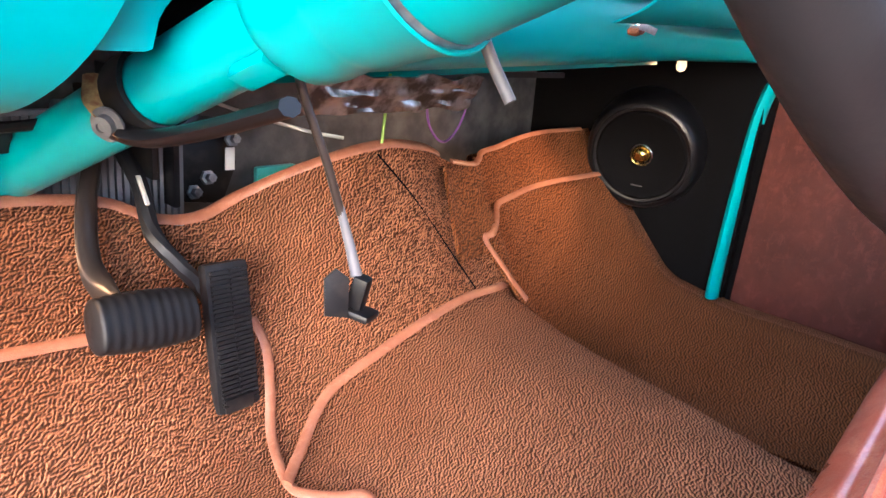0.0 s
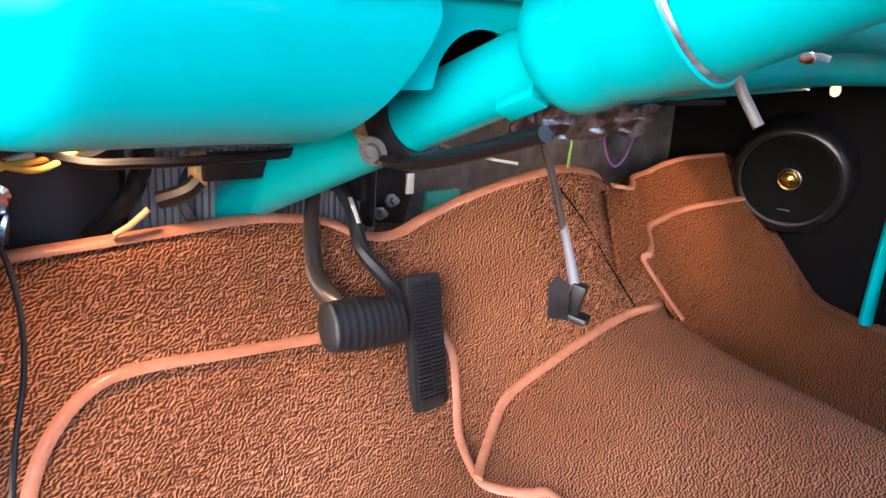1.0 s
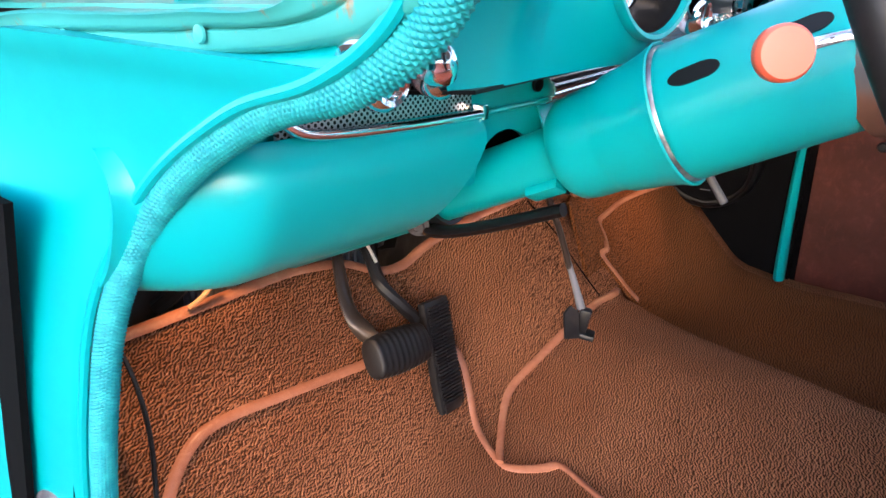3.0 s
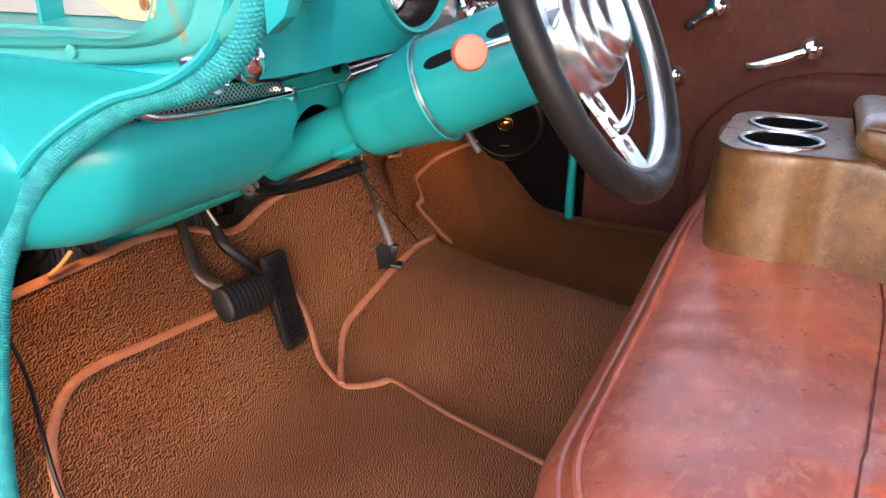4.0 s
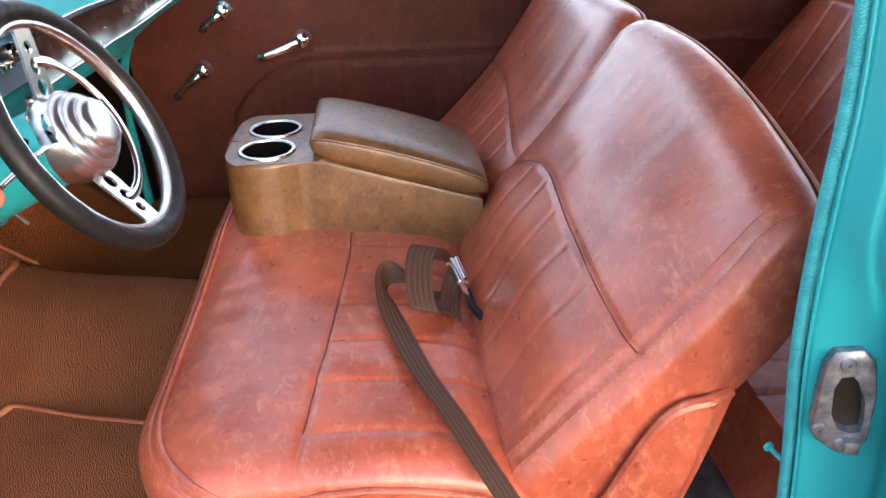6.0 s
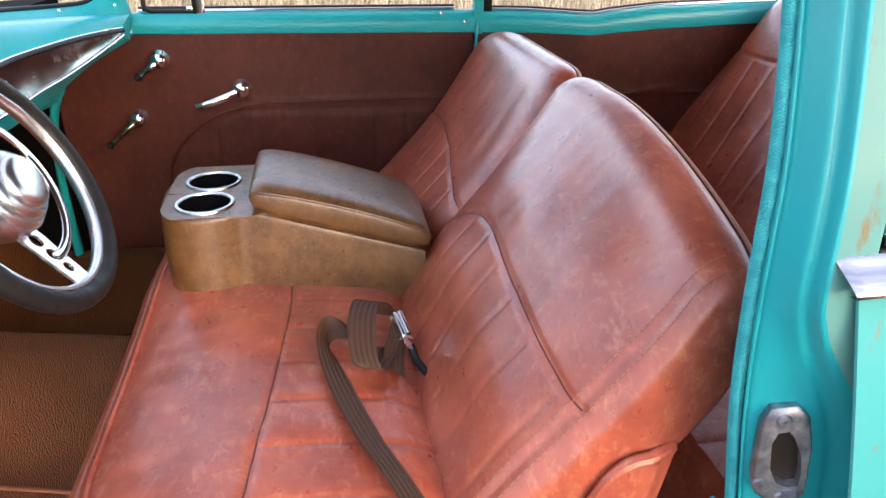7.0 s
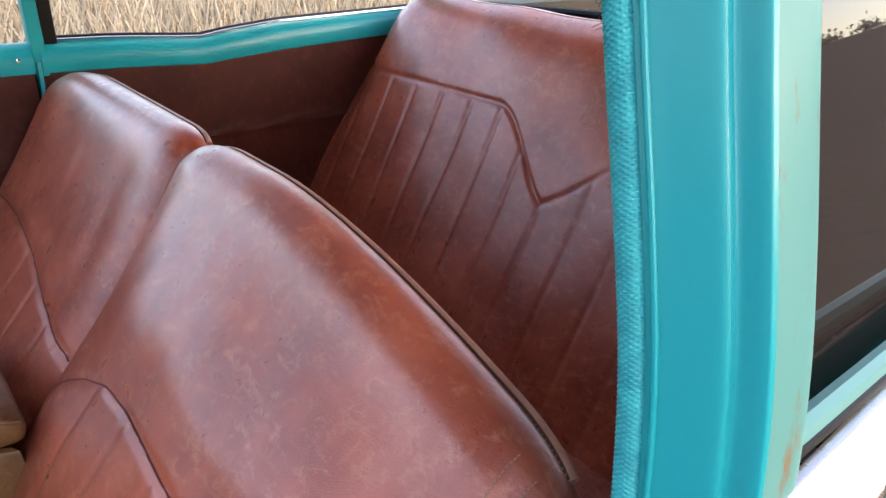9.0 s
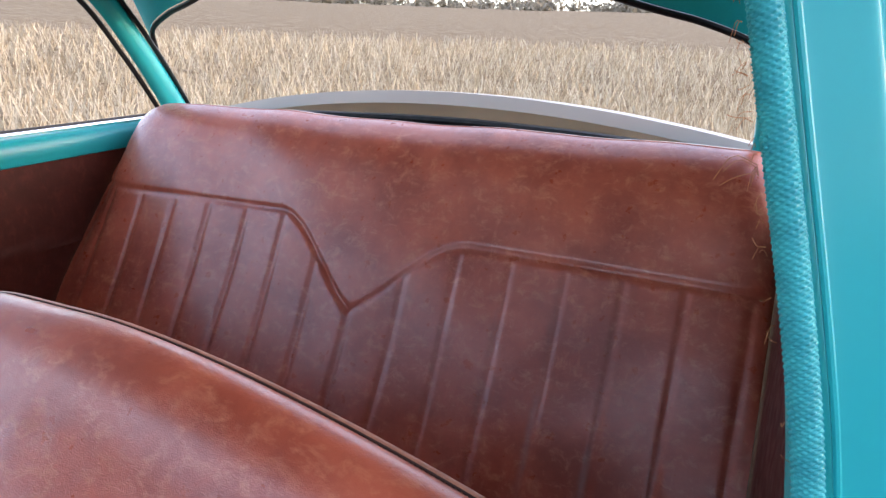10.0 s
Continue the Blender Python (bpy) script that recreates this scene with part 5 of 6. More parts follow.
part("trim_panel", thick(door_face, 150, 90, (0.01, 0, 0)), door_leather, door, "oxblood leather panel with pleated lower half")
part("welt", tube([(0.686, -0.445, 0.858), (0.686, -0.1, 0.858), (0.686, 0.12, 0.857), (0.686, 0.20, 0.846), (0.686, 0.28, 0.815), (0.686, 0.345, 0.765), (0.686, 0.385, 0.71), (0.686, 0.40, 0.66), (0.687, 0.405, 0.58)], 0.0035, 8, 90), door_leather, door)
part("inner_sheet", box(0.705, -0.45, 0.40, 0.725, 0.66, 1.045, 0.002), teal, door, "turquoise door shell")
# added strip that stops daylight showing between door and quarter panel
part("gap_stop", box(0.7265, -0.485, 0.385, 0.736, -0.425, 1.05, 0.002), dark_cup, door, "added dark strip blocking light through the closing gap")


def sill(y0, y1, low, top, name="sill"):
    def f(u, v):
        y = y0 + (y1 - y0) * u
        a, b = lerp_table(low, y), lerp_table(top, y)
        t = v
        return Vector((0.688 + 0.035 * t**1.5 - 0.010 * math.sin(t * math.pi), y, a + (b - a) * math.sin(t * math.pi / 2)))

    return thick(f, 70, 10, (0.012, 0, -0.004))


LOW_D = [(-0.45, 1.038), (0.45, 1.045)]
TOP_D = [(-0.45, 1.094), (0.45, 1.094)]
part("sill", sill(-0.452, 0.437, LOW_D, TOP_D), teal, door, "turquoise window sill")
part("glass_seal", tube([(0.716, -0.40, 1.0975), (0.716, 0.42, 1.0975)], 0.0045, 8), chrome, door, "bright glass channel")
part("glass_seal", tube([(0.722, -0.40, 1.103), (0.722, 0.42, 1.103)], 0.0045, 8), dark_cup, door, "black glass channel")
part("vent_post", box(0.706, 0.255, 1.09, 0.730, 0.275, 1.42, 0.004), chrome, door, "vent window post")
part("vent_frame", tube([(0.712, 0.405, 1.42), (0.712, 0.4045, 1.125), (0.712, 0.403, 1.108), (0.712, 0.394, 1.099), (0.712, 0.375, 1.0965), (0.712, 0.33, 1.096), (0.712, 0.277, 1.096)], 0.006, 8, 60), dark_cup, door, "black rubber vent window frame")
part("vent_seal", box(0.704, 0.276, 1.09, 0.728, 0.286, 1.42, 0.003), dark_cup, door, "black rubber beside the vent post")
part("vent_latch", box(0.700, 0.285, 1.097, 0.712, 0.30, 1.108, 0.003), chrome, door)
part("screw", lathe([(0.004, 0), (0.004, 0.002), (0, 0.003)], axis_pose((0.686, -0.425, 1.066), (-1, 0, 0)), 10), chrome, door)
part("screw", lathe([(0.004, 0), (0.004, 0.002), (0, 0.003)], axis_pose((0.688, -0.36, 1.088), (-1, 0, 0)), 10), chrome, door)


def crank(name, y, z, dy, dz, label, knob=True):
    ob = part(name, lathe([(0.027, 0.0), (0.027, 0.005), (0.0245, 0.011), (0.0175, 0.018), (0.0155, 0.024), (0.0185, 0.029), (0.0185, 0.036), (0.013, 0.041), (0, 0.043)], axis_pose((0.686, y, z), (-1, 0, 0)), 28), chrome, door, label)
    a, b = Vector((0.654, y, z)), Vector((0.648, y + dy, z + dz))
    part("crank_arm", tube([a, a.lerp(b, 0.35) + Vector((-0.006, 0, 0)), a.lerp(b, 0.75), b], lambda t: 0.0095 - 0.0035 * t, 10, 16, flat=0.7, up=(1, 0, 0)), chrome, ob)
    if knob:
        part("crank_knob", lathe([(0.005, 0), (0.007, 0.004), (0.0095, 0.009), (0.0098, 0.014), (0.007, 0.019), (0, 0.020)], axis_pose(b + Vector((0.002, 0, 0)), (-1, 0, 0)), 18), dark_cup, ob)
    return ob


crank("window_crank", 0.379, 0.982, 0.050, -0.037, "chrome window crank")
crank("window_crank", 0.455, 0.830, 0.075, -0.062, "chrome vent window crank")
hub = crank("door_handle", 0.180, 0.903, 0.115, -0.040, "chrome inside door handle", False)
part("handle_lever", tube([(0.648, 0.195, 0.897), (0.642, 0.235, 0.880), (0.642, 0.275, 0.868), (0.646, 0.30, 0.862)], 0.0085, 10, 20, flat=0.5, up=(1, 0, 0)), chrome, hub)

jamb_p = empty("pillar_front_passenger", "turquoise door post edge before the passenger door", "pillar", (0.66, 0.65, 0.5), kind="structure")
part("edge", tube([(0.655, 0.672, 0.42), (0.660, 0.676, 0.50), (0.665, 0.674, 0.70), (0.665, 0.666, 0.82), (0.668, 0.64, 0.90), (0.67, 0.60, 0.965)], 0.022, 10, 40, flat=0.5, up=(0, 1, 0)), teal, jamb_p)
part("upper_post", tube([(0.668, 0.55, 1.02), (0.675, 0.47, 1.05), (0.70, 0.455, 1.10), (0.71, 0.50, 1.25)], 0.02, 10, 30), teal, jamb_p)

post_p = empty("pillar_centre_passenger", "turquoise centre post between the passenger windows", "pillar", (0.72, -0.46, 0.8), kind="structure")
part("post", box(0.690, -0.478, 1.03, 0.725, -0.452, 1.53, 0.006), teal, post_p)
part("joint", box(0.684, -0.4625, 0.42, 0.71, -0.4555, 1.06, 0.002), teal, post_p)
part("weatherstrip", box(0.705, -0.505, 1.085, 0.728, -0.478, 1.53, 0.004), dark_cup, post_p, "black rubber weatherstrip")

quarter = empty("wall_quarter_passenger", "oxblood leather quarter panel under the rear side window", "trim panel", (0.7, -0.9, 0.5), kind="structure")
LOW_Q = [(-1.7, 1.055), (-1.40, 1.056), (-1.0, 1.040), (-0.84, 1.028), (-0.80, 1.024), (-0.76, 1.026), (-0.62, 1.034), (-0.46, 1.038)]
TOP_Q = [(-1.7, 1.115), (-1.40, 1.112), (-1.0, 1.100), (-0.86, 1.087), (-0.80, 1.078), (-0.76, 1.080), (-0.62, 1.090), (-0.46, 1.094)]


def quarter_face(u, v):
    y = -1.42 + 0.955 * u
    z = 0.43 + (lerp_table(LOW_Q, y) + 0.004 - 0.43) * v
    d = 0.004 * math.exp(-(((z - 0.856) / 0.005) ** 2)) + 0.003 * math.exp(-(((z - 0.868) / 0.003) ** 2)) + 0.0025 * noise.noise((y * 5, z * 5, 4))
    return Vector((0.692 - d, y, z))


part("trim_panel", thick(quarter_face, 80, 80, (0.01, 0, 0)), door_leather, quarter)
part("sill", sill(-1.62, -0.466, LOW_Q, TOP_Q), teal, quarter, "turquoise window sill with a dip")
part("glass_seal", tube([(0.718, y, lerp_table(TOP_Q, y) + 0.006) for y in [-1.55 + 0.05 * k for k in range(22)]], 0.005, 8), dark_cup, quarter, "black glass channel")
part("glass_seal", tube([(0.712, y, lerp_table(TOP_Q, y) + 0.002) for y in [-1.55 + 0.05 * k for k in range(22)]], 0.004, 8), chrome, quarter, "bright glass channel")
part("outer_skin", box(0.735, -1.7, 0.3, 0.75, -0.46, 1.07, 0.004), teal, quarter)
part("button", lathe([(0.006, 0), (0.005, 0.003), (0, 0.004)], axis_pose((0.688, -0.72, 0.838), (-1, 0, 0)), 12), alu, quarter)

inner_d = empty("wall_quarter_inner_driver", "oxblood leather quarter panel beside the rear seat on the driver side", "trim panel", (-0.7, -0.9, 0.5), kind="structure")
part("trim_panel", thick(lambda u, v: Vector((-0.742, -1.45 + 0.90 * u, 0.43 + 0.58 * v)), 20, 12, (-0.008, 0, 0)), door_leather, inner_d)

# rear post, roof rails, roof
rail = empty("pillar_rear_passenger", "turquoise rear roof post with black window rubber", "pillar", (0.7, -1.45, 1.1), kind="structure")
RP = [(0.690, -1.50, 1.10), (0.690, -1.44, 1.19), (0.684, -1.36, 1.29), (0.670, -1.25, 1.40), (0.65, -1.10, 1.48), (0.64, -0.8, 1.525), (0.64, -0.3, 1.54), (0.645, 0.15, 1.51), (0.67, 0.42, 1.36), (0.70, 0.50, 1.12)]
part("post", tube(RP, lambda t: 0.034 - 0.006 * min(1, t * 4), 12, 80, flat=0.6, up=(1, 0, 0)), teal, rail)
part("rubber", tube([(p[0] + 0.012, p[1] + 0.03, p[2] - 0.022) for p in RP[:6]], 0.006, 8, 50), dark_cup, rail, "black window rubber")
part("rubber", tube([(p[0] - 0.01, p[1] - 0.034, p[2] + 0.01) for p in RP[:4]], 0.006, 8, 40), dark_cup, rail, "black window rubber")
rail2 = empty("pillar_rear_driver", "turquoise rear roof post on the driver side", "pillar", (-0.7, -1.45, 1.1), kind="structure")
part("post", tube([(-p[0], p[1], p[2]) for p in RP], lambda t: 0.034 - 0.006 * min(1, t * 4), 12, 80, flat=0.6, up=(1, 0, 0)), teal, rail2)
headliner = mat("grey_headliner", (0.28, 0.26, 0.24, 1), 0.9)
thing("ceiling", thick(lambda u, v: Vector((-0.66 + 1.32 * u, -1.22 + 1.42 * v, 1.54 + 0.05 * math.sin(math.pi * u) * math.sin(math.pi * (0.15 + 0.7 * v)))), 16, 16, (0, 0, 0.03)), headliner, "grey cloth headliner under the roof", "roof", kind="structure")

HEADER = [(-0.69, -1.42, 1.29), (-0.66, -1.387, 1.33), (-0.58, -1.355, 1.362), (-0.5, -1.33, 1.382), (-0.3, -1.28, 1.43), (0, -1.25, 1.46), (0.3, -1.28, 1.43), (0.5, -1.33, 1.382), (0.58, -1.355, 1.362), (0.66, -1.387, 1.33), (0.69, -1.42, 1.29)]
header_line = spline(HEADER, 60)


def header_panel(u, v):
    p = header_line[min(int(u * 60 + 0.5), 60)]
    edge = Vector((p.x * 0.95, -1.20 + 0.02 * abs(p.x), 1.565 - 0.03 * (p.x / 0.66) ** 2))
    return p.lerp(edge, v) + Vector((0, -0.02, 0.02)) * math.sin(v * math.pi)


header = empty("rear_window_header", "turquoise roof header over the rear window with black rubber", "roof", (0, -1.3, 1.45), kind="structure")
part("panel", thick(header_panel, 60, 10, (0, -0.006, 0.006)), teal, header)
part("rubber", tube([p + Vector((0, -0.008, -0.006)) for p in header_line], 0.006, 8), dark_cup, header, "black window rubber")

# ---------------------------------------------------------------- rear deck and shelf
tray = thing("wall_package_tray", thick(lambda u, v: Vector((-0.69 + 1.38 * u, -1.42 - 0.26 * v, 1.118 - 0.008 * v)), 10, 6, (0, 0, -0.02)), black_cloth, "black parcel shelf behind the rear seat", "shelf", kind="structure")
lamp3 = empty("shelf_bracket", "small pale metal fitting on the parcel shelf", "fitting", (-0.24, -1.47, 1.13))
part("plate", box(-0.27, -1.49, 1.122, -0.215, -1.455, 1.135, 0.002), alu, lamp3)
part("post", box(-0.262, -1.48, 1.135, -0.252, -1.465, 1.150, 0.002), alu, lamp3)
part("post", box(-0.235, -1.48, 1.135, -0.225, -1.465, 1.150, 0.002), alu, lamp3)
part("rim_lip", tube([(0.62, -1.52, 1.128), (0.30, -1.60, 1.135), (0.0, -1.63, 1.140), (-0.30, -1.60, 1.137), (-0.62, -1.52, 1.128)], 0.010, 8, 40), black_paint, tray, "dark oxblood shelf edge")


def deck(u, v):
    x = -0.80 + 1.60 * u
    s = 1 - (x / 0.80) ** 2
    return Vector((x, -1.66 - 0.9 * v - 0.05 * (1 - s), 1.105 + 0.100 * s - 0.22 * v * v - 0.02 * v))


thing("trunk_lid", thick(deck, 40, 20, (0, 0, -0.03)), deck_paint, "white enamel trunk lid behind the rear window", "car body", kind="structure")

# ---------------------------------------------------------------- driver side centre pillar
pillar_b = empty("pillar_centre_driver", "turquoise door pillar with zinc striker and rust-stained edges", "pillar", (-0.7, -0.46, 0.8), kind="structure")
B_SEAL = [(-0.742, -0.485, 0.52), (-0.742, -0.470, 0.62), (-0.742, -0.452, 0.743), (-0.742, -0.430, 0.875), (-0.742, -0.420, 0.969), (-0.738, -0.418, 1.052), (-0.727, -0.422, 1.13), (-0.712, -0.424, 1.20), (-0.687, -0.426, 1.30), (-0.650, -0.430, 1.45), (-0.625, -0.435, 1.54)]
seal_b = thing("door_seal", woven_tube([(x + 0.002, y, z) for x, y, z in B_SEAL], 0.0066, 44, 0.0030, 0.0008, 9), seal_mat, "turquoise woven cloth seal along the centre door pillar", "door seal", "door seals")
fl = spline(B_SEAL, 60)
# plan of the jamb skin above and below the belt: outward and rearward of the seal
PLAN_HI = [(-0.0034, -0.0032), (-0.0132, -0.0092), (-0.0265, -0.0137), (-0.0382, -0.0181), (-0.0409, -0.0255), (-0.0526, -0.0272), (-0.0559, -0.0316), (-0.0579, -0.0519), (-0.0579, -0.067), (-0.0538, -0.0722)]
PLAN_LO = [(-0.006, -0.004), (-0.013, -0.012), (-0.024, -0.050), (-0.032, -0.075), (-0.032, -0.088), (-0.044, -0.105), (-0.052, -0.120), (-0.064, -0.135), (-0.075, -0.17), (-0.085, -0.26)]


HI_S = spline([(x, y, 0) for x, y in PLAN_HI], 54)
LO_S = spline([(x, y, 0) for x, y in PLAN_LO], 54)


def pillar_skin(u, v):
    p = fl[min(int(u * 60 + 0.5), 60)]
    k = min(int(v * 54 + 0.5), 54)
    w = 1 - step(0.84, 1.04, p.z)
    q = HI_S[k].lerp(LO_S[k], w)
    return Vector((p.x + q.x, p.y + q.y, p.z))


def strip(f, v0, v1):
    return lambda u, v: f(u, v0 + (v1 - v0) * v)


part("jamb", grid(strip(pillar_skin, 0, 0.67), 60, 36), teal, pillar_b)
part("outer_post", grid(strip(pillar_skin, 0.67, 1.0), 60, 16), teal_pale, pillar_b, "pale turquoise outer post with rust runs")
part("seal_flange", tube([p + Vector((-0.0095, -0.003, 0)) for p in fl], 0.0018, 8), teal, seal_b, "painted flange edge beside the seal")
part("inner_post", grid(lambda u, v: fl[min(int(u * 60 + 0.5), 60)] + Vector((0.004 + 0.006 * v, -0.006 - 0.09 * v, 0)), 60, 4), teal, pillar_b)
striker = empty("striker_plate", "dull zinc door striker plate with three screws", "striker", (-0.74, -0.50, 0.83))
zax = Vector((-0.95, 0.30, 0.0)).normalized()
yax = Vector((0.0, 0.12, 0.99)).normalized()
xax = yax.cross(zax).normalized()
yax = zax.cross(xax)
sm = Matrix.Translation((-0.766, -0.470, 0.838)) @ Matrix((xax, yax, zax)).transposed().to_4x4()
outer = [(-0.014, 0.062), (0.010, 0.066), (0.022, 0.052), (0.028, 0.015), (0.027, -0.045), (0.016, -0.064), (0.000, -0.064), (-0.022, -0.045), (-0.026, -0.025), (-0.022, 0.045)]
inner = [(-0.006, 0.034), (0.004, 0.036), (0.010, 0.028), (0.018, 0.006), (0.020, -0.016), (0.019, -0.034), (0.008, -0.036), (-0.003, -0.030), (-0.010, -0.012), (-0.011, 0.02)]


def ring_plate(out, inn, z0, z1):
    bm = bmesh.new()
    n = len(out)
    rows = [[bm.verts.new((x, y, z)) for x, y in loop] for loop, z in ((out, z0), (out, z1 - 0.002), ([(x * 0.94, y * 0.96) for x, y in out], z1), (inn, z1), (inn, z0 + 0.001))]
    for a, b in zip(rows, rows[1:]):
        for k in range(n):
            bm.faces.new((a[k], a[(k + 1) % n], b[(k + 1) % n], b[k]))
    return bm


rp = ring_plate(outer, inner, -0.004, 0.012)
bmesh.ops.subdivide_edges(rp, edges=rp.edges[:], cuts=1, smooth=0.3)
bmesh.ops.transform(rp, matrix=sm, verts=rp.verts)
part("plate", rp, zinc, striker)
part("recess", slab(inner, -0.004, 0.0005, sm), brown_steel, striker, "dark worn recess floor")
for sx, sy in ((-0.002, 0.050), (-0.019, -0.032), (0.003, -0.050)):
    part("screw", lathe([(0.0075, 0.0), (0.0075, 0.001), (0.006, 0.003), (0.002, 0.0032), (0.0015, 0.0015), (0, 0.0015)], sm @ Matrix.Translation((sx, sy, 0.0115)), 16), zinc, striker)
part("pawl", box(0.004, -0.056, 0.008, 0.018, -0.04, 0.022, 0.002, sm), zinc, striker)
thing("seal_clip", lathe([(0.003, -0.01), (0.003, 0.012), (0.006, 0.013), (0.006, 0.017), (0, 0.018)], axis_pose((-0.728, -0.452, 0.72), (0.9, 0.3, 0.1)), 10), teal, "small turquoise push clip beside the door seal", "clip")

# ---------------------------------------------------------------- driver quarter window and outer body
qw = empty("window_quarter_driver", "closed rear side window with chrome belt moulding", "window", (-0.72, -0.9, 1.1), kind="structure")
win_glass = part("pane", grid(lambda u, v: Vector((-0.766 + 0.115 * v, -0.490 - 0.80 * u, 1.03 + 0.47 * v)), 2, 2), glass, qw, "tinted side glass", smooth=False)
mirror_like = mat("dark_reflective_glass", (0.026, 0.020, 0.017, 1), 0.02, 0, 0, 0.6)
win_glass.data.materials[0] = mirror_like
win_glass.visible_shadow = False


def belt(u, v):
    # leaning chrome face with a narrow ledge on top
    prof = [(-0.744, 1.050), (-0.750, 1.052), (-0.755, 1.051), (-0.7590, 1.047), (-0.7625, 1.042), (-0.773, 1.030), (-0.782, 1.017), (-0.7825, 1.012), (-0.772, 1.009)]
    s = v * 8
    i = min(int(s), 7)
    t = s - i
    x = prof[i][0] + (prof[i + 1][0] - prof[i][0]) * t
    z = prof[i][1] + (prof[i + 1][1] - prof[i][1]) * t
    tip = 1 - step(0.0, 0.012, u)
    lean = 0.010 * (z - 1.012) / 0.04
    return Vector((x - 0.038 + 0.004 * tip - 0.008 * u, -0.459 + lean - 1.2 * u, 1.052 - (1.052 - z) * 0.78 + 0.025 + 0.004 * (1.052 - z) / 0.043 + 0.005 * u - 0.003 * tip))


part("belt_moulding", grid(belt, 100, 24), belt_metal, qw, "bright belt moulding")
part("channel", tube([(-0.783, -0.497, 1.083), (-0.786, -0.8, 1.070), (-0.792, -1.3, 1.045)], 0.0045, 8), dark_cup, qw, "black glass channel")
part("inner_rail", tube([(-0.780, -0.495, 1.096), (-0.782, -0.8, 1.084), (-0.790, -1.3, 1.060)], 0.008, 8), teal_rail, qw, "pale turquoise upper rail")


def flank(u, v):
    y = -0.470 - 1.2 * u
    z = 1.052 - 0.49 * v
    return Vector((-0.802 - 0.05 * math.sin(min(v, 0.8) / 0.8 * 1.57), y - 0.06 * v * (1 - u), z))


thing("wall_quarter_driver", thick(flank, 24, 16, (0.004, 0, 0)), teal_worn, "turquoise outer body side below the rear window", "car body", kind="structure")


# frayed threads along the seal
fray = empty("frayed_threads", "loose orange-brown threads frayed out beside the door seal", "threads", (-0.68, -0.43, 1.28))
rng = random.Random(21)
for k in range(44):
    z = rng.choice((rng.uniform(1.22, 1.34), rng.uniform(1.04, 1.36)))
    base = Vector((-0.703 + 0.248 * (z - 1.2) + 0.002, -0.428, z))
    reach = rng.uniform(0.0015, 0.006) if k > 3 else rng.uniform(0.010, 0.016)
    mid = base + Vector((reach * 0.6, rng.uniform(-0.004, 0.004), rng.uniform(-0.003, 0.004)))
    tip = base + Vector((reach, rng.uniform(-0.006, 0.006), rng.uniform(-0.008, 0.003)))
    part("thread", tube([base, mid, tip], 0.00016, 4, 5), fray_mat, fray)

# ---------------------------------------------------------------- front bench
bench = empty("front_bench_seat", "split front bench in worn oxblood leather with pleated inserts", "seat", (0, 0.0, 0.42))
XE = 0.672


def front_y(x):
    """Plan of the cushion's front edge, rounded at its corners."""
    r = 0.17
    a = max(0.0, abs(x) - (XE - r))
    return 0.328 - (r - math.sqrt(max(0.0, r * r - a * a))) * 0.85


PROF = [(-0.25, 0.560), (-0.20, 0.605), (-0.165, 0.640), (-0.125, 0.664), (-0.07, 0.678), (0.0, 0.686), (0.06, 0.690), (0.13, 0.691), (0.20, 0.686), (0.26, 0.677), (0.30, 0.664), (0.322, 0.648), (0.331, 0.625), (0.330, 0.58), (0.318, 0.52), (0.300, 0.465)]
PROF_S = spline([(0, y, z) for y, z in PROF], 140)


def cushion_point(x, s):
    k = s * 140
    i = min(int(k), 139)
    p = PROF_S[i].lerp(PROF_S[i + 1], k - i)
    y, z = p.y, p.z
    short = 0.328 - front_y(x)
    f = step(-0.10, 0.33, y)
    y -= short * f
    # crown falls towards the ends
    e = max(0.0, abs(x) - (XE - 0.06)) / 0.06
    top = step(0.44, 0.62, z)
    z -= 0.030 * (1 - math.sqrt(max(0.0, 1 - e * e))) * top
    z += 0.010 * (1 - (x / XE) ** 2) * top * 0.4
    z += 0.022 * math.exp(-(((x - 0.05) / 0.24) ** 2)) * step(0.02, 0.22, y) * top
    # seam across, and pleats behind it
    ys = 0.048 + 0.115 * max(0.0, abs(x) - 0.14) ** 1.15
    flat = step(0.60, 0.66, z)
    d = groove(y - ys, 0.0050, 0.0030) * flat
    if y < ys:
        kk = (abs(x) - 0.025) / 0.0965
        d += groove((kk - round(kk)) * 0.096, 0.0052, 0.0024) * flat * step(0.0, 0.006, ys - y)
        d += 0.001 * flat
    d += groove(s - 0.685, 0.010, 0.003)
    w = 0.0035 * noise.noise((x * 7, y * 9, z * 4)) + 0.0016 * noise.noise((x * 22, y * 16, 5)) * flat
    # a few soft pulls in the hide
    w += 0.002 * math.sin(40 * (x * 0.4 + y)) * math.exp(-(((x + 0.12) / 0.12) ** 2 + ((y - 0.20) / 0.05) ** 2))
    return Vector((x, y, z + d + w))


def cushion_grid(u, v):
    if u < 0.04:
        p = cushion_point(-XE, v)
        t = 1 - u / 0.04
        return Vector((p.x - 0.010 * math.sin(t * 2.2), p.y, p.z + (0.45 - p.z) * t))
    if u > 0.96:
        p = cushion_point(XE, v)
        t = (u - 0.96) / 0.04
        return Vector((p.x + 0.010 * math.sin(t * 2.2), p.y, p.z + (0.45 - p.z) * t))
    return cushion_point(-XE + 2 * XE * (u - 0.04) / 0.92, v)


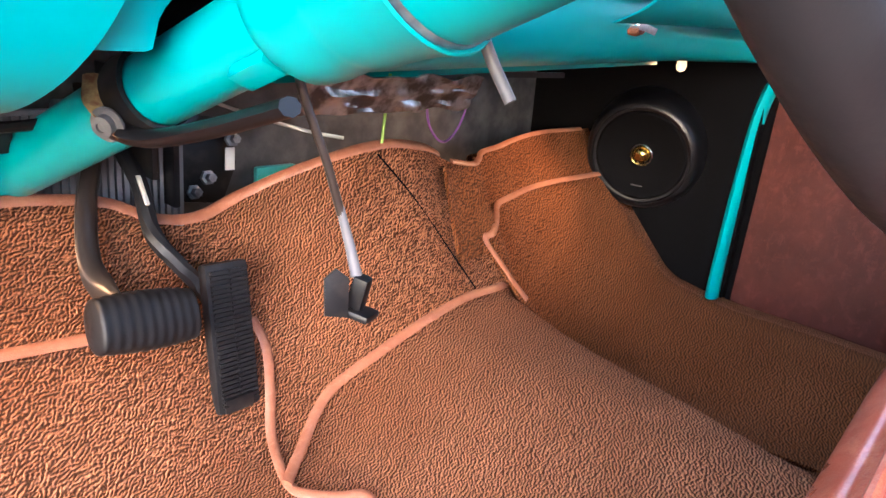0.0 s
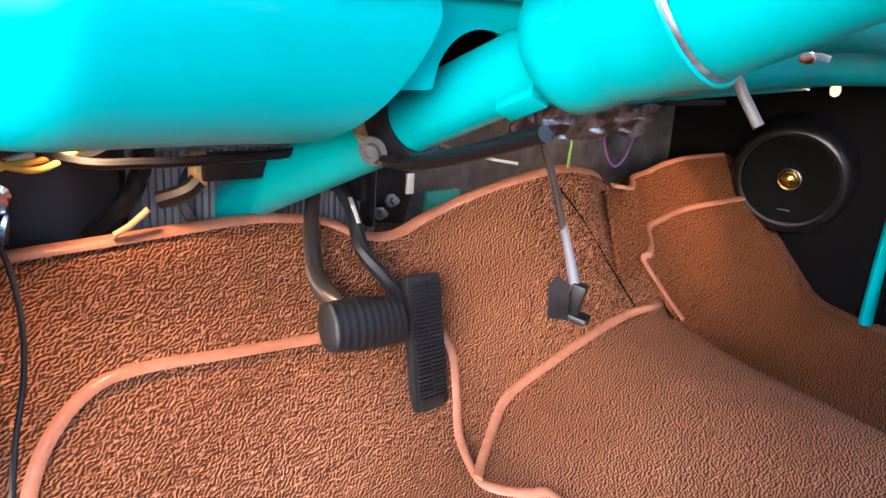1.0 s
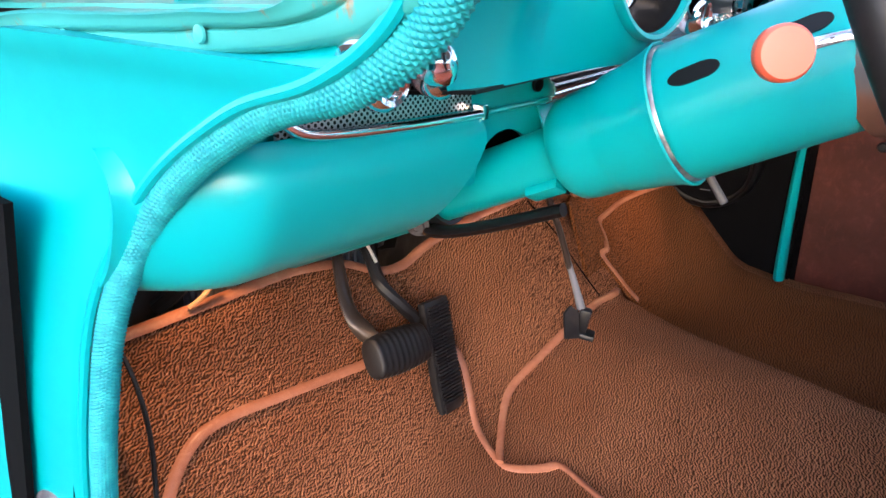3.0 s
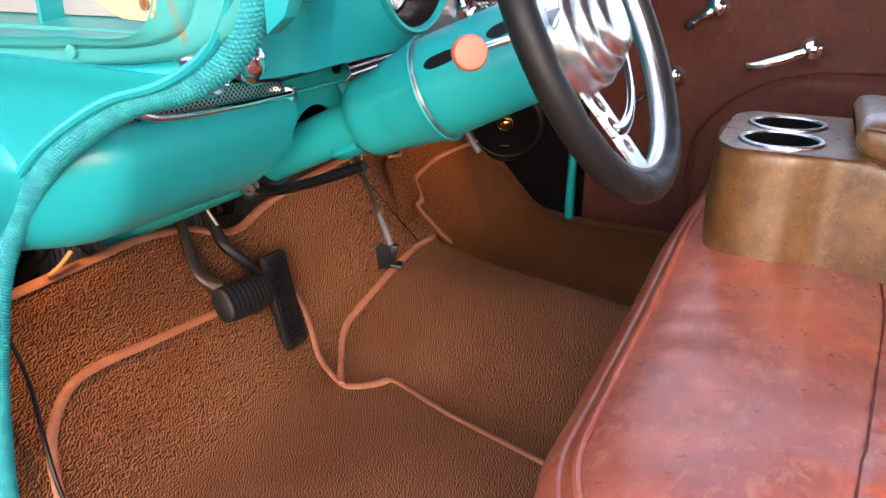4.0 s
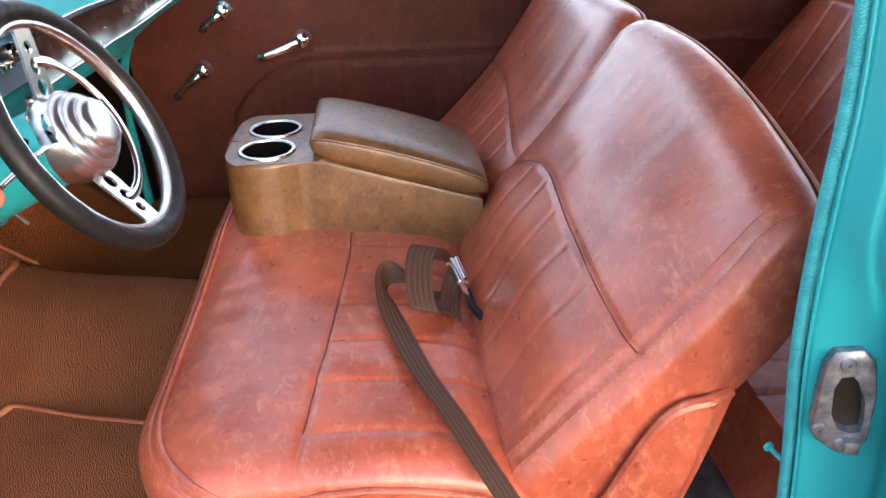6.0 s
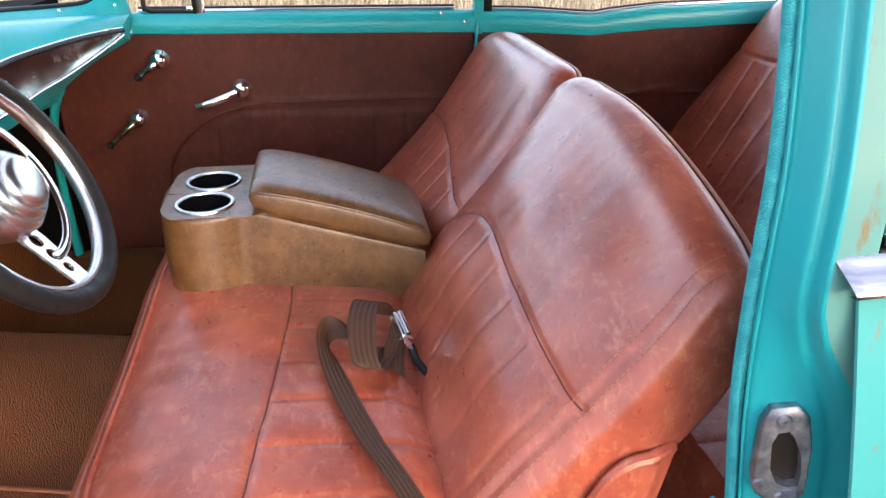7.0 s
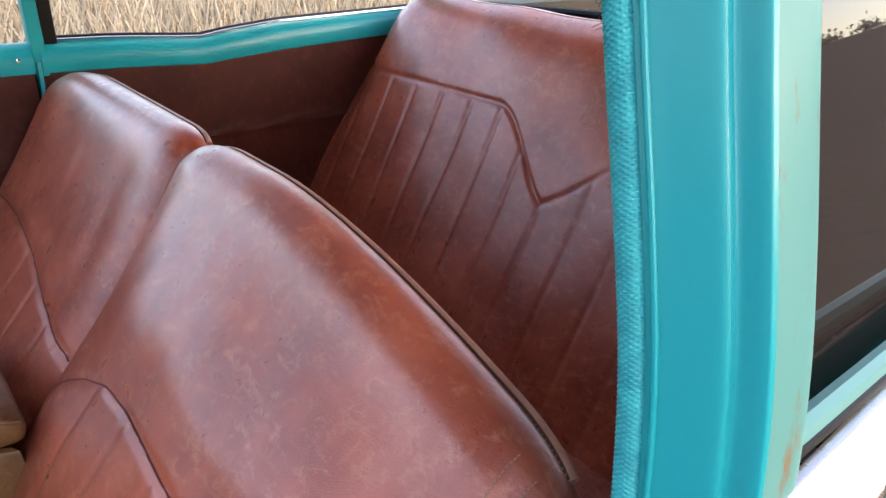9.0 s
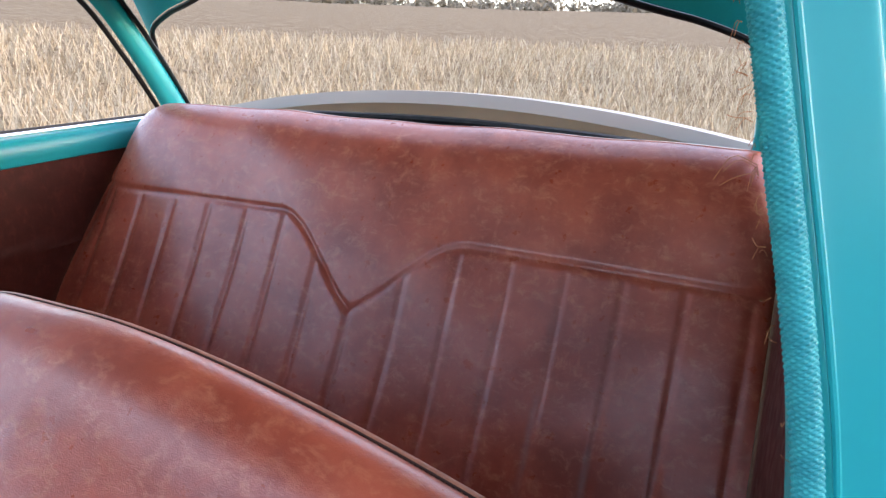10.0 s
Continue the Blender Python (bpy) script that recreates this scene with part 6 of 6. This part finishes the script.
part("cushion", grid(cushion_grid, 400, 280), red_leather, bench, "oxblood leather cushion with stitched pleats")
cross_seam = []
for k in range(81):
    x = -0.60 + 1.20 * k / 80
    ys = 0.048 + 0.115 * max(0.0, abs(x) - 0.14) ** 1.15
    best = min((abs(cushion_point(x, 0.15 + 0.45 * j / 300).y - ys), 0.15 + 0.45 * j / 300) for j in range(301))[1]
    cross_seam.append(cushion_point(x, best) + Vector((0, 0, 0.0004)))
part("seam", tube(cross_seam, 0.0012, 6), seam_mat, bench, "dark stitched seam across the cushion")
S_PIPE = 0.655
pipe_pts = [cushion_point(-XE * 0.995 + 2 * XE * 0.995 * k / 60, S_PIPE) + Vector((0, 0.002, 0.002)) for k in range(61)]
pipe_pts = [cushion_point(-XE, s) + Vector((-0.003, 0, -0.002)) for s in (0.12, 0.2, 0.3, 0.4, 0.5, 0.58, 0.62)] + pipe_pts + [cushion_point(XE, s) for s in (0.5, 0.3)]
part("piping", tube(pipe_pts, 0.0045, 8), red_leather, bench, "leather piping along the cushion edge")

BACK = [(-0.178, 0.590), (-0.157, 0.622), (-0.163, 0.652), (-0.205, 0.695), (-0.262, 0.758), (-0.312, 0.815), (-0.356, 0.870), (-0.395, 0.925), (-0.428, 0.980), (-0.450, 1.020), (-0.472, 1.048), (-0.498, 1.062), (-0.520, 1.061), (-0.534, 1.050), (-0.541, 1.02), (-0.540, 0.95), (-0.515, 0.87), (-0.465, 0.80), (-0.415, 0.755), (-0.37, 0.70), (-0.33, 0.64), (-0.29, 0.58), (-0.22, 0.55)]
BACK_N = 220
BACK_S = spline([(0, y, z) for y, z in BACK] + [(0, *BACK[0])], BACK_N)
# upper edge of the driver's pleated insert: (x, height)
INSERT = [(-0.668, 0.839), (-0.6, 0.839), (-0.5, 0.837), (-0.37, 0.834), (-0.226, 0.836), (-0.157, 0.830), (-0.106, 0.816), (-0.06, 0.797), (-0.02, 0.775), (0.03, 0.74)]
INSERT_P = [(0.035, 0.765), (0.06, 0.782), (0.13, 0.798), (0.217, 0.813), (0.30, 0.828), (0.38, 0.838), (0.457, 0.843), (0.7, 0.843)]
AXIS = (Vector((0, -0.27, 0.62)), Vector((0, -0.495, 0.99)))


def back_point(x, s, xa, xb, vee, flip):
    k = s * BACK_N
    i = min(int(k), BACK_N - 1)
    p = BACK_S[i].lerp(BACK_S[i + 1], k - i)
    tangent = (BACK_S[i + 1] - BACK_S[i]).normalized()
    normal = Vector((0, tangent.z, -tangent.y))
    front = 1.0 if i < BACK_N * 0.426 else 0.0
    # rounded ends: the outline shrinks towards its own middle
    mid = AXIS[0].lerp(AXIS[1], min(1, max(0, (p.z - 0.62) / 0.37)))
    d = 0.0
    r = 0.08
    for edge, sign in ((xa, 1), (xb, -1)):
        e = max(0.0, 1 - (x - edge) * sign / r)
        d += 1 - math.sqrt(max(0.0, 1 - min(1.0, e) ** 2))
    q = p.lerp(Vector((0, mid.y, mid.z)), 0.36 * d)
    # insert outline and pleats on the front
    if front:
        if xa < -0.5:
            zl = lerp_table(INSERT, x)
            slope = (lerp_table(INSERT, x + 0.004) - lerp_table(INSERT, x - 0.004)) / 0.008
        else:
            zl = lerp_table(INSERT_P, x)
            slope = 0.0
        off = (p.z - zl) / math.sqrt(1 + slope * slope)
        g = groove(off, 0.0055, 0.0030) * step(-0.665, -0.640, x) + 0.0004 * math.exp(-(((off + 0.010) / 0.006) ** 2))
        if p.z < zl:
            kk = (x - vee) / 0.092
            g += groove((kk - round(kk)) * 0.092, 0.0055, 0.0018) * step(0, 0.012, zl - p.z)
            g += 0.001
        g += groove((x - xa if xa < -0.5 else xb - x) - 0.032, 0.006, 0.002) * step(0.60, 0.68, p.z)
        g += 0.004 * noise.noise((x * 8 + flip, p.z * 8, 1)) + 0.0009 * noise.noise((x * 26, p.z * 9, flip))
        t = min(1.0, max(0.0, (x - xa) / (xb - xa)))
        if xa < -0.5:
            g += 0.044 * (1 - abs(2 * t - 1) ** 4) * (1 - step(0.88, 1.04, p.z)) * step(0.61, 0.78, p.z)
        else:
            g += 0.010 * math.sin(t * math.pi) * (1 - step(0.90, 1.03, p.z))
        q = q + normal * (g * (1 - step(0.36, 0.426, s)))
    fall = 0.058 * max(0.0, (-x - 0.15) / 0.45) ** 1.6 + 0.025 * max(0.0, (x - 0.48) / 0.17) ** 2
    lo = fall * max(0.0, (q.z - 0.6) / 0.45)
    return Vector((x, q.y + 0.6 * lo, q.z - lo))


def backrest(xa, xb, vee, flip):
    def f(u, v):
        # denser columns near the two ends
        t = u - 0.06 * math.sin(2 * math.pi * u) / 1.0
        return back_point(xa + (xb - xa) * t, v, xa, xb, vee, flip)

    bm = grid(f, 220, 320, wrap_v=True)
    # close the sides
    n = 320
    made = list(bm.verts)
    for base in (0, 220 * n):
        ring = made[base : base + n]
        c = sum((v.co for v in ring), Vector()) / n
        cv = bm.verts.new(c)
        for j in range(n):
            bm.faces.new((ring[j], ring[(j + 1) % n], cv))
    return bm


SPLIT = 0.035
back_d = part("backrest", backrest(-0.668, SPLIT - 0.004, SPLIT + 0.004, 3.0), red_leather, bench, "driver backrest in worn oxblood leather")
back_p = part("backrest", backrest(SPLIT + 0.004, 0.672, SPLIT + 0.002, 8.0), red_leather, bench, "passenger backrest in worn oxblood leather")


def back_seam(xa, xb, x, s0, s1, vee, flip, lift=0.0012, n=60):
    return [back_point(x, s0 + (s1 - s0) * k / n, xa, xb, vee, flip) + Vector((0, 0.6 * lift, 0.6 * lift)) for k in range(n + 1)]


for par, xa, xb, vee, flip in ((back_d, -0.668, SPLIT - 0.004, SPLIT + 0.004, 3.0), (back_p, SPLIT + 0.004, 0.672, SPLIT + 0.002, 8.0)):
    top = [back_point(xa + (xb - xa) * (0.02 + 0.96 * k / 40), 13 / 23, xa, xb, vee, flip) for k in range(41)]
    part("piping", tube(top, 0.0068, 10), welt_leather, par, "tan leather piping along the top edge, its colour lightened as lit")
    bm = bmesh.new()
    row = [back_point(xa + (xb - xa) * (0.02 + 0.96 * k / 150), 12.65 / 23, xa, xb, vee, flip) + Vector((0, 0, 0.0008)) for k in range(151)]
    for a, b in zip(row, row[1:]):
        tube([a, a.lerp(b, 0.66)], 0.0009, 5, bm=bm)
    part("stitching", bm, dark_thread, par, "dark stitched line beside the piping")
    fold = [back_point(xa + (xb - xa) * (0.02 + 0.96 * k / 80), 12.83 / 23, xa, xb, vee, flip) + Vector((0, 0.001, 0.003)) for k in range(81)]
    part("fold_line", tube(fold, 0.0010, 6), dark_thread, par, "thin dark fold under the piping")
    # dark seam round the pleated insert
    seam = []
    for k in range(81):
        x = max(xa + 0.030, -0.638) + (xb - 0.012 - max(xa + 0.030, -0.638)) * k / 80 if xa < -0.5 else xa + 0.012 + (xb - 0.042 - xa) * k / 80
        zl = lerp_table(INSERT if xa < -0.5 else INSERT_P, x)
        i = next(j for j in range(12, BACK_N) if BACK_S[j + 1].z > zl)
        s_at = (i + (zl - BACK_S[i].z) / (BACK_S[i + 1].z - BACK_S[i].z)) / BACK_N
        seam.append(back_point(x, s_at, xa, xb, vee, flip) + Vector((0, 0.0002, 0.0002)))
    part("seam", tube(seam, 0.0012, 6), seam_mat, par, "dark seam round the pleated insert")
for off in (0.022, 0.042):
    line = back_seam(-0.668, SPLIT - 0.004, -0.668 + off, 0.07, 0.483, SPLIT + 0.004, 3.0)
    bm = bmesh.new()
    for a, b in zip(line, line[1:]):
        tube([a, a.lerp(b, 0.62)], 0.0008, 5, bm=bm)
    part("stitching", bm, thread, back_d, "tan twin-needle stitching")


def tab(u, v):
    # leather hinge cover hugging the lower side of the backrest
    y = -0.215 - 0.200 * u
    top = lerp_table([(0.0, 0.525), (0.2, 0.575), (0.33, 0.615), (0.48, 0.690), (0.62, 0.745), (0.74, 0.758), (1.0, 0.766)], u)
    z = 0.46 + (top - 0.46) * v
    shift = 0.075 * (1 - v) * step(0.55, 1.0, u)
    return Vector((-0.684 - 0.010 * math.sin(min(1, (1 - v) * 2.2 + 0.15) * 1.4) + 0.012 * step(0.85, 1.0, u), y + shift, z))


part("hinge_cover", thick(tab, 30, 16, (0.016, 0, 0)), red_leather, bench, "leather hinge cover")
part("cover_edge", tube([tab(k / 12, 1.0) + Vector((0.008, 0, 0.001)) for k in range(13)], 0.008, 8, 40), red_leather, bench)
part("base_frame", box(-0.62, -0.40, 0.415, 0.62, 0.26, 0.475, 0.01), black_paint, bench, "black seat base")

# ---------------------------------------------------------------- centre console
console = empty("armrest_console", "tan leather armrest console with two cup holders on the bench", "console", (0.07, 0.0, 0.70))
# plan of the body: rounded front drum, narrowing to a straight box


def console_outline(n=72):
    pts = []
    # driver side, back to front
    pts += [(-0.072, -0.205), (-0.070, -0.10), (-0.068, 0.0), (-0.066, 0.06), (-0.062, 0.095)]
    pts += [(-0.062, 0.125), (-0.072, 0.150), (-0.082, 0.175), (-0.085, 0.205), (-0.077, 0.235), (-0.055, 0.258), (-0.02, 0.270), (0.03, 0.275)]
    pts += [(0.08, 0.276), (0.13, 0.268), (0.165, 0.250), (0.183, 0.22), (0.186, 0.18), (0.180, 0.13), (0.178, 0.0), (0.178, -0.205)]
    sp = spline([(x, y, 0) for x, y in pts], n)
    return [(p.x, p.y) for p in sp]


OUT = console_outline()
CXM, CYM = 0.055, 0.03


def console_wall(u, v):
    x, y = OUT[min(int(u * 72 + 0.5), 72)]
    top = 0.850 if y > 0.10 else 0.850 - (0.10 - y) * 0.31
    base = 0.652 + 0.03 * step(-0.2, 0.05, y)
    z = base + (top - base) * v
    t = max(0.0, v - 0.93) / 0.07
    inset = 0.010 * (1 - math.sqrt(max(0.0, 1 - t * t)))
    d = Vector((x - CXM, (y - CYM) * 0.5, 0)).normalized()
    return Vector((x, y, z)) - d * inset + d * (0.004 * math.sin(v * 3.1) + 0.001 * noise.noise((x * 20, y * 20, z * 20)))


body = part("body", grid(console_wall, 72, 26), tan_leather, console)
# flat top of the front drum, holed for the cups
cups = [(-0.022, 0.192), (0.095, 0.190)]


def drum_top():
    bm = bmesh.new()
    for (hx, hy), (a, b) in zip(cups, ((-0.090, 0.0365), (0.0365, 0.19))):
        n = 40
        hole = [bm.verts.new((hx + 0.046 * math.cos(t), hy + 0.046 * math.sin(t), 0.850)) for t in (2 * math.pi * k / n for k in range(n))]
        rim = []
        for k in range(n):
            t = 2 * math.pi * k / n
            c, s = math.cos(t), math.sin(t)
            q = 0.01
            while q < 0.2:
                px, py = hx + c * q, hy + s * q
                if px < a or px > b or py > 0.268 - 6.0 * max(0, abs(px - 0.05) - 0.075) ** 2 or py < 0.085:
                    break
                q += 0.001
            rim.append(bm.verts.new((hx + c * max(q - 0.001, 0.047), hy + s * max(q - 0.001, 0.047), 0.850)))
        for k in range(n):
            bm.faces.new((hole[k], hole[(k + 1) % n], rim[(k + 1) % n], rim[k]))
    return bm


part("top_panel", drum_top(), tan_leather, console)
for hx, hy in cups:
    holder = part("cup_holder", lathe([(0.0450, 0.0015), (0.0435, -0.004), (0.042, -0.08), (0.0, -0.08)], pose(hx, hy, 0.850), 40), black_cloth, console, "black cup well")
    part("ring", lathe([(0.0450, 0.0010), (0.0462, 0.0033), (0.0515, 0.0035), (0.0535, 0.001), (0.0535, -0.001)], pose(hx, hy, 0.8505), 48), alu, holder, "brushed metal ring")


def lid(u, v):
    """Padded lid: superellipse section, rounded at both ends."""
    s = u * 2 - 1
    y = -0.055 + 0.165 * s
    t = 2 * math.pi * v
    end = (1 - abs(s) ** 9) ** 0.4 if abs(s) < 1 else 0.0
    c, d = math.cos(t), math.sin(t)
    a = math.copysign(abs(c) ** 0.42, c) * 0.128
    b = math.copysign(abs(d) ** 0.55, d) * 0.031
    zc = 0.872 - 0.102 * (1 - u)
    crown = 0.010 * (1 - s * s) if d > 0 else 0
    return Vector((0.056 + a * (0.86 + 0.14 * end), y, zc + (b + crown) * (0.15 + 0.85 * end)))


lid_ob = part("lid", grid(lid, 60, 48, wrap_v=True), tan_leather, console, "padded tan leather lid")
part("lid_welt", tube([lid(0.02 + 0.96 * k / 40, 0.455) + Vector((-0.002, 0, 0.003)) for k in range(41)], 0.0028, 8), tan_leather, lid_ob, "stitched welt")

# ---------------------------------------------------------------- seat belt
belt_ob = empty("seat_belt", "brown webbing seat belt lying coiled on the bench", "seat belt", (-0.3, -0.05, 0.70))


def ribbon(points, width, side, n, thickness=0.0016):
    line = spline(points, n)
    sides = spline(side, n)

    def f(u, v):
        k = min(int(u * n + 0.5), n)
        w = sides[k].normalized()
        # five lengthwise ribs in the weave
        return line[k] + w * width * (v - 0.5) + Vector((0, 0, 0.0007 * math.cos(v * 10 * math.pi)))

    return thick(f, n, 40, (0, 0, -thickness))


part("webbing", ribbon([(-0.715, -0.150, 0.665), (-0.665, -0.125, 0.682), (-0.595, -0.096, 0.695), (-0.52, -0.066, 0.698), (-0.446, -0.043, 0.700), (-0.375, -0.025, 0.703), (-0.315, -0.013, 0.706), (-0.280, -0.010, 0.712), (-0.262, -0.022, 0.716), (-0.265, -0.045, 0.712), (-0.285, -0.07, 0.706)], 0.041, [(0.42, 0.9, 0.1), (0.42, 0.9, 0.1), (0.4, 0.9, 0.1), (0.35, 0.93, 0.1), (0.3, 0.93, 0.12), (0.3, 0.9, 0.25), (0.3, 0.7, 0.6), (0.2, 0.35, 0.9), (0.3, 0.3, 0.9), (0.3, 0.5, 0.8), (0.3, 0.7, 0.6)], 80), belt_mat, belt_ob, "flat brown webbing")
part("webbing", ribbon([(-0.222, -0.118, 0.708), (-0.228, -0.098, 0.738), (-0.256, -0.080, 0.753), (-0.300, -0.070, 0.746), (-0.345, -0.068, 0.728), (-0.372, -0.074, 0.710), (-0.355, -0.090, 0.702), (-0.31, -0.108, 0.700)], 0.044, [(0.1, 0.95, 0.2), (0.15, 0.95, 0.15), (0.2, 0.95, 0.1), (0.22, 0.95, 0.1), (0.25, 0.95, 0.1), (0.2, 0.95, 0.15), (0.15, 0.95, 0.1), (0.15, 0.95, 0.1)], 60), belt_mat, belt_ob, "folded brown webbing loop")
part("webbing", ribbon([(-0.36, -0.115, 0.690), (-0.325, -0.120, 0.698), (-0.29, -0.128, 0.702), (-0.25, -0.135, 0.700)], 0.044, [(0.5, 0.7, 0.3), (0.5, 0.6, 0.5), (0.5, 0.5, 0.6), (0.5, 0.4, 0.7)], 24), belt_mat, belt_ob, "folded brown webbing")
bk = Matrix.Translation((-0.262, -0.136, 0.705)) @ Euler((radians(35), radians(-14), radians(12))).to_matrix().to_4x4()
buckle = part("buckle", box(-0.030, -0.012, -0.009, 0.030, 0.012, 0.009, 0.005, bk, 3), chrome, belt_ob, "chrome buckle")
part("slide_bar", tube([bk @ Vector((-0.026, 0.0, 0.011)), bk @ Vector((0.026, 0.0, 0.011))], 0.005, 12), chrome, buckle)
part("tongue", box(-0.05, -0.008, -0.002, -0.024, 0.008, 0.002, 0.001, bk), chrome, buckle)
part("stalk", tube([(-0.295, -0.150, 0.688), (-0.325, -0.155, 0.678), (-0.35, -0.17, 0.668)], 0.007, 8), black_paint, belt_ob, "black anchor stalk")

# ---------------------------------------------------------------- rear bench
rear = empty("rear_bench_seat", "rear bench in oxblood leather with vertical pleats and a V seam", "seat", (0, -1.1, 0.42))
RBACK = [(-0.920, 0.45), (-0.962, 0.52), (-1.010, 0.60), (-1.068, 0.70), (-1.124, 0.80), (-1.176, 0.90), (-1.218, 0.985), (-1.246, 1.045), (-1.274, 1.100), (-1.306, 1.140), (-1.350, 1.160), (-1.40, 1.157), (-1.44, 1.13)]
RS = spline([(0, y, z) for y, z in RBACK], 160)
VX = -0.038


def rear_point(u, v):
    x = -0.738 + 1.428 * u
    k = v * 160
    i = min(int(k), 159)
    p = RS[i].lerp(RS[i + 1], k - i)
    tan = (RS[i + 1] - RS[i]).normalized()
    nrm = Vector((0, tan.z, -tan.y))
    e = max(0.0, x - 0.55) / 0.125
    e2 = max(0.0, -0.66 - x) / 0.078
    drop = (1 - math.sqrt(max(0.0, 1 - min(1, e) ** 2))) + (1 - math.sqrt(max(0.0, 1 - min(1, e2) ** 2)))
    y, z = p.y - 0.06 * drop * step(0.75, 1.1, p.z), p.z - 0.05 * drop * step(0.98, 1.15, p.z)
    a = abs(x - VX)
    vee = 0.155 * (1 - step(-0.02, 0.205, a) ** 0.9)
    zl = 0.986 - vee - 0.012 * max(0, a - 0.25) - 0.018 * step(0.0, 0.2, VX - x)
    g = groove(p.z - zl, 0.0058, 0.0048)
    if p.z < zl:
        kk = (x - VX) / 0.096
        g += groove((kk - round(kk)) * 0.096, 0.0062, 0.0028) * step(0, 0.015, zl - p.z)
    g += 0.005 * noise.noise((x * 6, p.z * 7, 2))
    return Vector((x, y + nrm.y * g, z + nrm.z * g))


part("backrest", grid(rear_point, 330, 250), red_leather, rear, "oxblood leather backrest with a V seam")
part("piping", tube([rear_point(k / 60, 0.85) for k in range(61)], 0.0015, 6), red_leather, rear)


def rear_cushion(u, v):
    x = -0.68 + 1.35 * u
    y = -1.00 + 0.42 * v
    kk = (x - VX) / 0.096
    z = 0.50 + 0.03 * math.sin(min(1, v * 1.1) * math.pi * 0.6) - 0.10 * max(0, v - 0.92) / 0.08
    return Vector((x, y, z + groove((kk - round(kk)) * 0.096, 0.006, 0.006)))


part("cushion", thick(rear_cushion, 150, 30, (0, 0, -0.08)), red_leather, rear, "oxblood leather cushion")
